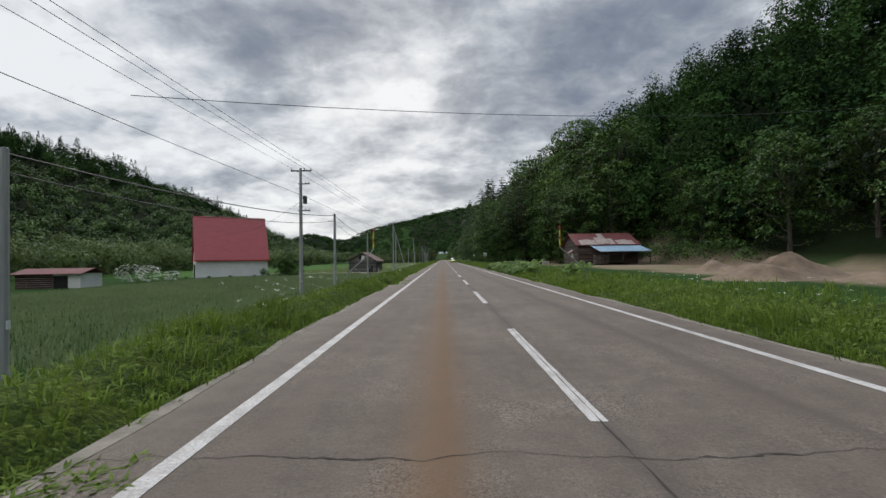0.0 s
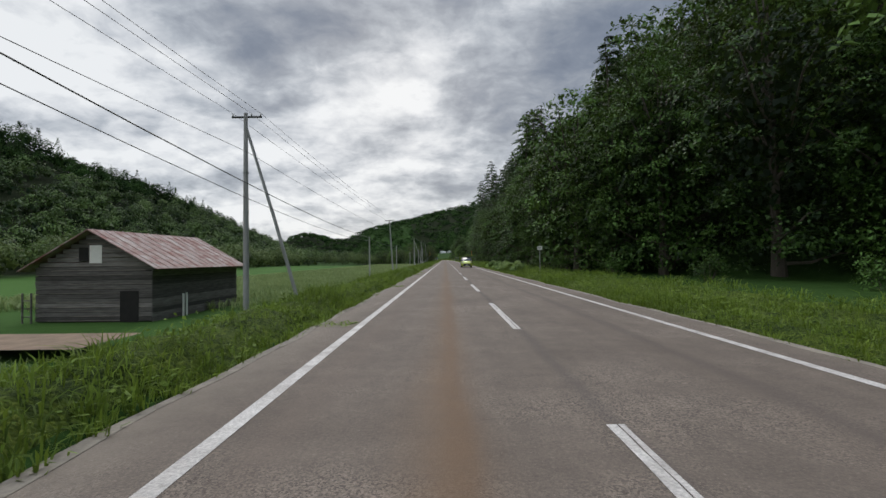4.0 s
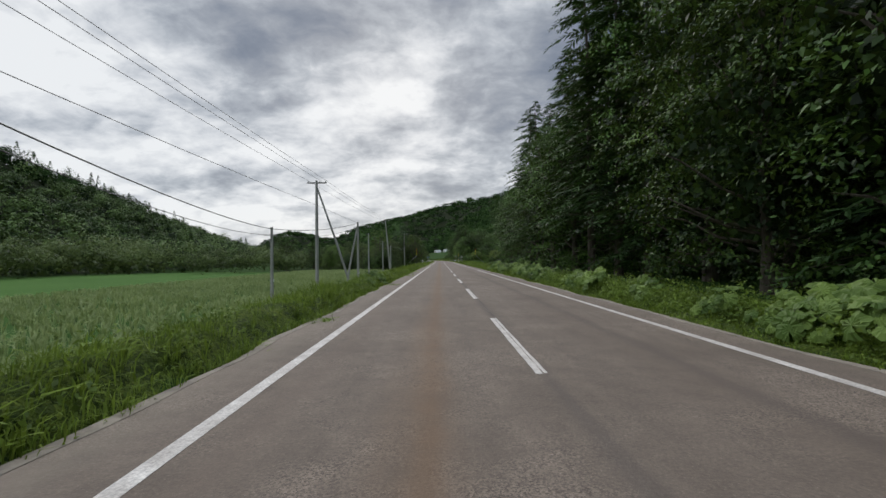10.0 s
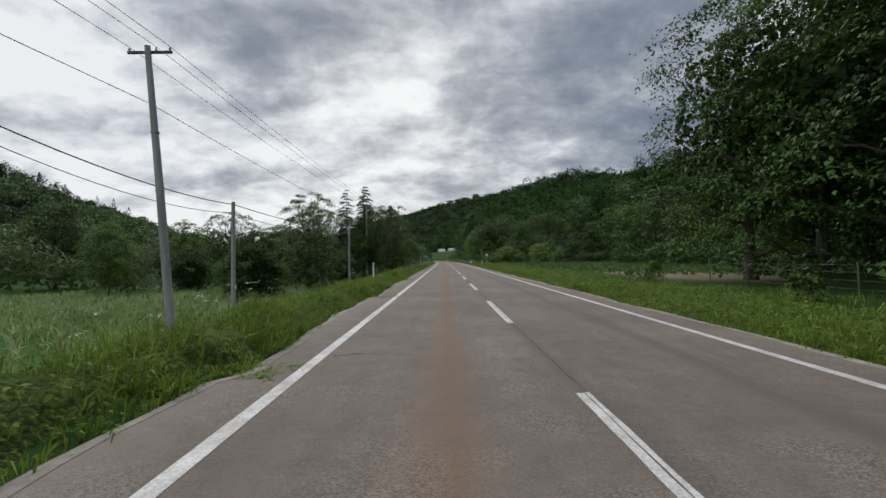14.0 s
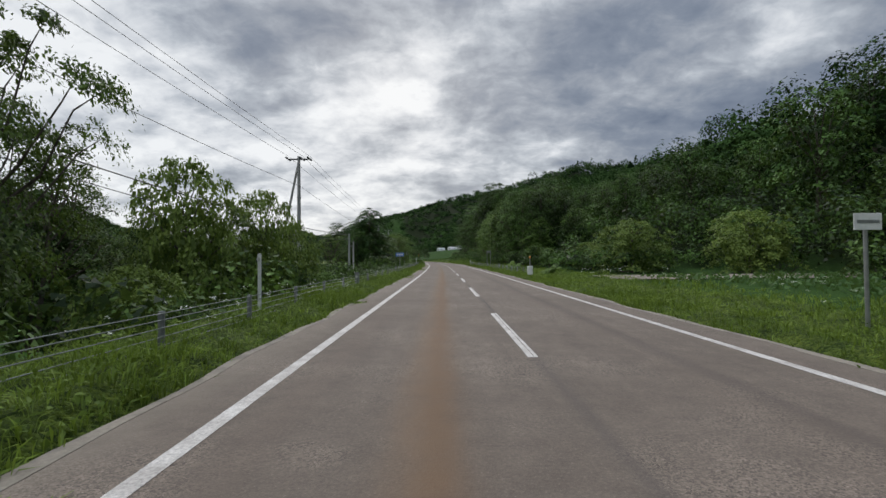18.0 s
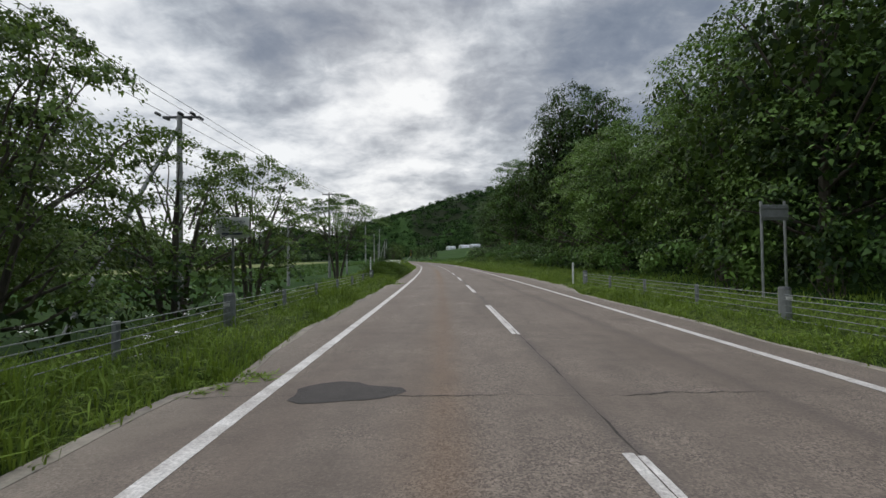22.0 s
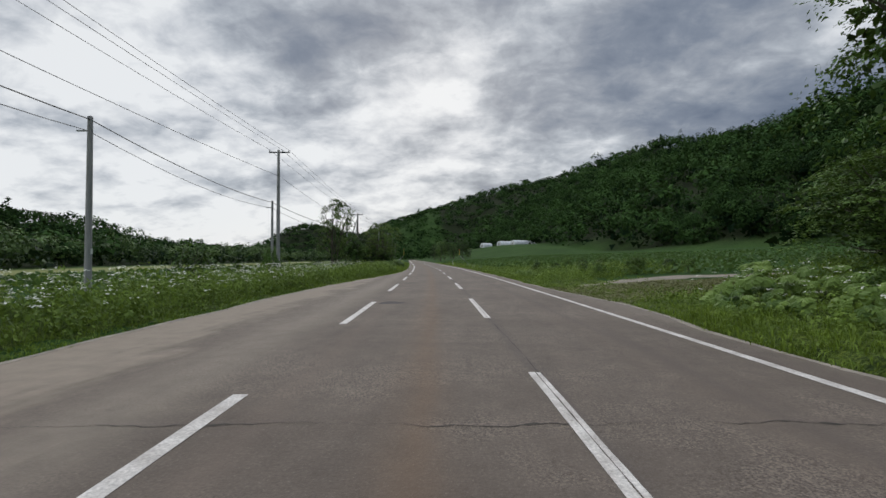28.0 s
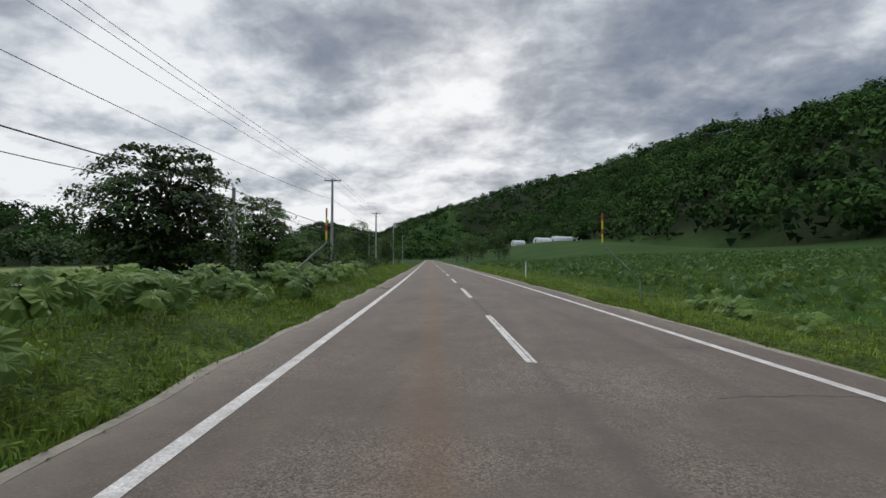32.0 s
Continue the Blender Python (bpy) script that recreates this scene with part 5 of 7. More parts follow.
far_wood("riverside_woods", "thick willows and alders where the stream nears the road", scatter(300, 346, 5, lambda s: -30 - 0.25 * (346 - s), 5, -6), rw, 6.5, 3.6, 420, 0.36, 0.0, M_LEAF_PALE, 0.15)


# ---- poles and wires ----
def utility_pole(s, d, top, label, arms=1, concrete=True, base_d=None, seed=0, dead_end=False, transformer=False, group="power poles"):
    """A tapered power pole with a steel crossarm and three insulators."""
    ob = thing("utility_pole", label, "utility pole", group)
    bd = d if base_d is None else base_d
    ob.matrix_world = at(s, bd)
    g = float(ground_z(s, bd))
    h = top - g
    lx = d - bd
    part("pole", tube([(0, 0, -0.6), (lx * 0.5, 0, h * 0.5), (lx, 0, h)], [0.17, 0.145, 0.105], 10), M_CONCRETE if concrete else M_WOODPOLE, ob)
    for k in range(3):
        part("steel_band", cone(B(), (lx * (0.3 + 0.2 * k), 0, h * (0.3 + 0.2 * k)), (lx * (0.3 + 0.2 * k), 0, h * (0.3 + 0.2 * k) + 0.05), 0.16, 0.16, 10), M_STEEL, ob)
    for a in range(arms):
        za = h - 0.18 - 0.75 * a
        arm = part("crossarm", box(B(), lx - 0.85, lx + 0.85, 0.1, 0.19, za - 0.05, za + 0.05, bevel=0.008), M_DARKSTEEL, ob)
        for x in (-0.78, 0.0 if a else 0.25, 0.78):
            bm = B()
            if dead_end:
                for e in (-1, 1):
                    for j in range(4):
                        cone(bm, (lx + x, e * (0.2 + j * 0.09), za), (lx + x, e * (0.25 + j * 0.09), za - 0.015), 0.075, 0.04, 8)
            else:
                cone(bm, (lx + x, 0.14, za + 0.05), (lx + x, 0.14, za + 0.12), 0.035, 0.045, 8)
                cone(bm, (lx + x, 0.14, za + 0.12), (lx + x, 0.14, za + 0.2), 0.05, 0.025, 8)
            part("insulator", bm, M_DARKSTEEL if dead_end else M_PORCELAIN, arm)
    if transformer:
        for za, ln in ((h - 1.25, 0.7), (h - 3.45, 0.75)):
            arm = part("crossarm", box(B(), lx - 0.25, lx + ln, 0.1, 0.18, za - 0.04, za + 0.04, bevel=0.008), M_DARKSTEEL, ob)
            for x in (0.35, 0.62):
                part("insulator", cone(B(), (lx + x, 0.14, za + 0.04), (lx + x, 0.14, za + 0.17), 0.045, 0.025, 8), M_PORCELAIN, arm)
        tr = part("transformer", cone(B(), (lx + 0.34, 0, h - 2.9), (lx + 0.34, 0, h - 2.3), 0.17, 0.17, 14), M_DARKSTEEL, ob, "dark steel transformer can")
        part("lid", cone(B(), (lx + 0.34, 0, h - 2.3), (lx + 0.34, 0, h - 2.24), 0.18, 0.1, 14), M_DARKSTEEL, tr)
    return ob


def stay(s, d, s1, d1, top, label):
    """A leaning strut pole that props a power pole."""
    ob = thing("prop_pole", label, "utility pole", "prop poles")
    ob.matrix_world = at(s1, d1)
    o = pt(s1, d1)
    q = at(s1, d1).inverted() @ pt(s, d, top)
    part("pole", tube([(0, 0, -0.4), tuple(Vector(q) * 0.5), tuple(q)], [0.11, 0.095, 0.075], 9), M_CONCRETE, ob)
    return ob


POWER = ((-22, -12.8, 8.9, None), (42.1, -12.8, 8.9, None), (105.9, -12.5, 9.7, None), (166.7, -12.1, 9.05, -11.4), (233.5, -12.0, 8.4, None), (287, -12.6, 9.6, -11.6),
         (333, -12.4, 9.3, None), (376.1, -11.8, 9.0, None), (432, -13.2, 8.2, None), (463.5, -13.7, 9.2, None), (502.9, -14.3, 10.0, None), (546.4, -13.9, 10.4, None),
         (584.7, -12.7, 9.0, None), (620.4, -11.7, 9.7, None), (653, -11.0, 9.6, None), (692, -11.0, 9.6, None), (735, -11, 9.6, None))
for i, (s, d, top, bd) in enumerate(POWER):
    utility_pole(s, d, top, "tall grey concrete power pole with a steel crossarm beside the field", arms=1, base_d=bd, dead_end=(i in (7, 8)), transformer=(i == 1), concrete=i not in (12,))
stay(105.9, -12.5, 106.5, -9.5, 9.0, "grey leaning prop pole against a power pole")
stay(233.5, -12.0, 234.2, -8.9, 7.9, "grey leaning prop pole against a power pole")
stay(376.1, -11.8, 376.9, -14.1, 8.7, "grey leaning prop pole against a power pole")
stay(376.1, -11.8, 377.6, -13.7, 4.2, "short grey leaning prop pole against a power pole")
stay(432, -13.2, 428, -15.2, 7.6, "grey leaning prop pole against a power pole")
stay(584.7, -12.7, 583.5, -15.0, 8.4, "grey leaning prop pole against a power pole")
stay(584.7, -12.7, 582.0, -13.2, 8.3, "grey leaning prop pole against a power pole")
PHONE = ((16.5, -11.5, 4.1), (40, -9.55, 4.9), (72.5, -12.6, 5.3), (80.7, -9.25, 5.9), (143.4, -12.0, 4.6), (182.6, -12.5, 4.6), (200, -9.55, 4.65), (225.2, -12.8, 3.7), (239.1, -9.45, 5.16),
         (264, -12.4, 5.5), (280.3, -12.3, 5.0), (293, -12.2, 4.4), (314.5, -10.9, 4.7), (351, -11.5, 4.6), (389, -10.8, 4.0), (398, -12.1, 3.6), (446, -12.9, 4.7), (476, -13.9, 4.9),
         (508, -13.0, 7.1), (526.5, -14.3, 6.8), (546.0, -14.25, 6.1), (560, -10.6, 4.9), (597, -11.6, 5.0), (640, -10.5, 5.2))
for i, (s, d, top) in enumerate(PHONE):
    ob = thing("telephone_pole", "slim grey telephone pole standing in the verge", "telephone pole", "telephone poles")
    ob.matrix_world = at(s, d)
    h = top - float(ground_z(s, d))
    part("pole", tube([(0, 0, -0.5), (0, 0, h * 0.5), (0, 0, h)], [0.128, 0.108, 0.088], 10), M_CONCRETE, ob)
    part("cap", cone(B(), (0, 0, h), (0, 0, h + 0.03), 0.091, 0.06, 10), M_DARKSTEEL, ob)
    br = part("bracket", box(B(), -0.5, 0.05, -0.03, 0.03, h - 0.55, h - 0.5), M_STEEL, ob)
    part("marker_plate", box(B(), 0.0, 0.14, -0.04, 0.04, 1.5, 1.7), M_WHITE, ob)
stay(239.1, -9.45, 238.6, -10.65, 4.9, "grey leaning prop pole against a telephone pole")


def wire(name, p, q, sag, r, label, n=10):
    p, q = Vector(p), Vector(q)
    ps = [p.lerp(q, i / n) - Vector((0, 0, sag * 4 * (i / n) * (1 - i / n))) for i in range(n + 1)]
    ob = new(name, None)
    ob.matrix_world = Matrix.Translation(p)
    tagged(ob, label, "cable", "overhead wires")
    part("strand", tube([w - p for w in ps], r, 4), M_WIRE, ob)
    return ob


for (s0, d0, t0, _), (s1, d1, t1, _) in zip(POWER, POWER[1:]):
    for x in (-0.78, 0.25, 0.78):
        wire("overhead_wire", pt(s0, d0 + x, t0 + 0.03), pt(s1, d1 + x, t1 + 0.03), 0.12 + 0.003 * (s1 - s0), 0.013, "thin black power wire sagging between two poles")
    wire("overhead_wire", pt(s0, d0 + 0.1, t0 - 2.2), pt(s1, d1 + 0.1, t1 - 2.2), 0.35, 0.014, "thin black power wire sagging between two poles")
for (s0, d0, t0), (s1, d1, t1) in zip(PHONE, PHONE[1:]):
    wire("overhead_cable", pt(s0, d0, t0 - 0.1), pt(s1, d1, t1 - 0.1), 0.25 + 0.006 * (s1 - s0), 0.022, "thick black telephone cable sagging between two poles")
    wire("overhead_cable", pt(s0, d0 - 0.1, t0 - 0.52), pt(s1, d1 - 0.1, t1 - 0.52), 0.35 + 0.008 * (s1 - s0), 0.014, "black telephone cable sagging between two poles")
wire("overhead_wire", pt(22.5, -12.8, 7.6), pt(40, 40, 13.5), 1.2, 0.014, "thin black wire crossing high over the road", 16)
wire("overhead_wire", pt(42.1, -12.8, 6.2), pt(84, -38, 6.5), 0.8, 0.012, "thin black service wire to the house")


# ---- arrow markers for the snowy season ----
def snow_marker(side):
    """A bent steel post that holds a red and yellow banded staff over the road's edge."""
    ob = thing("snow_marker", "bent steel post with a red and yellow banded arrow staff", "road marker", "snow markers")
    part("post", tube([(side * 1.45, 0, -0.5), (side * 1.45, 0, 0.55), (side * 1.40, 0, 0.68), (side * 0.1, 0, 1.85), (0, 0, 1.98), (0, 0, 2.05)], 0.03, 8), M_STEEL, ob)
    st = part("staff", cone(B(), (0, 0, 2.0), (0, 0, 3.15), 0.02, 0.02, 8), M_STEEL, ob)
    for z0, z1, m in ((2.04, 2.36, M_YELLOW), (2.36, 2.57, M_RED), (2.57, 2.87, M_YELLOW), (2.87, 3.16, M_RED)):
        part("band", box(B(), -0.028, 0.028, -0.026, 0.026, z0, z1 - 0.004, bevel=0.008), m, st, "yellow reflective band" if m == M_YELLOW else "red reflective band")
    return ob


mk_r, mk_l = snow_marker(1), snow_marker(-1)
place(mk_r, 30.5, 5.1, z=0.0)
place(mk_l, 30.7, -5.15, z=0.0)
for s, side in ((189.7, 1), (189.2, -1), (274, 1), (267.5, -1), (348, 1), (498, -1), (590.8, 1), (589.6, -1), (110, 1)):
    if s != 110:
        copy_thing(mk_r if side > 0 else mk_l, at(s, side * 5.1, 0.0))


# ---- cable fences ----
def cable_fence(s0, s1, d, thick):
    fe = tagged(new("cable_fence"), "grey steel cable guard fence along the road's edge", "fence", "guard fences")
    fe.matrix_world = at(s0, d, 0.0)
    inv = fe.matrix_world.inverted()
    post_me = None
    for s in np.arange(s0, s1 + 0.1, 3.05):
        big = min(abs(s - q) for q in thick) < 1.6
        o = inv @ pt(s, d, -0.2)
        if big:
            p = part("anchor_post", cone(B(), o, o + Vector((0, 0, 0.92)), 0.11, 0.11, 12), M_GREYPOST, fe)
            part("cap", cone(B(), o + Vector((0, 0, 0.92)), o + Vector((0, 0, 0.97)), 0.12, 0.09, 12), M_DARKSTEEL, p)
            part("reflector", box(B(), o.x - 0.06, o.x + 0.06, o.y - 0.13, o.y - 0.105, o.z + 0.72, o.z + 0.78), M_PORCELAIN, p)
        else:
            part("post", cone(B(), o, o + Vector((0, 0, 0.84)), 0.05, 0.05, 10), M_GREYPOST, fe)
    for z in (0.14, 0.27, 0.40, 0.52, 0.62):
        ss = np.arange(s0, s1 + 0.1, 6.1)
        e = 0.075 if d < 0 else -0.075
        part("cable", tube([inv @ pt(s, d + e, z) for s in ss], 0.008, 5), M_GREYPOST, fe)
    return fe


cable_fence(323, 440, -5.55, (329.5, 348, 366, 384.5, 403, 421.3, 439.6))
cable_fence(378, 433.5, 5.5, (378, 396.5, 409, 420, 433))


# ---- small road furniture ----
def delineator(s, d, h=1.1, lamp=False):
    ob = thing("delineator", "slim white roadside delineator post with a reflector", "road marker", "delineators")
    place(ob, s, d)
    part("post", cone(B(), (0, 0, -0.3), (0, 0, h), 0.045, 0.045, 10), M_WHITE, ob)
    part("reflector", cone(B(), (0, -0.05, h - 0.12), (0, -0.07, h - 0.12), 0.05, 0.05, 12), M_ORANGE if lamp else M_PORCELAIN, ob, "round orange reflector" if lamp else "")
    part("cap", cone(B(), (0, 0, h), (0, 0, h + 0.02), 0.05, 0.02, 10), M_GREYPOST, ob)
    return ob


for s, d, h, l in ((294, -5.2, 1.1, False), (355, -5.95, 1.6, False), (346, 5.0, 1.25, True), (433.8, 5.2, 1.2, False), (441.6, -6.0, 1.6, False), (605, 5.2, 1.3, False)):
    delineator(s, d, h, l)
cb = place(thing("roadside_cabinet", "small white roadside cabinet with an orange lamp on its post", "cabinet"), 375.5, 4.95)
part("post", cone(B(), (0, 0, -0.3), (0, 0, 1.55), 0.04, 0.04, 10), M_STEEL, cb)
bx = part("body", box(B(), -0.17, 0.17, -0.16, 0.1, 0.25, 0.88, bevel=0.015), M_WHITE, cb)
part("door", box(B(), -0.14, 0.14, -0.172, -0.16, 0.3, 0.83, bevel=0.004), M_WHITE, bx)
part("handle", box(B(), 0.09, 0.115, -0.185, -0.172, 0.52, 0.62), M_DARKSTEEL, bx)
part("lamp", cone(B(), (0, -0.05, 1.5), (0, -0.1, 1.5), 0.08, 0.07, 14), M_ORANGE, cb, "round orange lamp")


def sign(name, label, s, d, w, h, zc, face, posts=1, z_extra=0.0, plates=None, marks=None, turn=0.0, facing=-1):
    """A flat road sign on one or two round posts."""
    ob = place(thing(name, label, "road sign"), s, d, turn=turn)
    g = float(ground_z(s, d))
    z0 = zc - g
    for x in ((0.0,) if posts == 1 else (-w * 0.42, w * 0.42)):
        part("post", cone(B(), (x, 0.04, -0.4), (x, 0.04, z0 + h / 2 + z_extra), 0.035, 0.035, 10), M_STEEL, ob)
    pl = part("panel", box(B(), -w / 2, w / 2, -0.02, 0.0, z0 - h / 2, z0 + h / 2, bevel=0.004), face, ob)
    for x0, x1, y0, y1, m in marks or ():
        part("writing_bar", box(B(), -w / 2 + w * x0, -w / 2 + w * x1, -0.0245, -0.0205, z0 - h / 2 + h * y0, z0 - h / 2 + h * y1), m, pl)
    return ob, pl, z0


def letters(txt, size, parent, x, y, z, material, name="lettering"):
    cu_ = bpy.data.curves.new(name, "FONT")
    cu_.body, cu_.size, cu_.align_x, cu_.align_y, cu_.extrude = txt, size, "CENTER", "CENTER", 0.002
    tmp = bpy.data.objects.new("tmp", cu_)
    scene.collection.objects.link(tmp)
    dg = bpy.context.evaluated_depsgraph_get()
    me = bpy.data.meshes.new_from_object(tmp.evaluated_get(dg))
    bpy.data.objects.remove(tmp)
    me.materials.clear()
    me.materials.append(material)
    me.transform(Matrix.Translation((x, y, z)) @ Matrix.Rotation(radians(90), 4, "X"))
    return part(name, me, material, parent)


sign("bridge_sign", "blue sign with white writing on a steel post by the fence", 398.8, -6.5, 1.0, 0.46, 1.95, M_BLUE,
     marks=((.03, .97, .03, .07, M_WHITE), (.03, .97, .93, .97, M_WHITE), (.12, .33, .28, .74, M_WHITE), (.40, .61, .28, .74, M_WHITE), (.68, .89, .28, .74, M_WHITE)))
ps, pp, pz = sign("place_sign", "white place-name sign with dark writing on a steel post", 425.3, -7.7, 1.03, 0.62, 2.42, M_WHITE, z_extra=0.1, marks=((.2, .8, .14, .24, M_DARKINK),))
letters("上足寄", 0.27, pp, 0.0, -0.0225, pz + 0.07, M_DARKINK)
ob, pl, z0 = sign("turned_sign", "steel sign seen from behind on two posts", 423.7, 7.6, 0.75, 0.42, 2.55, M_SIGNGREY, 2, 0.1)
for k in (-0.12, 0.12):
    part("back_rail", box(B(), -0.36, 0.36, -0.045, -0.0205, z0 + k - 0.02, z0 + k + 0.02), M_STEEL, pl)
sign("notice_sign", "small white notice sign with violet marks by the wood", 88.7, 6.5, 0.6, 0.34, 2.25, M_WHITE, marks=((.08, .3, .2, .8, M_DARKINK), (.45, .92, .55, .75, M_DARKINK), (.45, .8, .25, .4, M_DARKINK)))
sign("notice_sign", "small pale green notice sign below a white one", 88.7, 6.5, 0.6, 0.26, 1.88, M_GREYROOF, marks=((.1, .9, .55, .8, M_WHITE), (.1, .7, .2, .4, M_WHITE)))
sign("notice_sign", "small white plate on a steel post by the wood", 118.2, 6.5, 0.42, 0.3, 2.2, M_WHITE, marks=((.15, .85, .3, .45, M_SIGNGREY), (.15, .85, .6, .75, M_SIGNGREY)))
sign("notice_sign", "white roadside plate on a steel post", 351.6, 6.3, 0.5, 0.3, 2.0, M_WHITE, marks=((.1, .9, .4, .6, M_SIGNGREY),))
og = place(thing("marker_pole", "orange-red marker pole leaning on the shrubby bank", "marker pole"), 490.5, 12.4)
part("pole", tube([(0, 0, -0.3), (0.1, 0, 1.2), (0.22, 0, 2.35)], 0.05, 8), M_RED, og)
part("flap", box(B(), 0.2, 0.42, -0.02, 0.02, 1.75, 2.2, bevel=0.01), M_ORANGE, og)
wb = place(thing("white_sack", "small white sack lying on the bank", "sack"), 487, 9.6)
bm = B()
bmesh.ops.create_icosphere(bm, subdivisions=2, radius=0.22)
for v in bm.verts:
    v.co = Vector((v.co.x * 1.3, v.co.y, v.co.z * 0.7 + 0.12)) * (1 + 0.1 * math.sin(v.co.x * 20))
part("body", bm, M_WHITE, wb)


def mesh_fence(s0, s1, d, h, step, label):
    fe = tagged(new("wire_fence"), label, "fence")
    fe.matrix_world = at(s0, d)
    inv = fe.matrix_world.inverted()
    for s in np.arange(s0, s1 + 0.1, step):
        o = inv @ pt(s, d)
        part("post", tube([o - Vector((0, 0, 0.3)), o + Vector((0.03 * math.sin(s), 0.03 * math.cos(s), h))], 0.026, 7), M_WOODPOLE, fe)
    for k in range(5):
        z = h * (0.15 + 0.19 * k)
        part("strand", tube([inv @ (pt(s, d) + Vector((0, 0, z + 0.02 * math.sin(s * 3 + k)))) for s in np.arange(s0, s1 + 0.1, step)], 0.004, 4), M_DARKSTEEL, fe)
    return fe


mesh_fence(258, 290, 9.6, 1.1, 2.2, "dark wire fence on thin posts before the wood")
mesh_fence(158, 180, 10.0, 1.0, 3.2, "slack wire fence on thin posts at the wood's edge")


# ---- buildings ----
def boards(ob, x0, x1, z0, z1, y, material, step=0.2, upright=False, face=-1, gable=None, name="board", edge=False):
    """Overlapping wall boards in the plane y, each a part; gable(x) gives the wall's height."""
    r = random.Random(int(x0 * 10 + y * 7))
    if upright:
        n = max(int((x1 - x0) / step), 1)
        for i in range(n):
            a, b = x0 + (x1 - x0) * i / n, x0 + (x1 - x0) * (i + 1) / n
            zt = gable((a + b) / 2) if gable else z1
            part(name, box(B(), a + 0.006, b - 0.006, y - 0.02 - r.uniform(0, 0.012), y, z0 + r.uniform(0, 0.06), zt), material, ob)
        return
    n = max(int((z1 - z0) / step), 1)
    for i in range(n):
        a, b = z0 + (z1 - z0) * i / n, z0 + (z1 - z0) * (i + 1) / n
        xa, xb = x0, x1
        if gable:
            xs = [x for x in np.linspace(x0, x1, 60) if gable(x) > b]
            if len(xs) < 2:
                continue
            xa, xb = xs[0], xs[-1]
        part(name, box(B(), xa - r.uniform(0, 0.03), xb + r.uniform(0, 0.03), y - 0.022 - r.uniform(0, 0.014), y, a + 0.012, b - 0.012, Matrix.Rotation(r.uniform(-0.006, 0.006), 4, "Y")), material, ob)
        if edge and r.random() < 0.8:
            e0 = r.uniform(0, 0.3) * (xb - xa)
            part("board_edge", box(B(), xa + e0, xb - r.uniform(0, 0.25) * (xb - xa), y - 0.048, y - 0.038, a + 0.014, a + 0.05), M_PALEWOOD, ob)


def roof_sheet(bm, a, b, c, d, thick=0.05, ribs=0):
    """A sloping sheet with corners a b c d (eave, eave, ridge, ridge)."""
    a, b, c, d = [Vector(q) for q in (a, b, c, d)]
    n = (b - a).cross(d - a).normalized()
    vs = [bm.verts.new(q) for q in (a, b, c, d)] + [bm.verts.new(q - n * thick) for q in (a, b, c, d)]
    for f in ((0, 1, 2, 3), (7, 6, 5, 4), (0, 4, 5, 1), (1, 5, 6, 2), (2, 6, 7, 3), (3, 7, 4, 0)):
        bm.faces.new([vs[i] for i in f])
    for i in range(ribs):
        t = (i + 0.5) / ribs
        p, q = a.lerp(b, t) + n * 0.012, d.lerp(c, t) + n * 0.012
        me = bpy.data.meshes.new("rib")
        rb_ = cone(B(), p, q, 0.018, 0.018, 4)
        rb_.to_mesh(me)
        rb_.free()
        RIBS.append(me)
    return bm


# house with a steep red roof, turned to the road
hs = thing("house", "white-walled house under a steep faded red sheet roof", "house")
hs.matrix_world = Matrix.Translation(pt(86.0, -39.6, -1.45)) @ Matrix.Rotation(radians(32), 4, "Z")
L2, W2, EV, RG = 5.9, 4.1, 3.15, 10.7
part("wall", box(B(), -L2 + 0.25, L2 - 0.25, -W2 + 0.3, -W2 + 0.5, 0, EV), M_PLASTER, hs)
part("wall", box(B(), -L2 + 0.25, L2 - 0.25, W2 - 0.5, W2 - 0.3, 0, EV), M_PLASTER, hs)
for sx in (-1, 1):
    bm = B()
    x0, x1 = sorted((sx * (L2 - 0.25), sx * (L2 - 0.45)))
    pr = [(-W2 + 0.505, 0), (W2 - 0.505, 0), (W2 - 0.505, EV), (0, RG - 0.35), (-W2 + 0.505, EV)]
    f0 = [bm.verts.new((x0, y, z)) for y, z in pr]
    f1 = [bm.verts.new((x1, y, z)) for y, z in pr]
    bm.faces.new(f0)
    bm.faces.new(f1[::-1])
    for i in range(5):
        bm.faces.new((f0[i], f1[i], f1[(i + 1) % 5], f0[(i + 1) % 5]))
    bmesh.ops.recalc_face_normals(bm, faces=bm.faces)
    gw = part("gable_wall", bm, M_PLASTER, hs)
    for yy, zz in ((-1.5, 4.6), (1.3, 4.6), (-1.2, 1.3)):
        xo = sx * (L2 - 0.245)
        wn = part("window", box(B(), xo - 0.03, xo + 0.03, yy - 0.55, yy + 0.55, zz, zz + 1.1), M_BROWNWOOD, gw)
        part("pane", box(B(), xo + sx * 0.033 - 0.01, xo + sx * 0.033 + 0.01, yy - 0.46, yy + 0.46, zz + 0.09, zz + 1.01), M_GLASS, wn)
for sy in (-1, 1):
    rf = part("roof_slope", roof_sheet(B(), (-sy * -L2, sy * (W2 + 0.12), EV - 0.05), (-sy * L2, sy * (W2 + 0.12), EV - 0.05), (-sy * L2, 0, RG), (-sy * -L2, 0, RG), 0.09, 0), M_REDROOF, hs)
    part("eave_trim", box(B(), -L2, L2, sy * (W2 + 0.13) - 0.03, sy * (W2 + 0.13) + 0.03, EV - 0.24, EV - 0.09), M_RED, rf)
part("ridge_cap", tube([(-L2, 0, RG + 0.02), (L2, 0, RG + 0.02)], 0.09, 8), M_REDROOF, hs)
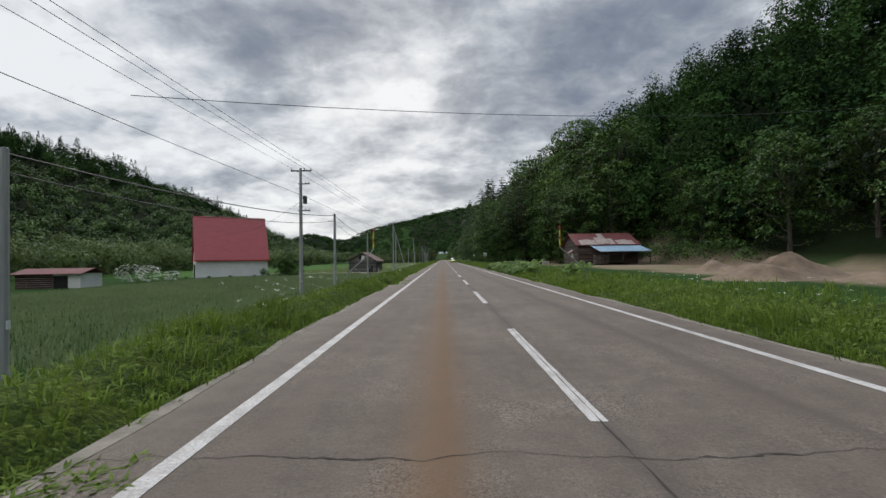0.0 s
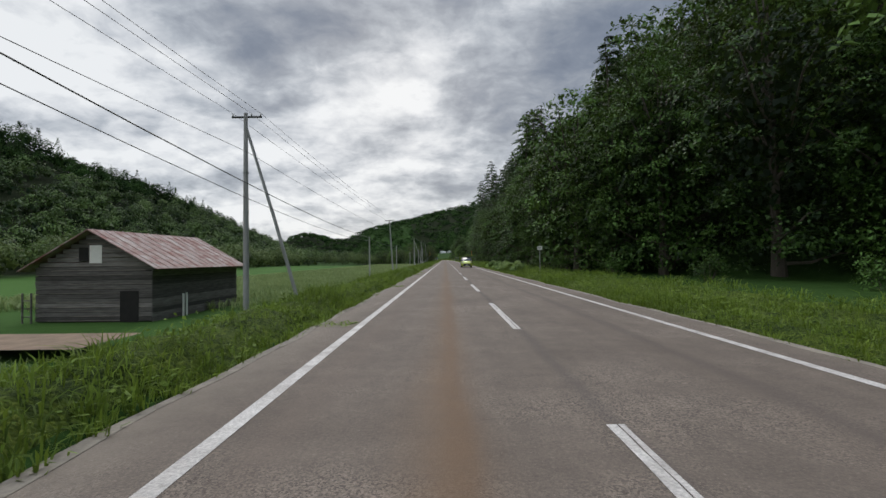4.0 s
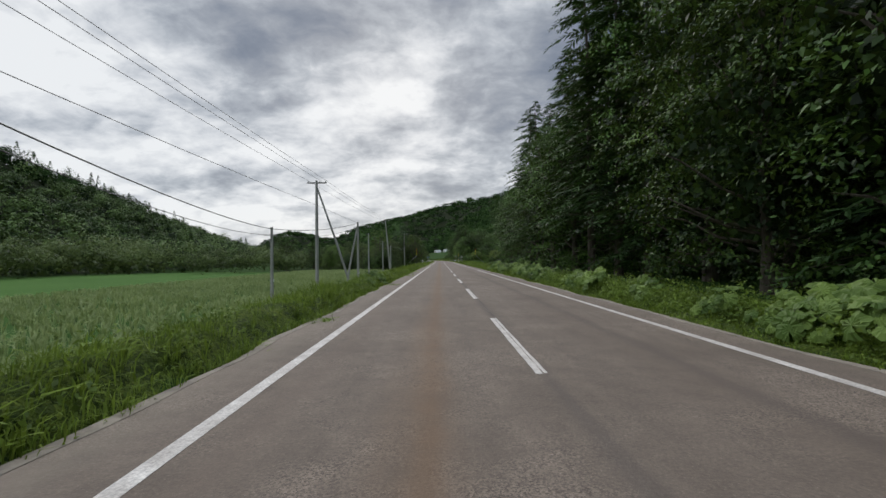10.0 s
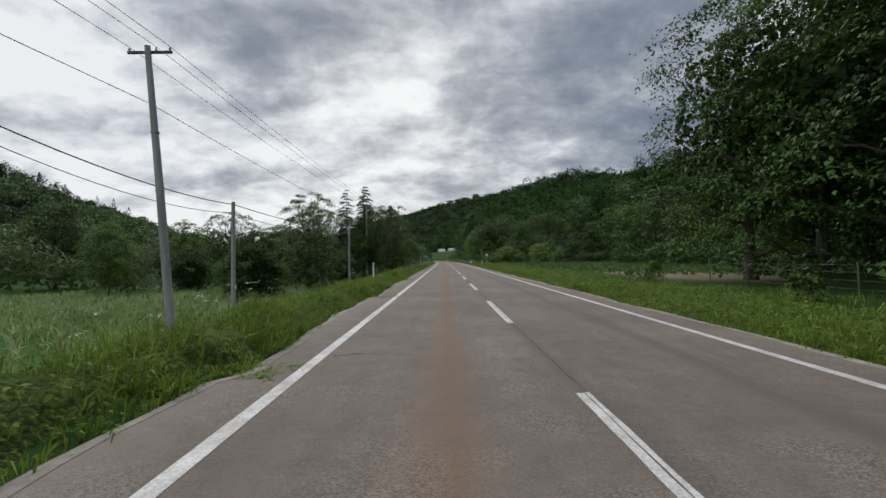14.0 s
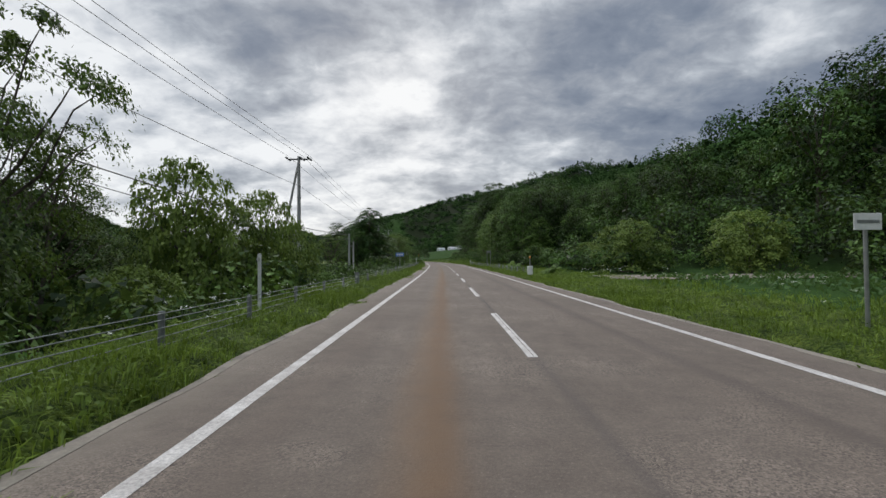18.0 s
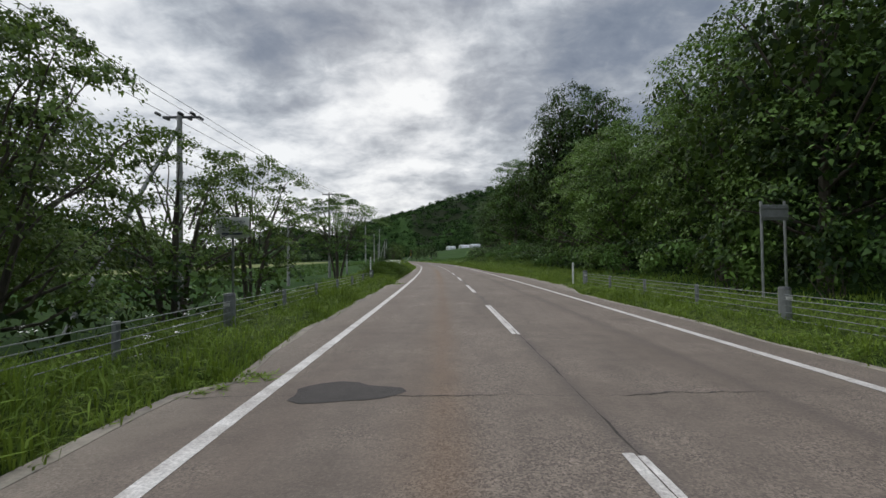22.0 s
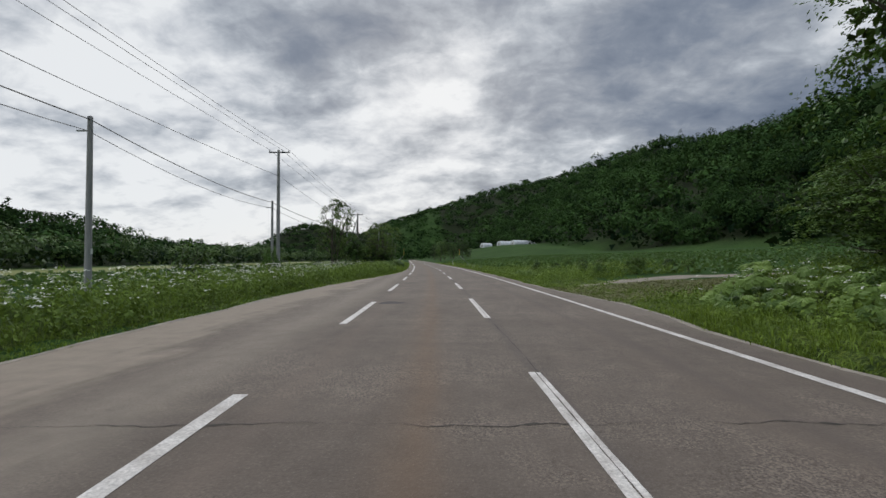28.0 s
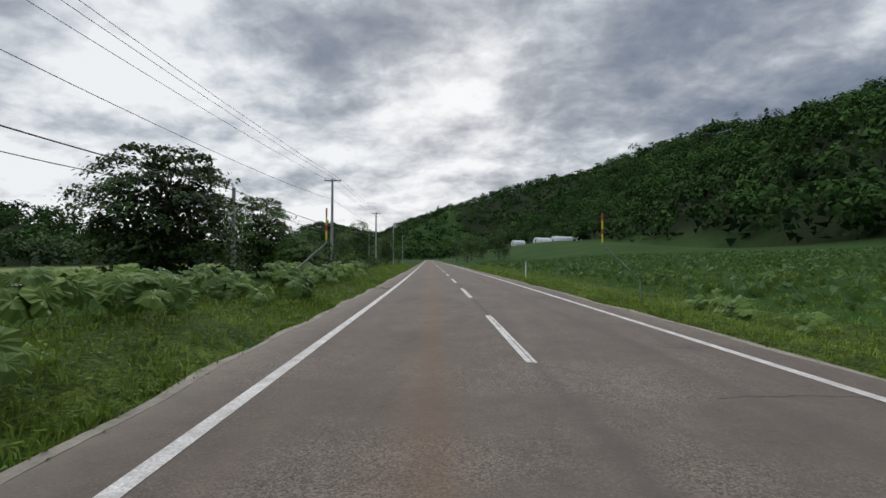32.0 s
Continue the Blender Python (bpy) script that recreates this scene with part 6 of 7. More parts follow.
part("doorstep", box(B(), -L2 + 0.1, -L2 + 0.25 - 0.003, -2.4, -0.4, 0, 2.4), M_BROWNWOOD, hs, "brown wooden porch panel")
part("base", box(B(), -L2 + 0.2, L2 - 0.2, -W2 + 0.24, -W2 + 0.298, -0.2, 0.22), M_CONCRETE, hs)

# low outbuilding behind the field
lo = place(thing("outbuilding", "low outbuilding with a rusty red roof at the field's edge", "shed"), 61.5, -49, turn=6)
part("wall", box(B(), -3.6, 3.6, -2.0, 2.0, 0, 1.75), M_PLASTER, lo)
boards(lo, -3.6, 0.55, 0.0, 1.75, -2.01, M_BROWNWOOD, 0.25)
# a black sheet on the wall, painted as the unlit inside
part("opening", box(B(), 0.6, 2.2, -2.03, -2.004, 0, 1.5), M_UNLIT, lo)
for sy in (-1, 1):
    part("roof_slope", roof_sheet(B(), (sy * -4.0, sy * 2.5, 1.7), (sy * 4.0, sy * 2.5, 1.7), (sy * 4.0, 0, 2.35), (sy * -4.0, 0, 2.35), 0.06, 14), M_SHEDROOF, lo)

# derelict field barn
bn = place(thing("barn", "derelict grey weathered board barn with a rusty sheet roof", "barn"), 103.4, -19.0, turn=-1)
bw, bl, be, br_ = 2.95, 8.6, 2.95, 4.6
gab = lambda x: be + (br_ - be) * (1 - abs(x) / bw)
# solid black filling that paints the shade between the boards
part("frame", box(B(), -bw + 0.05, bw - 0.05, 0.05, bl - 0.05, 0, be - 0.1), M_UNLIT, bn)
boards(bn, -bw, bw, 0.05, br_, 0.0, M_OLDWOOD, 0.22, gable=gab, edge=True)
part("side_wall", box(B(), bw - 0.045, bw - 0.02, 0.06, bl - 0.06, 0, be), M_OLDWOOD, bn)
for i in range(13):
    z = i * be / 13
    part("board", box(B(), bw - 0.015, bw + 0.012 + 0.01 * (i % 3), 0.02, bl, z + 0.004, z + be / 13 - 0.006), M_OLDWOOD, bn)
# doorway and loft hole are black sheets, their inner shade painted
part("doorway", box(B(), 1.35, 2.3, -0.05, -0.037, 0.0, 1.55), M_UNLIT, bn, "black sheet painted as the dark of an open doorway")
part("loft_opening", box(B(), -0.75, -0.25, -0.05, -0.037, 3.05, 3.75), M_UNLIT, bn)
part("loft_board", box(B(), -0.2, 0.42, -0.055, -0.037, 2.95, 3.85), M_PLASTER, bn, "pale loose board")
part("roof_slope", roof_sheet(B(), (bw + 0.55, -0.45, be - 0.3), (bw + 0.55, bl + 0.4, be - 0.3), (0, bl + 0.4, br_ + 0.05), (0, -0.45, br_ + 0.05), 0.05, 14), M_RUSTROOF, bn)
part("roof_slope", roof_sheet(B(), (-bw - 0.6, bl + 0.4, be - 0.35), (-bw - 0.6, -0.45, be - 0.35), (0, -0.45, br_ + 0.05), (0, bl + 0.4, br_ + 0.05), 0.05, 14), M_RUSTROOF, bn)
for x in (-3.4, -2.95):
    part("ladder_rail", box(B(), x - 0.03, x + 0.03, -0.3, -0.24, 0, 1.5), M_OLDWOOD, bn)
for z in (0.3, 0.7, 1.1):
    part("ladder_rung", box(B(), -3.37, -2.98, -0.29, -0.25, z, z + 0.05), M_OLDWOOD, bn)
for x in (2.3, 2.6):
    part("prop", box(B(), bw + 0.1, bw + 0.18, x, x + 0.08, 0, 1.0 + 0.1 * x), M_PLASTER, bn)

# weathered shed with the blue lean-to
sh = place(thing("shed", "weathered brown board shed with patched rusty roof and blue lean-to", "shed"), 81.0, 25.0, z=0.35)
hx, hy, se, sr = 4.75, 4.1, 3.1, 4.9
gab2 = lambda y: se + (sr - se) * (1 - abs(y) / hy)
# solid black filling, shade painted behind the shed's boards
part("frame", box(B(), -hx + 0.06, hx - 0.06, -hy + 0.06, hy - 0.06, 0, se - 0.05), M_UNLIT, sh)
gw = new("gable_wall")
gw.parent = sh
bm = B()
pr = [(-hy, 0), (hy, 0), (hy, se), (0, sr), (-hy, se)]
f0 = [bm.verts.new((-hx, y, z)) for y, z in pr]
f1 = [bm.verts.new((-hx + 0.055, y, z)) for y, z in pr]
bm.faces.new(f0)
bm.faces.new(f1[::-1])
for i in range(5):
    bm.faces.new((f0[i], f1[i], f1[(i + 1) % 5], f0[(i + 1) % 5]))
bmesh.ops.recalc_face_normals(bm, faces=bm.faces)
bpy.data.objects.remove(gw)
gw = part("gable_wall", bm, M_BROWNWOOD, sh)
rb = random.Random(3)
for i in range(22):
    z = 0.05 + i * 0.215
    ys = [y for y in np.linspace(-hy, hy, 80) if gab2(y) > z + 0.2]
    if len(ys) > 1:
        part("board", box(B(), -hx - 0.02 - rb.uniform(0, 0.02), -hx - 0.003, ys[0], ys[-1], z, z + 0.2), M_BROWNWOOD if rb.random() < 0.7 else M_OLDWOOD, gw)
        if rb.random() < 0.85:
            part("board_edge", box(B(), -hx - 0.05, -hx - 0.041, ys[0] + rb.uniform(0, 1.2), ys[-1] - rb.uniform(0, 1.2), z + 0.008, z + 0.05), M_PALEWOOD, gw)
boards(sh, -hx, hx, 0, se, -hy, M_BROWNWOOD, 0.22, edge=True)
part("roof_slope", roof_sheet(B(), (-hx - 0.5, -hy - 0.45, se - 0.18), (hx + 0.4, -hy - 0.45, se - 0.18), (hx + 0.4, 0, sr + 0.08), (-hx - 0.5, 0, sr + 0.08), 0.05, 22), M_SHEDROOF, sh)
part("roof_slope", roof_sheet(B(), (hx + 0.4, hy + 0.45, se - 0.18), (-hx - 0.5, hy + 0.45, se - 0.18), (-hx - 0.5, 0, sr + 0.08), (hx + 0.4, 0, sr + 0.08), 0.05, 22), M_SHEDROOF, sh)
for i, (x, y0, y1) in enumerate(((-3.9, .02, .4), (-3.0, .02, .46), (-2.1, .02, .42), (-1.1, .05, .62), (-.2, .1, .95), (.75, .02, .5), (2.0, .03, .38), (2.9, .02, .42), (3.8, .03, .34))):
    e, r_ = Vector((0, -hy - 0.45, se - 0.18)), Vector((0, 0, sr + 0.08))
    up_ = Vector((0, -(sr - se), hy)).normalized() * 0.03
    p, q = e.lerp(r_, y0) + up_, e.lerp(r_, y1) + up_
    part("roof_patch", roof_sheet(B(), (x - 0.45, *p.yz), (x + 0.45, *p.yz), (x + 0.45, *q.yz), (x - 0.45, *q.yz), 0.012), M_RUSTPALE, sh, "pale peeling roof sheet")
part("lean_to_roof", roof_sheet(B(), (-2.6, -hy - 4.0, 1.85), (hx + 0.5, -hy - 4.0, 1.85), (hx + 0.2, -hy - 0.02, 2.85), (-2.9, -hy - 0.02, 2.85), 0.04, 26), M_BLUEROOF, sh, "pale blue sheet roof of the lean-to")
for x in (-2.3, 0.9, hx + 0.2):
    part("lean_to_post", box(B(), x - 0.06, x + 0.06, -hy - 3.85, -hy - 3.73, -0.1, 1.86), M_BROWNWOOD, sh)
part("window", box(B(), -hx - 0.06, -hx - 0.042, -1.6, -0.5, 0.75, 1.65), M_PLASTER, sh, "pale boarded window")
part("window_hood", roof_sheet(B(), (-hx - 0.75, -0.2, 1.7), (-hx - 0.75, -1.9, 1.7), (-hx - 0.06, -1.9, 2.2), (-hx - 0.06, -0.2, 2.2), 0.04), M_RUSTROOF, sh)
for i in range(9):
    for j in range(13):
        part("log", cone(B(), (-2.42 + j * 0.18 + 0.08 * (i % 2), -hy - 0.95 - rb.uniform(0, 0.08), i * 0.16 - 0.02), (-2.42 + j * 0.18 + 0.08 * (i % 2), -hy - 0.3, i * 0.16 - 0.02), 0.083, 0.083, 7), M_PALEWOOD if rb.random() < 0.6 else M_OLDWOOD, sh)

# hut in the trees by the bank
ht = place(thing("hut", "old grey-roofed hut half hidden among the trees", "hut"), 499, 27, turn=20)
part("wall", box(B(), -3.5, 3.5, -2.6, 2.6, -1, 3.0), M_OLDWOOD, ht)
for sy in (-1, 1):
    part("roof_slope", roof_sheet(B(), (sy * -4.3, sy * 3.5, 2.8), (sy * 4.3, sy * 3.5, 2.8), (sy * 4.3, 0, 5.0), (sy * -4.3, 0, 5.0), 0.08, 20), M_GREYROOF, ht)
part("window", box(B(), -1.0, 0.4, -2.66, -2.605, 0.9, 2.0), M_GLASS, ht)

# blue tarpaulin heap, rack and soil heaps
tp = place(thing("tarp_heap", "heap of boards under a blue tarpaulin", "heap"), 87.5, 15.4, 0.68)
bm = B()
bmesh.ops.create_grid(bm, x_segments=14, y_segments=10, size=1.0)
for v in bm.verts:
    x, y = v.co.x, v.co.y
    v.co = Vector((x * 1.15, y * 0.8, 0.72 * max(0, (1 - abs(x) ** 3)) * (1 - 0.55 * y * y) + 0.05 * math.sin(9 * x + 3 * y)))
part("tarpaulin", bm, M_TARP, tp)
for x in (-1.05, -0.55, 0.2, 0.7):
    part("plank", tube([(x - 0.25, -0.9, 0.0), (x + 0.1, -0.6, 0.8)], 0.04, 5), M_PLASTER, tp)
part("board", box(B(), -0.75, 0.1, -0.86, -0.8, 0.02, 0.5), M_PLASTER, tp)
rk = place(thing("rack", "pale wooden rack lying by the wood's edge", "rack"), 90.5, 18.2)
for z in (0.15, 0.33, 0.51):
    part("slat", box(B(), -0.65, 0.65, -0.04, 0.0, z, z + 0.09), M_PLASTER, rk)
for x in (-0.6, 0.55):
    part("upright", box(B(), x, x + 0.06, 0.003, 0.05, 0, 0.65), M_PLASTER, rk)
for s, d, w, h in ((29.5, 15.2, 1.5, 1.25), (31, 17.6, 1.9, 1.5), (42, 21, 1.6, 1.1), (27, 19.5, 1.4, 0.8)):
    so = place(thing("soil_heap", "heap of bare brown soil by the field", "soil heap", "soil heaps"), s, d)
    bm = B()
    bmesh.ops.create_grid(bm, x_segments=16, y_segments=16, size=1.0)
    for v in bm.verts:
        r = math.hypot(v.co.x, v.co.y)
        q = noise.noise(Vector((v.co.x * 2 + s, v.co.y * 2, d)))
        v.co = Vector((v.co.x * w * 1.9, v.co.y * w * 1.5, h * 0.75 * math.exp(-2.2 * r * r) * (1 + 1.1 * q) - 0.12))
    part("mound", bm, M_SOIL, so)

# greenhouses up the far field
for s, d, w, l, h in ((858, 88, 5.5, 24, 4.4), (864, 76, 5.2, 18, 3.8), (905, 66, 5.0, 10, 4.0)):
    gh = place(thing("greenhouse", "white film greenhouse tunnel on the far field", "greenhouse", "greenhouses"), s, d, turn=-62)
    bm = B()
    n = 12
    rings = []
    for yy in (-l / 2, l / 2):
        rings.append([bm.verts.new((math.cos(math.pi * i / n) * w / 2, yy, math.sin(math.pi * i / n) ** 0.8 * h - 0.2)) for i in range(n + 1)])
    for i in range(n):
        bm.faces.new((rings[0][i], rings[0][i + 1], rings[1][i + 1], rings[1][i]))
    bm.faces.new(rings[0][::-1])
    bm.faces.new(rings[1])
    part("film", bm, M_FILM, gh)
    for yy in np.linspace(-l / 2, l / 2, 7):
        part("hoop", tube([(math.cos(math.pi * i / n) * (w / 2 + 0.02), yy, math.sin(math.pi * i / n) ** 0.8 * h - 0.17) for i in range(n + 1)], 0.05, 4), M_GREYPOST, gh)
    part("door", box(B(), -0.8, 0.8, -l / 2 - 0.03, -l / 2 - 0.004, 0, 2.1), M_GREYROOF, gh)

# dirt tracks
strip("dirt_track", np.arange(94.5, 97.6, 0.5), lambda s: -44 + 0 * s, lambda s: -12.5 + 0 * s, -1.18, M_SOIL, None, across=14)
tagged(strip("dirt_track", np.arange(368.5, 374.6, 0.5), lambda s: 8.8 + 0.3 * np.sin(s * 2), lambda s: 30 + 0 * s, 0.17, M_DIRT, None, across=14), "pale dirt track into the field below the wood", "track", kind="structure")
v, f = [], []
for i in range(31):
    d = 4.9 + i * 0.5
    s0, s1 = 530.8 - 0.15 * (d - 8) + 0.2 * math.sin(d * 2.1), 533.1 + 0.2 * (d - 7) + 0.2 * math.sin(d * 1.7)
    for j in range(7):
        s = s0 + (s1 - s0) * j / 6
        v.append(tuple(pt(s, d, float(ground_z(s, d)) + (0.035 if 0 < j < 6 else -0.03))))
        if i and j:
            a = i * 7 + j
            f.append((a - 8, a - 1, a, a - 7))
tagged(new("dirt_track", mesh_of("dirt_track", v, f, M_DIRT, True)), "pale dirt track leaving the road between weeds and mown grass", "track", kind="structure")
tagged(bpy.data.objects["dirt_track"], "pale dirt track across the field to the barn", "track", kind="structure")


# ---- the oncoming car ----
def car(s, d):
    """A lime-green compact van with a dark roof; its nose points to -y."""
    ob = thing("car", "lime-green compact van with black roof in the oncoming lane", "car")
    ob.matrix_world = at(s, d, 0.0)
    W, Lc = 0.845, 4.24
    # stations along the length: y, bottom, shoulder, half width
    st = ((0.0, .24, .58, .60), (.05, .21, .67, .70), (.2, .19, .77, .785), (.5, .19, .90, .825), (.9, .19, 1.0, .84), (1.35, .19, 1.03, W), (2.4, .19, 1.04, W), (3.4, .20, 1.06, W), (3.95, .24, 1.06, .82), (4.18, .30, 1.02, .77), (4.24, .38, .94, .70))
    bm = B()
    rings = []
    for y, zb, zs, w in st:
        zm = (zb + zs) / 2
        prof = [(-w * .86, zb), (-w * .98, zb + .12), (-w, zm), (-w * .965, zs - .07), (-w * .88, zs), (0, zs + .04), (w * .88, zs), (w * .965, zs - .07), (w, zm), (w * .98, zb + .12), (w * .86, zb)]
        rings.append([bm.verts.new((x, y, z)) for x, z in prof])
    for u, v in zip(rings, rings[1:]):
        for k in range(len(u)):
            bm.faces.new((u[k], v[k], v[(k + 1) % len(u)], u[(k + 1) % len(u)]))
    bm.faces.new(rings[0])
    bm.faces.new(rings[-1][::-1])
    bmesh.ops.recalc_face_normals(bm, faces=bm.faces)
    for f in bm.faces:
        f.smooth = True
    body = part("body", bm, M_LIME, ob)
    # cabin: belt ring and roof ring
    bm = B()
    belt = [(-.74, .90), (.74, .90), (.80, 1.55), (.80, 3.6), (.72, 4.12), (-.72, 4.12), (-.80, 3.6), (-.80, 1.5)]
    top = [(-.56, 1.80), (.56, 1.80), (.66, 2.15), (.66, 3.5), (.60, 3.88), (-.60, 3.88), (-.66, 3.5), (-.66, 2.1)]
    lo_ = [bm.verts.new((x, y, 1.0)) for x, y in belt]
    hi_ = [bm.verts.new((x, y, 1.62 - (0.02 if i < 2 else 0))) for i, (x, y) in enumerate(top)]
    for k in range(8):
        bm.faces.new((lo_[k], lo_[(k + 1) % 8], hi_[(k + 1) % 8], hi_[k]))
    bm.faces.new(hi_)
    bmesh.ops.bevel(bm, geom=[e for e in bm.edges if len(e.link_faces) == 2], offset=0.09, segments=3, affect="EDGES")
    bmesh.ops.recalc_face_normals(bm, faces=bm.faces)
    for f in bm.faces:
        f.smooth = True
    part("cabin", bm, M_GLASS, ob, "dark tinted cabin glass")
    part("roof", box(B(), -.58, .58, 1.86, 3.80, 1.60, 1.655, bevel=0.05), M_BLACKPLASTIC, ob, "glossy black roof")
    for sx in (-1, 1):
        for y0, z0, y1, z1, r in ((.92, 1.0, 1.82, 1.63, .035), (1.55, 1.0, 2.15, 1.62, .03), (2.55, 1.02, 2.6, 1.62, .04), (3.62, 1.02, 3.5, 1.62, .07)):
            xa, xb = (.765, .575) if y0 < 1 else (.80, .665)
            part("pillar", tube([(sx * xa, y0, z0), (sx * xb, y1, z1)], r, 6), M_LIME if y0 > 3 else M_BLACKPLASTIC, ob)
        mr = part("mirror", box(B(), sx * .98 - .1, sx * .98 + .1, 1.18, 1.3, 1.0, 1.17, bevel=0.03), M_BLACKPLASTIC, ob)
        part("mirror_arm", box(B(), min(sx * .80, sx * .9), max(sx * .80, sx * .9), 1.22, 1.27, .98, 1.03), M_BLACKPLASTIC, mr)
        bm = B()
        q0 = [Vector((sx * x, y, z)) for x, y, z in ((.44, .02, .63), (.72, .14, .66), (.81, .60, .93), (.56, .20, .79))]
        n0 = (q0[1] - q0[0]).cross(q0[3] - q0[0]).normalized() * 0.05
        va, vb = [bm.verts.new(q - n0) for q in q0], [bm.verts.new(q + n0) for q in q0]
        bm.faces.new(va)
        bm.faces.new(vb[::-1])
        for k in range(4):
            bm.faces.new((va[k], vb[k], vb[(k + 1) % 4], va[(k + 1) % 4]))
        bmesh.ops.recalc_face_normals(bm, faces=bm.faces)
        part("headlight", bm, M_LAMPGLASS, ob)
        part("fog_lamp", box(B(), sx * .62 - .09, sx * .62 + .09, .02, .1, .34, .46, bevel=0.02), M_BLACKPLASTIC, ob)
        part("sill", box(B(), min(sx * .80, sx * .835), max(sx * .80, sx * .835), 1.1, 3.2, .2, .32, bevel=0.01), M_BLACKPLASTIC, ob)
        for y in (.80, 3.46):
            wh = new("wheel")
            wh.parent = ob
            bm = B()
            cone(bm, (sx * .66, y, .30), (sx * .845, y, .30), .30, .30, 22)
            bpy.data.objects.remove(wh)
            wh = part("wheel", bm, M_TYRE, ob)
            part("rim", cone(B(), (sx * .842, y, .30), (sx * .862, y, .30), .2, .17, 16), M_STEEL, wh)
            part("wheel_arch", tube([(sx * .848, y + .37 * math.cos(a), .30 + .37 * math.sin(a)) for a in np.linspace(0.05, math.pi - 0.05, 10)], .028, 5), M_BLACKPLASTIC, ob)
    part("windscreen_edge", tube([(-.75, .80, 1.01), (0, .74, 1.04), (.75, .80, 1.01)], .025, 5), M_BLACKPLASTIC, ob)
    bm = B()
    q0 = [(-.60, .24), (.60, .24), (.56, .40), (.36, .60), (-.36, .60), (-.56, .40)]
    va, vb = [bm.verts.new((x, -.035, z)) for x, z in q0], [bm.verts.new((x, .12, z)) for x, z in q0]
    bm.faces.new(va)
    bm.faces.new(vb[::-1])
    for k in range(6):
        bm.faces.new((va[k], vb[k], vb[(k + 1) % 6], va[(k + 1) % 6]))
    bmesh.ops.recalc_face_normals(bm, faces=bm.faces)
    gr = part("grille", bm, M_BLACKPLASTIC, ob, "black honeycomb grille")
    part("grille_trim", tube([(-.58, -.03, .40), (-.37, -.035, .61), (.37, -.035, .61), (.58, -.03, .40)], .014, 5), M_STEEL, gr)
    for i in range(4):
        part("grille_bar", box(B(), -.5 + .05 * i, .5 - .05 * i, -.044, -.0352, .28 + .08 * i, .29 + .08 * i), M_DARKSTEEL, gr)
    pl_ = part("number_plate", box(B(), -.165, .165, -.062, -.046, .30, .465, bevel=0.004), M_WHITE, ob)
    part("plate_bar", box(B(), -.13, .13, -.066, -.0622, .325, .385), M_DARKINK, pl_)
    part("plate_bar", box(B(), -.09, .09, -.066, -.0622, .415, .445), M_DARKINK, pl_)
    part("bumper", box(B(), -.66, .66, -.02, .12, .17, .232, bevel=0.02), M_LIME, ob)
    return ob


car(149.1, 1.93)


# ---- verges: grass, weeds, flowers ----
rg = np.random.default_rng(21)


def put_on(s, d):
    x, y = plan(s, d)
    return np.stack([x, y, ground_z(s, d)], -1)


def blades(s, d, h, width=0.016, lean=0.35, tuft=7, spread=0.09, z0=None):
    """Tufts of blades rooted at (s, d), each broadest at its middle and arching over to its tip."""
    n = len(s) * tuft
    o = np.repeat(put_on(s, d), tuft, 0)
    if z0 is not None:
        o[:, 2] += np.repeat(z0, tuft)
    hh = np.repeat(h, tuft) * rg.uniform(0.45, 1.15, n)
    b = rg.uniform(0, 2 * math.pi, n)
    out = np.stack([np.cos(b), np.sin(b), np.zeros(n)], -1)
    o = o + out * np.abs(rg.normal(0, spread, n))[:, None] + np.array([0, 0, -0.02])
    side = np.stack([-out[:, 1], out[:, 0], rg.normal(0, 0.3, n)], -1)
    ln = (hh * rg.uniform(0.1, lean * 2, n))[:, None]
    up_ = np.array([0, 0, 1.0]) * hh[:, None]
    mid = o + out * ln * 0.3 + up_ * 0.66
    tip = o + out * ln * 1.15 + up_ * (1.02 - 0.3 * ln / hh[:, None])
    w = side * (width * rg.uniform(0.6, 1.4, n))[:, None]
    return np.stack([o, mid + w, tip, mid - w], 1)


def stuff(name, label, category, *meshes):
    ob = tagged(new(name), label, category, kind="stuff")
    for nm, arr, m in meshes:
        part(nm, mesh_quads(nm, arr, m), None, ob)
    return ob


def spread_sd(n, s0, s1, edge, w, power=1.0):
    """Random spots in a band that starts at edge(s) and is |w| wide, densest at its start for power > 1."""
    s = rg.uniform(s0, s1, n)
    return s, edge(s) + w * rg.uniform(0, 1, n) ** power


HL_S = (-10, 20, 60, 100, 160, 240, 300, 330, 440, 448, 470, 484, 496, 504, 548, 560, 600, 660)
HL_H = (0.38, 0.35, 0.36, 0.42, 0.42, 0.42, 0.42, 0.38, 0.42, 0.48, 0.46, 0.42, 0.4, 0.16, 0.16, 0.34, 0.2, 0.3)
HR_S = (-10, 30, 39, 42, 63, 68, 100, 120, 124, 145, 160, 190, 196, 245, 252, 300, 370, 380, 470, 522, 525, 533.5, 536, 600, 660)
HR_H = (0.48, 0.36, 0.34, 0.14, 0.14, 0.28, 0.36, 0.36, 0.2, 0.2, 0.42, 0.38, 0.17, 0.17, 0.32, 0.24, 0.3, 0.28, 0.32, 0.34, 0.12, 0.12, 0.3, 0.26, 0.3)


def back(s):
    """How far the tall growth reaches from the road's edge on the left; the bank falls to the field behind it."""
    return np.interp(s, (-10, 300, 322, 660), (2.2, 2.2, 6.0, 6.0))


def patchy(s, d):
    return np.clip(0.8 + 0.7 * wave(s * 9, d * 14, 3.0) + 0.35 * wave(s * 31, d * 40, 1.0), 0.25, 1.7)


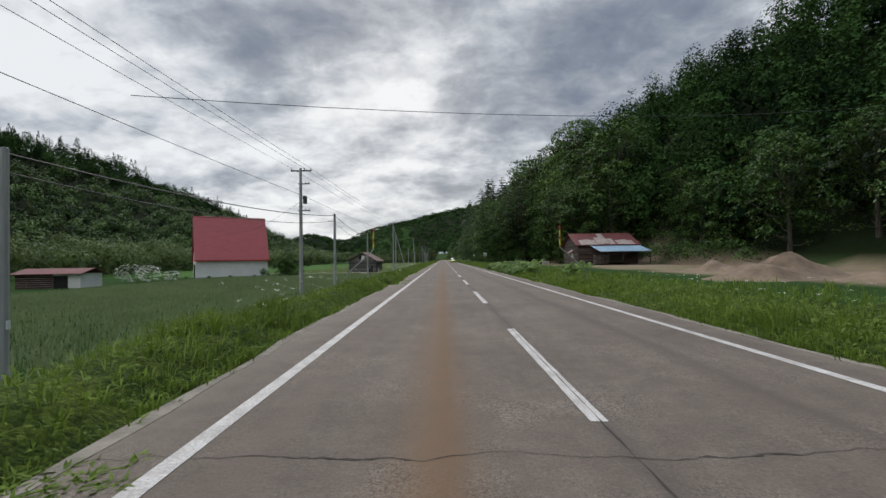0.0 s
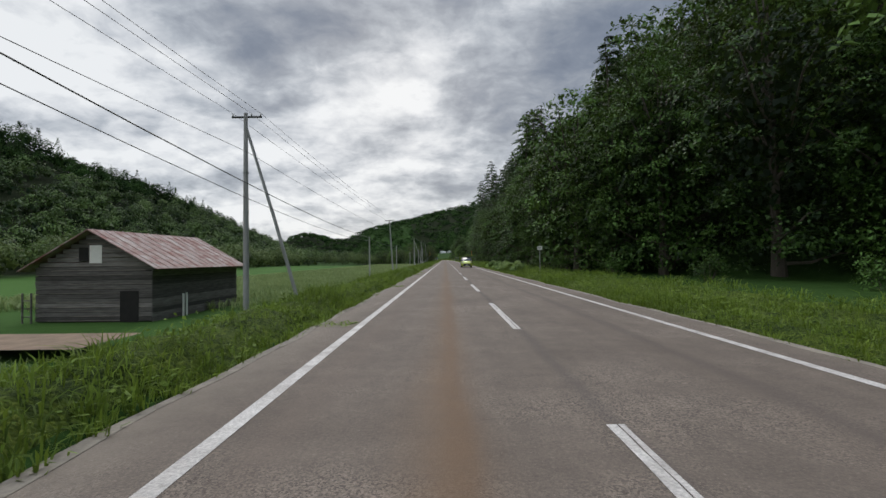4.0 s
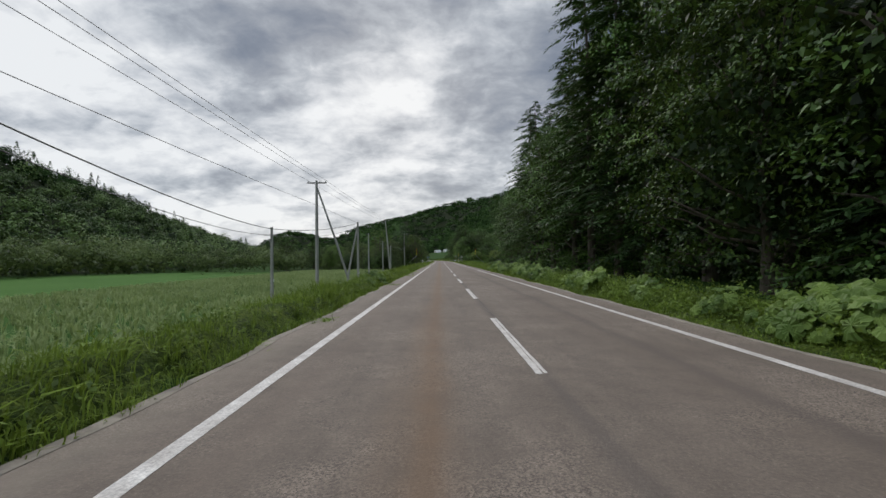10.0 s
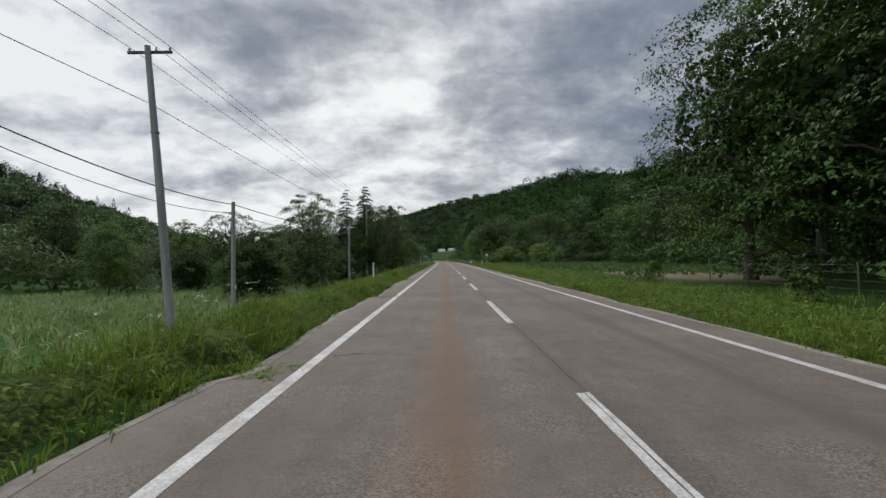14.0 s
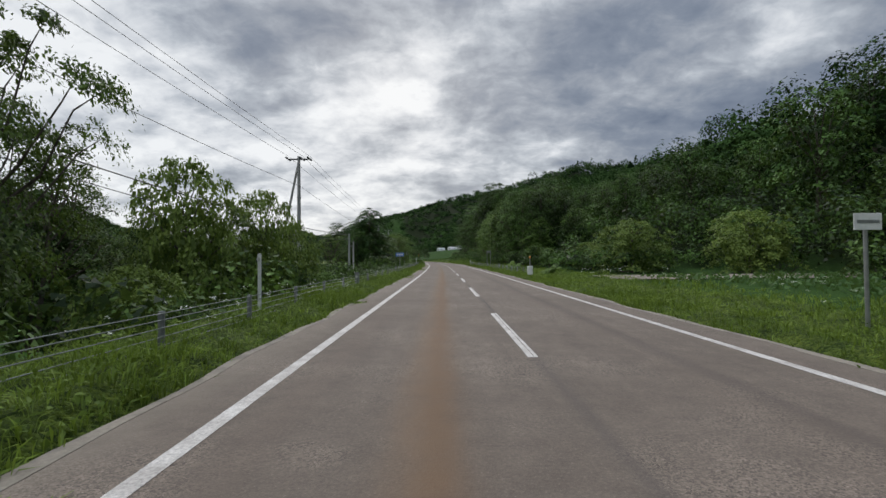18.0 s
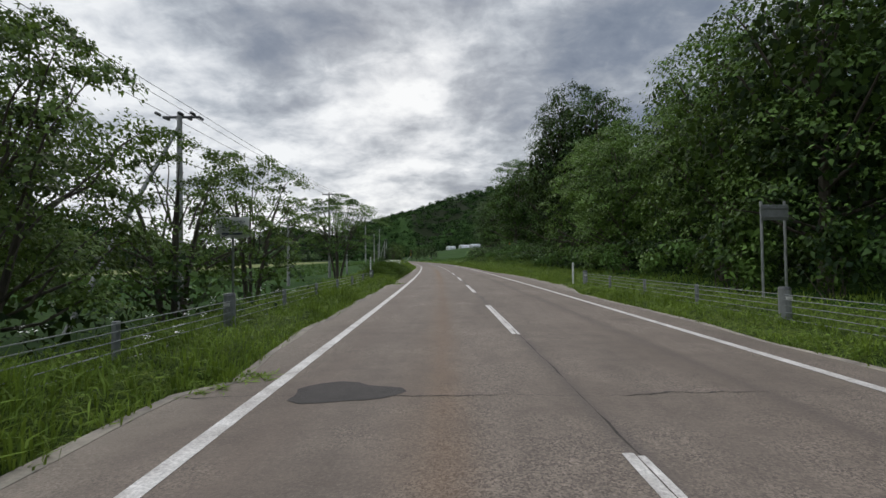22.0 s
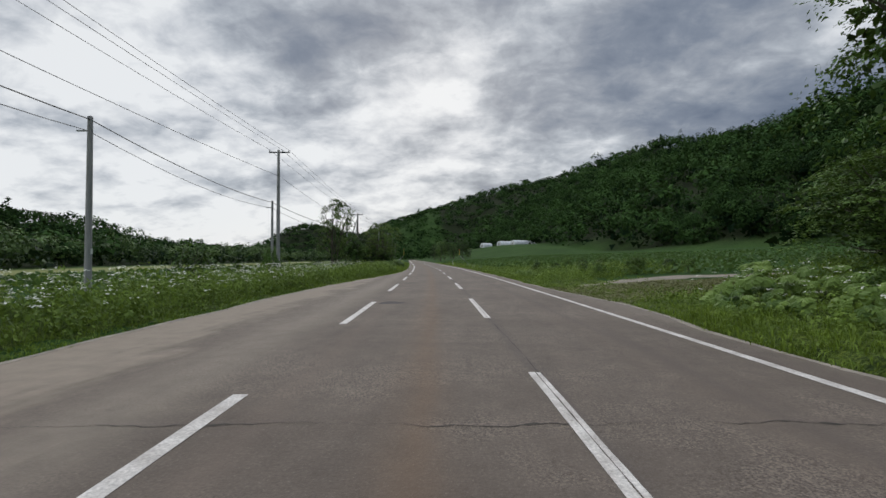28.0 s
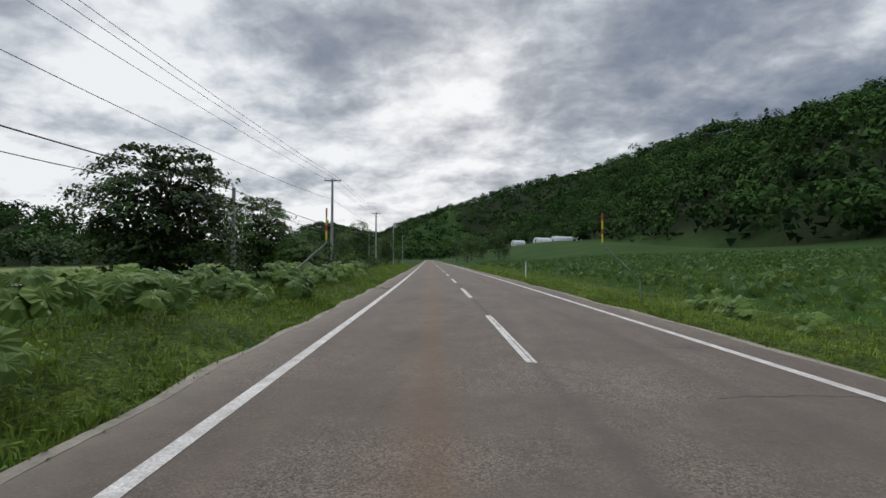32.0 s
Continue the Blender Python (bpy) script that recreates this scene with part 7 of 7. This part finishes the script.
def sward_mat():
    """The close mass of small leaves and blades low in the verge."""
    m = bpy.data.materials.new("leafy_sward")
    m.use_nodes = True
    t = m.node_tree
    b = t.nodes["Principled BSDF"]
    geo = t.nodes.new("ShaderNodeNewGeometry").outputs["Position"]
    mp = t.nodes.new("ShaderNodeMapping")
    mp.inputs["Scale"].default_value = (1, 1, 0.45)
    t.links.new(geo, mp.inputs[0])
    cell = nd(t, "ShaderNodeTexVoronoi", Scale=24.0)
    patch = nd(t, "ShaderNodeTexNoise", Scale=1.4, Detail=5.0, Roughness=0.65)
    fine = nd(t, "ShaderNodeTexNoise", Scale=60.0, Detail=3.0, Roughness=0.7)
    for n in (cell, fine):
        t.links.new(mp.outputs[0], n.inputs["Vector"])
    t.links.new(geo, patch.inputs["Vector"])
    sp = t.nodes.new("ShaderNodeSeparateColor")
    t.links.new(cell.outputs["Color"], sp.inputs[0])
    f = math_nd(t, "ADD", math_nd(t, "MULTIPLY", sp.outputs[0], 0.5), math_nd(t, "MULTIPLY", math_nd(t, "SUBTRACT", patch.outputs[0], 0.5), 1.3))
    f = math_nd(t, "ADD", f, math_nd(t, "MULTIPLY", math_nd(t, "SUBTRACT", fine.outputs[0], 0.5), 0.6))
    col = ramp(t, math_nd(t, "ADD", f, 0.2), [(0.1, (0.020, 0.042, 0.006)), (0.5, (0.075, 0.115, 0.016)), (0.95, (0.190, 0.245, 0.036))])
    t.links.new(col, b.inputs["Base Color"])
    b.inputs["Roughness"].default_value = 0.8
    b.inputs["Specular IOR Level"].default_value = 0.12
    bp = nd(t, "ShaderNodeBump", Strength=1.0)
    bp.inputs["Distance"].default_value = 0.05
    t.links.new(math_nd(t, "ADD", math_nd(t, "MULTIPLY", cell.outputs["Distance"], -1.0), fine.outputs[0]), bp.inputs["Height"])
    t.links.new(bp.outputs[0], b.inputs["Normal"])
    return m


M_SWARD = sward_mat()


def lumps(s, d, step, seed):
    """Smooth random hummocks about step metres across, 0 to 1."""
    r = np.random.default_rng(seed).random(4096)
    u, v = s / step, d / step
    i, j = np.floor(u).astype(int), np.floor(v).astype(int)
    fu, fv = smooth(u - i, 0, 1), smooth(v - j, 0, 1)
    g = lambda a, b: r[(a * 131 + b * 71) % 4096]
    return (g(i, j) * (1 - fu) + g(i + 1, j) * fu) * (1 - fv) + (g(i, j + 1) * (1 - fu) + g(i + 1, j + 1) * fu) * fv


def sward_h(s, d, off, hs_, hh_):
    """How high the leafy mass stands at off metres from the road's edge."""
    h = np.interp(s, hs_, hh_) * (0.15 + 0.85 * smooth(off, 0.0, 0.55)) * (1 - smooth(off, 3.6, 4.5))
    return h * (0.2 + 0.8 * lumps(s, d + 50, 0.8, 1) + 0.5 * lumps(s, d + 50, 0.3, 2) + 0.2 * lumps(s, d + 50, 0.17, 3)) * 0.55 - 0.03


def sward(side, edge, hs_, hh_):
    """A humpy leafy mass that fills the verge under the single blades and leaves."""
    ss = np.arange(-4, 645, 0.17)
    off = np.concatenate([np.arange(0, 1.6, 0.13), np.arange(1.6, 4.6, 0.22)])
    s2, o2 = np.meshgrid(ss, off, indexing="ij")
    d2 = edge(s2) + side * o2
    h = sward_h(s2, d2, o2, hs_, hh_)
    x, y = plan(s2, d2)
    i = np.arange(s2.size).reshape(s2.shape)
    f = np.stack([i[:-1, :-1], i[:-1, 1:], i[1:, 1:], i[1:, :-1]], -1).reshape(-1, 4)
    v = np.stack([x, y, ground_z(s2, d2) + h], -1).reshape(-1, 3)
    me = bpy.data.meshes.new("sward")
    me.vertices.add(len(v))
    me.vertices.foreach_set("co", v.astype(np.float32).ravel())
    me.loops.add(f.size)
    me.loops.foreach_set("vertex_index", f.astype(np.int32).ravel())
    me.polygons.add(len(f))
    me.polygons.foreach_set("loop_start", np.arange(len(f), dtype=np.int32) * 4)
    me.materials.append(M_SWARD)
    me.update(calc_edges=True)
    return me


for side, name in ((-1, "left"), (1, "right")):
    e = (lambda s: left_edge(s) - 0.15) if side < 0 else (lambda s: right_edge(s) + 0.16)
    hs_, hh_ = (HL_S, HL_H) if side < 0 else (HR_S, HR_H)
    parts_ = []
    s, d = spread_sd(30000, -4, 650, e, side * 1.9, 1.15)
    grow = 0.55 + 0.45 * smooth(np.abs(d - e(s)), 0.0, 0.7)
    parts_.append(("near_blades", blades(s, d, np.interp(s, hs_, hh_) * 1.15 * patchy(s, d) * grow, 0.0095, 0.42, 10, 0.1), M_GRASS))
    s, d = spread_sd(12000, -4, 660, lambda q: e(q) + side * 2.0, side * 4.2)
    tall = np.where((side < 0) & (np.abs(d - e(s)) > back(s)), 0.6, 1.15)
    parts_.append(("far_blades", blades(s, d, np.interp(s, hs_, hh_) * tall * patchy(s, d), 0.014, 0.4, 8, 0.16), M_GRASS))
    s, d = spread_sd(30000, -4, 660, lambda q: e(q) + side * 0.2, side * 4.5)
    c = put_on(s, d) + np.stack([np.zeros_like(s), np.zeros_like(s), rg.uniform(0.05, 0.55, len(s)) * np.interp(s, hs_, hh_) * 1.5], -1)
    parts_.append(("weed_leaves", leaves(rg, c, np.tile([0, -0.2, 1.0], (len(s), 1)), 0.075, aspect=0.5), M_WEED))
    s, d = spread_sd(34000, -4, 645, e, side * 3.4, 1.35)
    parts_.append(("short_blades", blades(s, d, 0.14 + 0.3 * np.interp(s, hs_, hh_) * rg.uniform(0.3, 1, len(s)), 0.009, 0.55, 7, 0.08, sward_h(s, d, np.abs(d - e(s)), hs_, hh_)), M_GRASS))
    s, d = spread_sd(30000, -4, 645, e, side * 3.6, 1.2)
    c = put_on(s, d)
    c[:, 2] += sward_h(s, d, np.abs(d - e(s)), hs_, hh_) + rg.uniform(0.01, 0.1, len(s))
    parts_.append(("low_leaves", leaves(rg, c, rg.normal(0, 0.35, (len(s), 3)) + [0, -0.25, 0.9], 0.065, aspect=0.55), M_WEED))
    verge = stuff("verge_grass", "lush green verge grass and weeds along the road", "grass", *parts_)
    part("sward", sward(side, e, hs_, hh_), None, verge)


def mounds(s, d, h, w, n=50, leaf=0.085):
    """Weeds: mounds of broad leaves rooted at (s, d)."""
    k = len(s)
    u = rg.normal(0, 1, (k, n, 3))
    u /= np.linalg.norm(u, axis=2)[..., None]
    u[..., 2] = np.abs(u[..., 2])
    r = rg.uniform(0.35, 1.0, (k, n, 1))
    c = put_on(s, d)[:, None] + u * r * np.stack([w, w, h], -1)[:, None]
    sz = np.repeat(np.clip(w * 0.22, 0.045, leaf), n)
    return leaves(rg, c.reshape(-1, 3), u.reshape(-1, 3) * [1, 1, 0.4] + [0, 0, 0.45], sz, aspect=0.6)


for side in (-1, 1):
    e = (lambda s: left_edge(s) - 0.3) if side < 0 else (lambda s: right_edge(s) + 0.35)
    hs_, hh_ = (HL_S, HL_H) if side < 0 else (HR_S, HR_H)
    s, d = spread_sd(6600, -4, 640, e, side * 4.0, 1.3)
    keep = wave(s * 5, d * 9, 6.0) > -0.5
    s, d = s[keep], d[keep]
    tall = np.interp(s, hs_, hh_) * rg.uniform(0.6, 1.55, len(s)) * (0.6 + 0.4 * smooth(np.abs(d - e(s)), 0, 0.8))
    tall = np.where((side < 0) & (np.abs(d - e(s)) > back(s)), tall * 0.6, tall)
    if side > 0:
        tall = tall * np.interp(s, (140, 150, 218, 226), (1, 1.7, 1.7, 1))
    stuff("verge_weeds", "leafy green weeds crowding the road's verge", "weeds", ("leaves", mounds(s, d, tall, tall * rg.uniform(0.6, 1.0, len(s)), 48), M_WEED))
# rank flowering weeds round the lay-by and on the bank across from it
for s0, s1, d0, d1, n, h0, h1 in ((499, 550, -7.5, -12.5, 900, 0.55, 1.0), (464, 518, 5.6, 12.0, 1500, 0.5, 1.0), (516, 523.5, 5.4, 12, 330, 0.45, 0.85), (536, 546, 7.5, 14, 360, 0.7, 1.15), (534.6, 562, 5.1, 9.4, 850, 0.55, 1.0), (536.5, 600, 9.6, 16, 1100, 0.35, 0.6), (560, 640, 5.0, 9.5, 600, 0.2, 0.42), (120, 160, 5.0, 9.0, 420, 0.4, 0.9), (40, 66, 5.2, 9.5, 260, 0.4, 0.9), (146, 220, 4.55, 6.4, 1500, 0.55, 1.0), (252, 300, 4.6, 7.5, 500, 0.3, 0.6)):
    s, d = rg.uniform(s0, s1, n), rg.uniform(min(d0, d1), max(d0, d1), n)
    hh_ = rg.uniform(h0, h1, n)
    stuff("verge_weeds", "rank leafy weeds and vines on the bank", "weeds", ("leaves", mounds(s, d, hh_, hh_ * rg.uniform(0.4, 0.8, n), 40), M_WEED))
# a thick flowering hedge of weeds behind the lay-by's mown edge
s, d = spread_sd(620, 512, 556, lambda q: left_edge(q) - 0.75, -2.4)
hh_ = rg.uniform(0.55, 1.25, len(s))
stuff("verge_weeds", "tall leafy flowering weeds behind the lay-by", "weeds", ("leaves", mounds(s, d, hh_, hh_ * rg.uniform(0.35, 0.6, len(s)), 80, 0.13), M_WEED))
# dry mown grass along the field's edge
s, d = spread_sd(2200, 523.5, 530.6, lambda q: right_edge(q) + 0.25, 5.5)
stuff("mown_grass", "dry mown grass lying along the road's edge", "grass", ("blades", blades(s, d, np.full(len(s), 0.16), 0.02, 1.2, 7, 0.14), M_GRASS_DRY))
# tall rank grass before the locust tree
s, d = spread_sd(900, 441, 464, lambda q: left_edge(q) - 0.3, -2.3)
stuff("tall_grass", "tall rank dark green grass beside the road", "grass", ("blades", blades(s, d, (0.5 + 0.32 * smooth(s, 441, 447) * (1 - smooth(s, 452, 464))) * np.clip(patchy(s, d) + 0.1, 0.7, 1.2) * (0.6 + 0.4 * smooth(left_edge(s) - d, 0.2, 1.2)) * 1.1, 0.012, 0.34, 70, 0.13), M_REED))
# grass creeping over the pavement at the joints
js = JOINTS
s = np.repeat(js, 55) + rg.normal(0, 0.22, len(js) * 55)
d = left_edge(s) + rg.uniform(-0.3, 0.62, len(s)) * np.repeat(rg.uniform(0.4, 1.2, len(js)), 55)
b_ = blades(s, d, np.full(len(s), 0.14), 0.014, 0.5, 6, 0.05)
b_[..., 2] = np.where(b_[..., 2] < 0.004, 0.002 + 0 * b_[..., 2], b_[..., 2])
stuff("joint_grass", "low grass creeping over the pavement joints", "grass", ("blades", b_, M_GRASS))
# pale seeding grass at the field's edge
s, d = spread_sd(2600, 108, 330, lambda q: -8.2 + 0 * q, -3.2)
stuff("seeding_grass", "pale seeding grass at the field's edge", "grass", ("blades", blades(s, d, np.full(len(s), 0.62) * patchy(s, d), 0.012, 0.25, 6, 0.2), M_GRASS_DRY))


# crops
def crop(name, label, s0, s1, d0, d1, row, per_m, size, h, m):
    """Plants in rows that run along the road."""
    rows_ = np.arange(d0, d1, row if d1 > d0 else -row)
    n = int((s1 - s0) * per_m)
    s = np.concatenate([rg.uniform(s0, s1, n) for _ in rows_])
    d = np.repeat(rows_, n) + rg.normal(0, abs(row) * 0.12, len(s))
    c = np.repeat(put_on(s, d), 3, 0)
    k = len(c)
    c = c + np.stack([rg.normal(0, size * 0.5, k), rg.normal(0, size * 0.5, k), rg.uniform(0.15, 1.0, k) * h], -1)
    stuff(name, label, "crop", ("leaves", cards(rg, c, rg.normal(0, 0.5, (k, 3)), size, lift=0.5, aspect=0.5), m))


mr_ = np.arange(-9.8, -36, -0.75)
s = np.concatenate([rg.uniform(108, 318, 560) for _ in mr_])
d = np.repeat(mr_, 560) + rg.normal(0, 0.06, len(s))
stuff("maize_field", "rows of young pale green maize in the flat field", "crop", ("blades", blades(s, d, np.full(len(s), 0.66), 0.034, 0.35, 7, 0.07), M_MAIZE))
s, d = spread_sd(22000, -5, 93, lambda q: -9.6 + 0 * q, -30, 0.9)
stuff("cereal_field", "dense grey-green cereal crop in the field", "crop", ("stems", blades(s, d, np.full(len(s), 0.5), 0.03, 0.2, 6, 0.3), M_CEREAL))
crop("bean_field", "rows of low green bean plants beyond the verge", 300, 372, 11.5, 32, 0.8, 2.2, 0.3, 0.3, M_CROP)
crop("beet_field", "rows of green beet in the broad field", 440, 620, -17.5, -46, 1.0, 1.5, 0.5, 0.4, M_CROP)
crop("bean_field", "rows of low green bean plants on the sloping field", 536, 680, 9.5, 44, 1.0, 1.7, 0.42, 0.35, M_CROP)


# wild flowers: flat white heads on thin stems
def flowers(s, d, h, n_head=10, r=0.03):
    k = len(s)
    o = put_on(s, d)
    r = np.repeat(np.where(s > 498, r * 1.45, r), n_head)
    top = o + np.stack([rg.normal(0, 0.06, k), rg.normal(0, 0.06, k), h], -1)
    q = np.repeat(top, n_head, 0) + np.stack([rg.normal(0, 1.1, k * n_head) * r, rg.normal(0, 1.1, k * n_head) * r, rg.normal(0, 0.012, k * n_head)], -1)
    hd_ = cards(rg, q, np.tile([0, 0, 1.0], (len(q), 1)), r * 0.9, lift=1.5, aspect=0.95)
    w = 0.006
    st_ = np.stack([o - [w, 0, 0], o + [w, 0, 0], top], 1)
    return hd_, st_


fs, fd = [], []
for s0, s1, d0, d1, n in ((14, 62, -4.5, -5.3, 190), (8, 24, 5.6, 7.5, 40), (322, 425, -4.7, -6.4, 330), (352, 372, 6, 9, 80), (370, 392, -5.8, -7.6, 70), (498, 552, -7.5, -10.5, 1300), (512, 523, 6.2, 9.5, 130), (262, 320, -4.6, -5.6, 60), (560, 600, -6.5, -10, 60)):
    fs.append(rg.uniform(s0, s1, n))
    fd.append(rg.uniform(min(d0, d1), max(d0, d1), n))
fs, fd = np.concatenate(fs), np.concatenate(fd)
hd_, st_ = flowers(fs, fd, rg.uniform(0.5, 0.9, len(fs)) * np.where((fs > 498) & (fd < 0), 1.15, 1.0))
stuff("wild_flowers", "white umbel wild flowers scattered in the verge grass", "flowers", ("flower_heads", hd_, M_FLOWER), ("stems", st_, M_STALK))


# white-blossomed bushes by the outbuilding
def blossom_bush(seed, s, d, h, w):
    ob = shrub("blossom_bush", seed, h, w, "rounded bush covered in white blossom near the outbuilding", M_LEAF, per=60, size=0.22)
    r = np.random.default_rng(seed)
    u = r.normal(0, 1, (150, 3))
    u /= np.linalg.norm(u, axis=1)[:, None]
    cs = [np.array([a[0] * w * 0.46, a[1] * w * 0.46, h * (0.48 + 0.46 * a[2])]) for a in u * r.uniform(0.8, 1.0, (150, 1))]
    v, _ = pads(r, cs, u[:, :2], [w * 0.045] * 150, 12, 0.12, bow=0.8)
    part("blossom", mesh_quads("blossom", v, M_FLOWER), None, ob)
    return place(ob, s, d)


blossom_bush(31, 76, -50.6, 3.2, 4.6)
blossom_bush(32, 75.4, -47.2, 2.8, 3.8)
blossom_bush(34, 77, -44.6, 1.9, 2.6)
blossom_bush(33, 55, -52.5, 2.2, 3.6)
put(round_tree, 85.5, -29.2, (0.85, 0.85, 0.82), 40)
plant_row([bush_a], [(84, -32.4), (84.5, -26.6)], 0.2, 0.2, 0.8, 1.0)
plant_row([bush_b], [(80.5, -33), (79, -36), (78, -39), (77, -42)], 0.3, 0.3, 0.35, 0.5)


# ---- butterbur: great round leaves on stalks ----
def fuki_leaf(seed):
    """One cupped round leaf with a notch and a wavy rim, on its stalk; two surfaces share the mesh."""
    r = random.Random(seed)
    bm = bmesh.new()
    n = 25
    c = bm.verts.new((0, 0, 0))
    inner, outer = [], []
    for i in range(n):
        a = 0.2 + (2 * math.pi - 0.4) * i / (n - 1)
        w = 1 + 0.09 * math.sin(5 * a + seed) + r.uniform(-0.05, 0.05)
        rib = 0.02 if i % 2 else -0.012
        inner.append(bm.verts.new((math.cos(a) * 0.25 * w, math.sin(a) * 0.25 * w, 0.0 + rib)))
        outer.append(bm.verts.new((math.cos(a) * 0.43 * w, math.sin(a) * 0.43 * w, -0.07 - 0.11 * (math.sin(2 * a + seed) ** 2) + rib * 1.3 + r.uniform(-0.025, 0.025))))
    for i in range(n - 1):
        bm.faces.new((c, inner[i], inner[i + 1]))
        bm.faces.new((inner[i], outer[i], outer[i + 1], inner[i + 1]))
    me = bpy.data.meshes.new("leaf")
    bm.to_mesh(me)
    bm.free()
    me.materials.append(M_FUKI)
    return me


LEAVES = [fuki_leaf(k) for k in range(5)]
STALK = bpy.data.meshes.new("stalk")
_b = tube([(0, 0, -1.0), (0.02, 0.02, -0.5), (0, 0, 0)], [0.018, 0.014, 0.01], 5)
_b.to_mesh(STALK)
_b.free()
STALK.materials.append(M_STALK)
rf_ = random.Random(17)


def butterbur(s, d, n=8, size=1.0):
    ob = thing("butterbur", "clump of butterbur with great round pale green leaves", "plant", "butterbur clumps")
    place(ob, s, d)
    side = 1 if d > 0 else -1
    for i in range(n):
        u = rf_.uniform(0, 1)
        h = (0.22 + 0.75 * u ** 0.7 + rf_.uniform(-0.08, 0.1)) * size
        x = side * (u - 0.45 + rf_.uniform(-0.2, 0.2)) * 0.9 * size
        k = rf_.uniform(0.38, 0.72) * size
        lf = part("leaf", LEAVES[rf_.randrange(5)], None, ob)
        tilt = -side * (1.05 - 0.65 * u + rf_.uniform(-0.5, 0.55))
        lf.matrix_basis = Matrix.Translation((x, rf_.uniform(-0.6, 0.6) * size, h)) @ Matrix.Rotation(side * rf_.uniform(-0.3, 1.1), 4, "Z") @ Matrix.Rotation(tilt, 4, "Y") @ Matrix.Rotation(rf_.uniform(0, 6.28), 4, "Z") @ Matrix.Diagonal((k, k, k, 1))
        if i % 5 == 0:
            stl = part("stalk", STALK, None, lf)
            stl.matrix_basis = Matrix.Rotation(0.3, 4, "X") @ Matrix.Diagonal((1, 1, h / k * 0.9, 1))
    return ob


for s0, s1, d0, d1, n, z in ((41, 65, 4.3, 5.0, 44, 0.8), (41, 64, 4.9, 6.3, 24, 1.05), (34, 41, 6.0, 8.2, 6, 1.0), (122, 146, 4.6, 5.8, 26, 1.0), (194, 246, 4.45, 5.6, 48, 0.88), (238, 252, 5.6, 7.4, 8, 1.0),
                             (121.3, 122.2, -4.6, -5.0, 4, 0.62), (176, 186, -4.8, -5.6, 3, 0.5), (216.6, 221.4, -4.55, -5.2, 8, 0.62), (263, 280, 6.5, 9, 7, 0.8), (375, 382, 5.8, 7, 4, 0.8), (386, 396, 5.9, 7, 5, 0.9), (465, 467, -5.5, -6.5, 2, 0.9),
                             (513, 523, 5.6, 8.5, 14, 0.9), (545, 575, -8.0, -12, 14, 0.85), (556, 574, -5.3, -8.6, 26, 0.85), (573, 602, -5.0, -8.2, 54, 0.98), (566, 573, 5.1, 6.0, 3, 0.6), (583, 588, 5.8, 7.2, 4, 0.85), (539, 546, 5.2, 6.5, 8, 0.75), (536, 552, -7.6, -9.4, 8, 0.7)):
    for k in range(n):
        butterbur(rf_.uniform(s0, s1), rf_.uniform(d0, d1), rf_.randint(9, 11), z * rf_.uniform(0.75, 1.1))
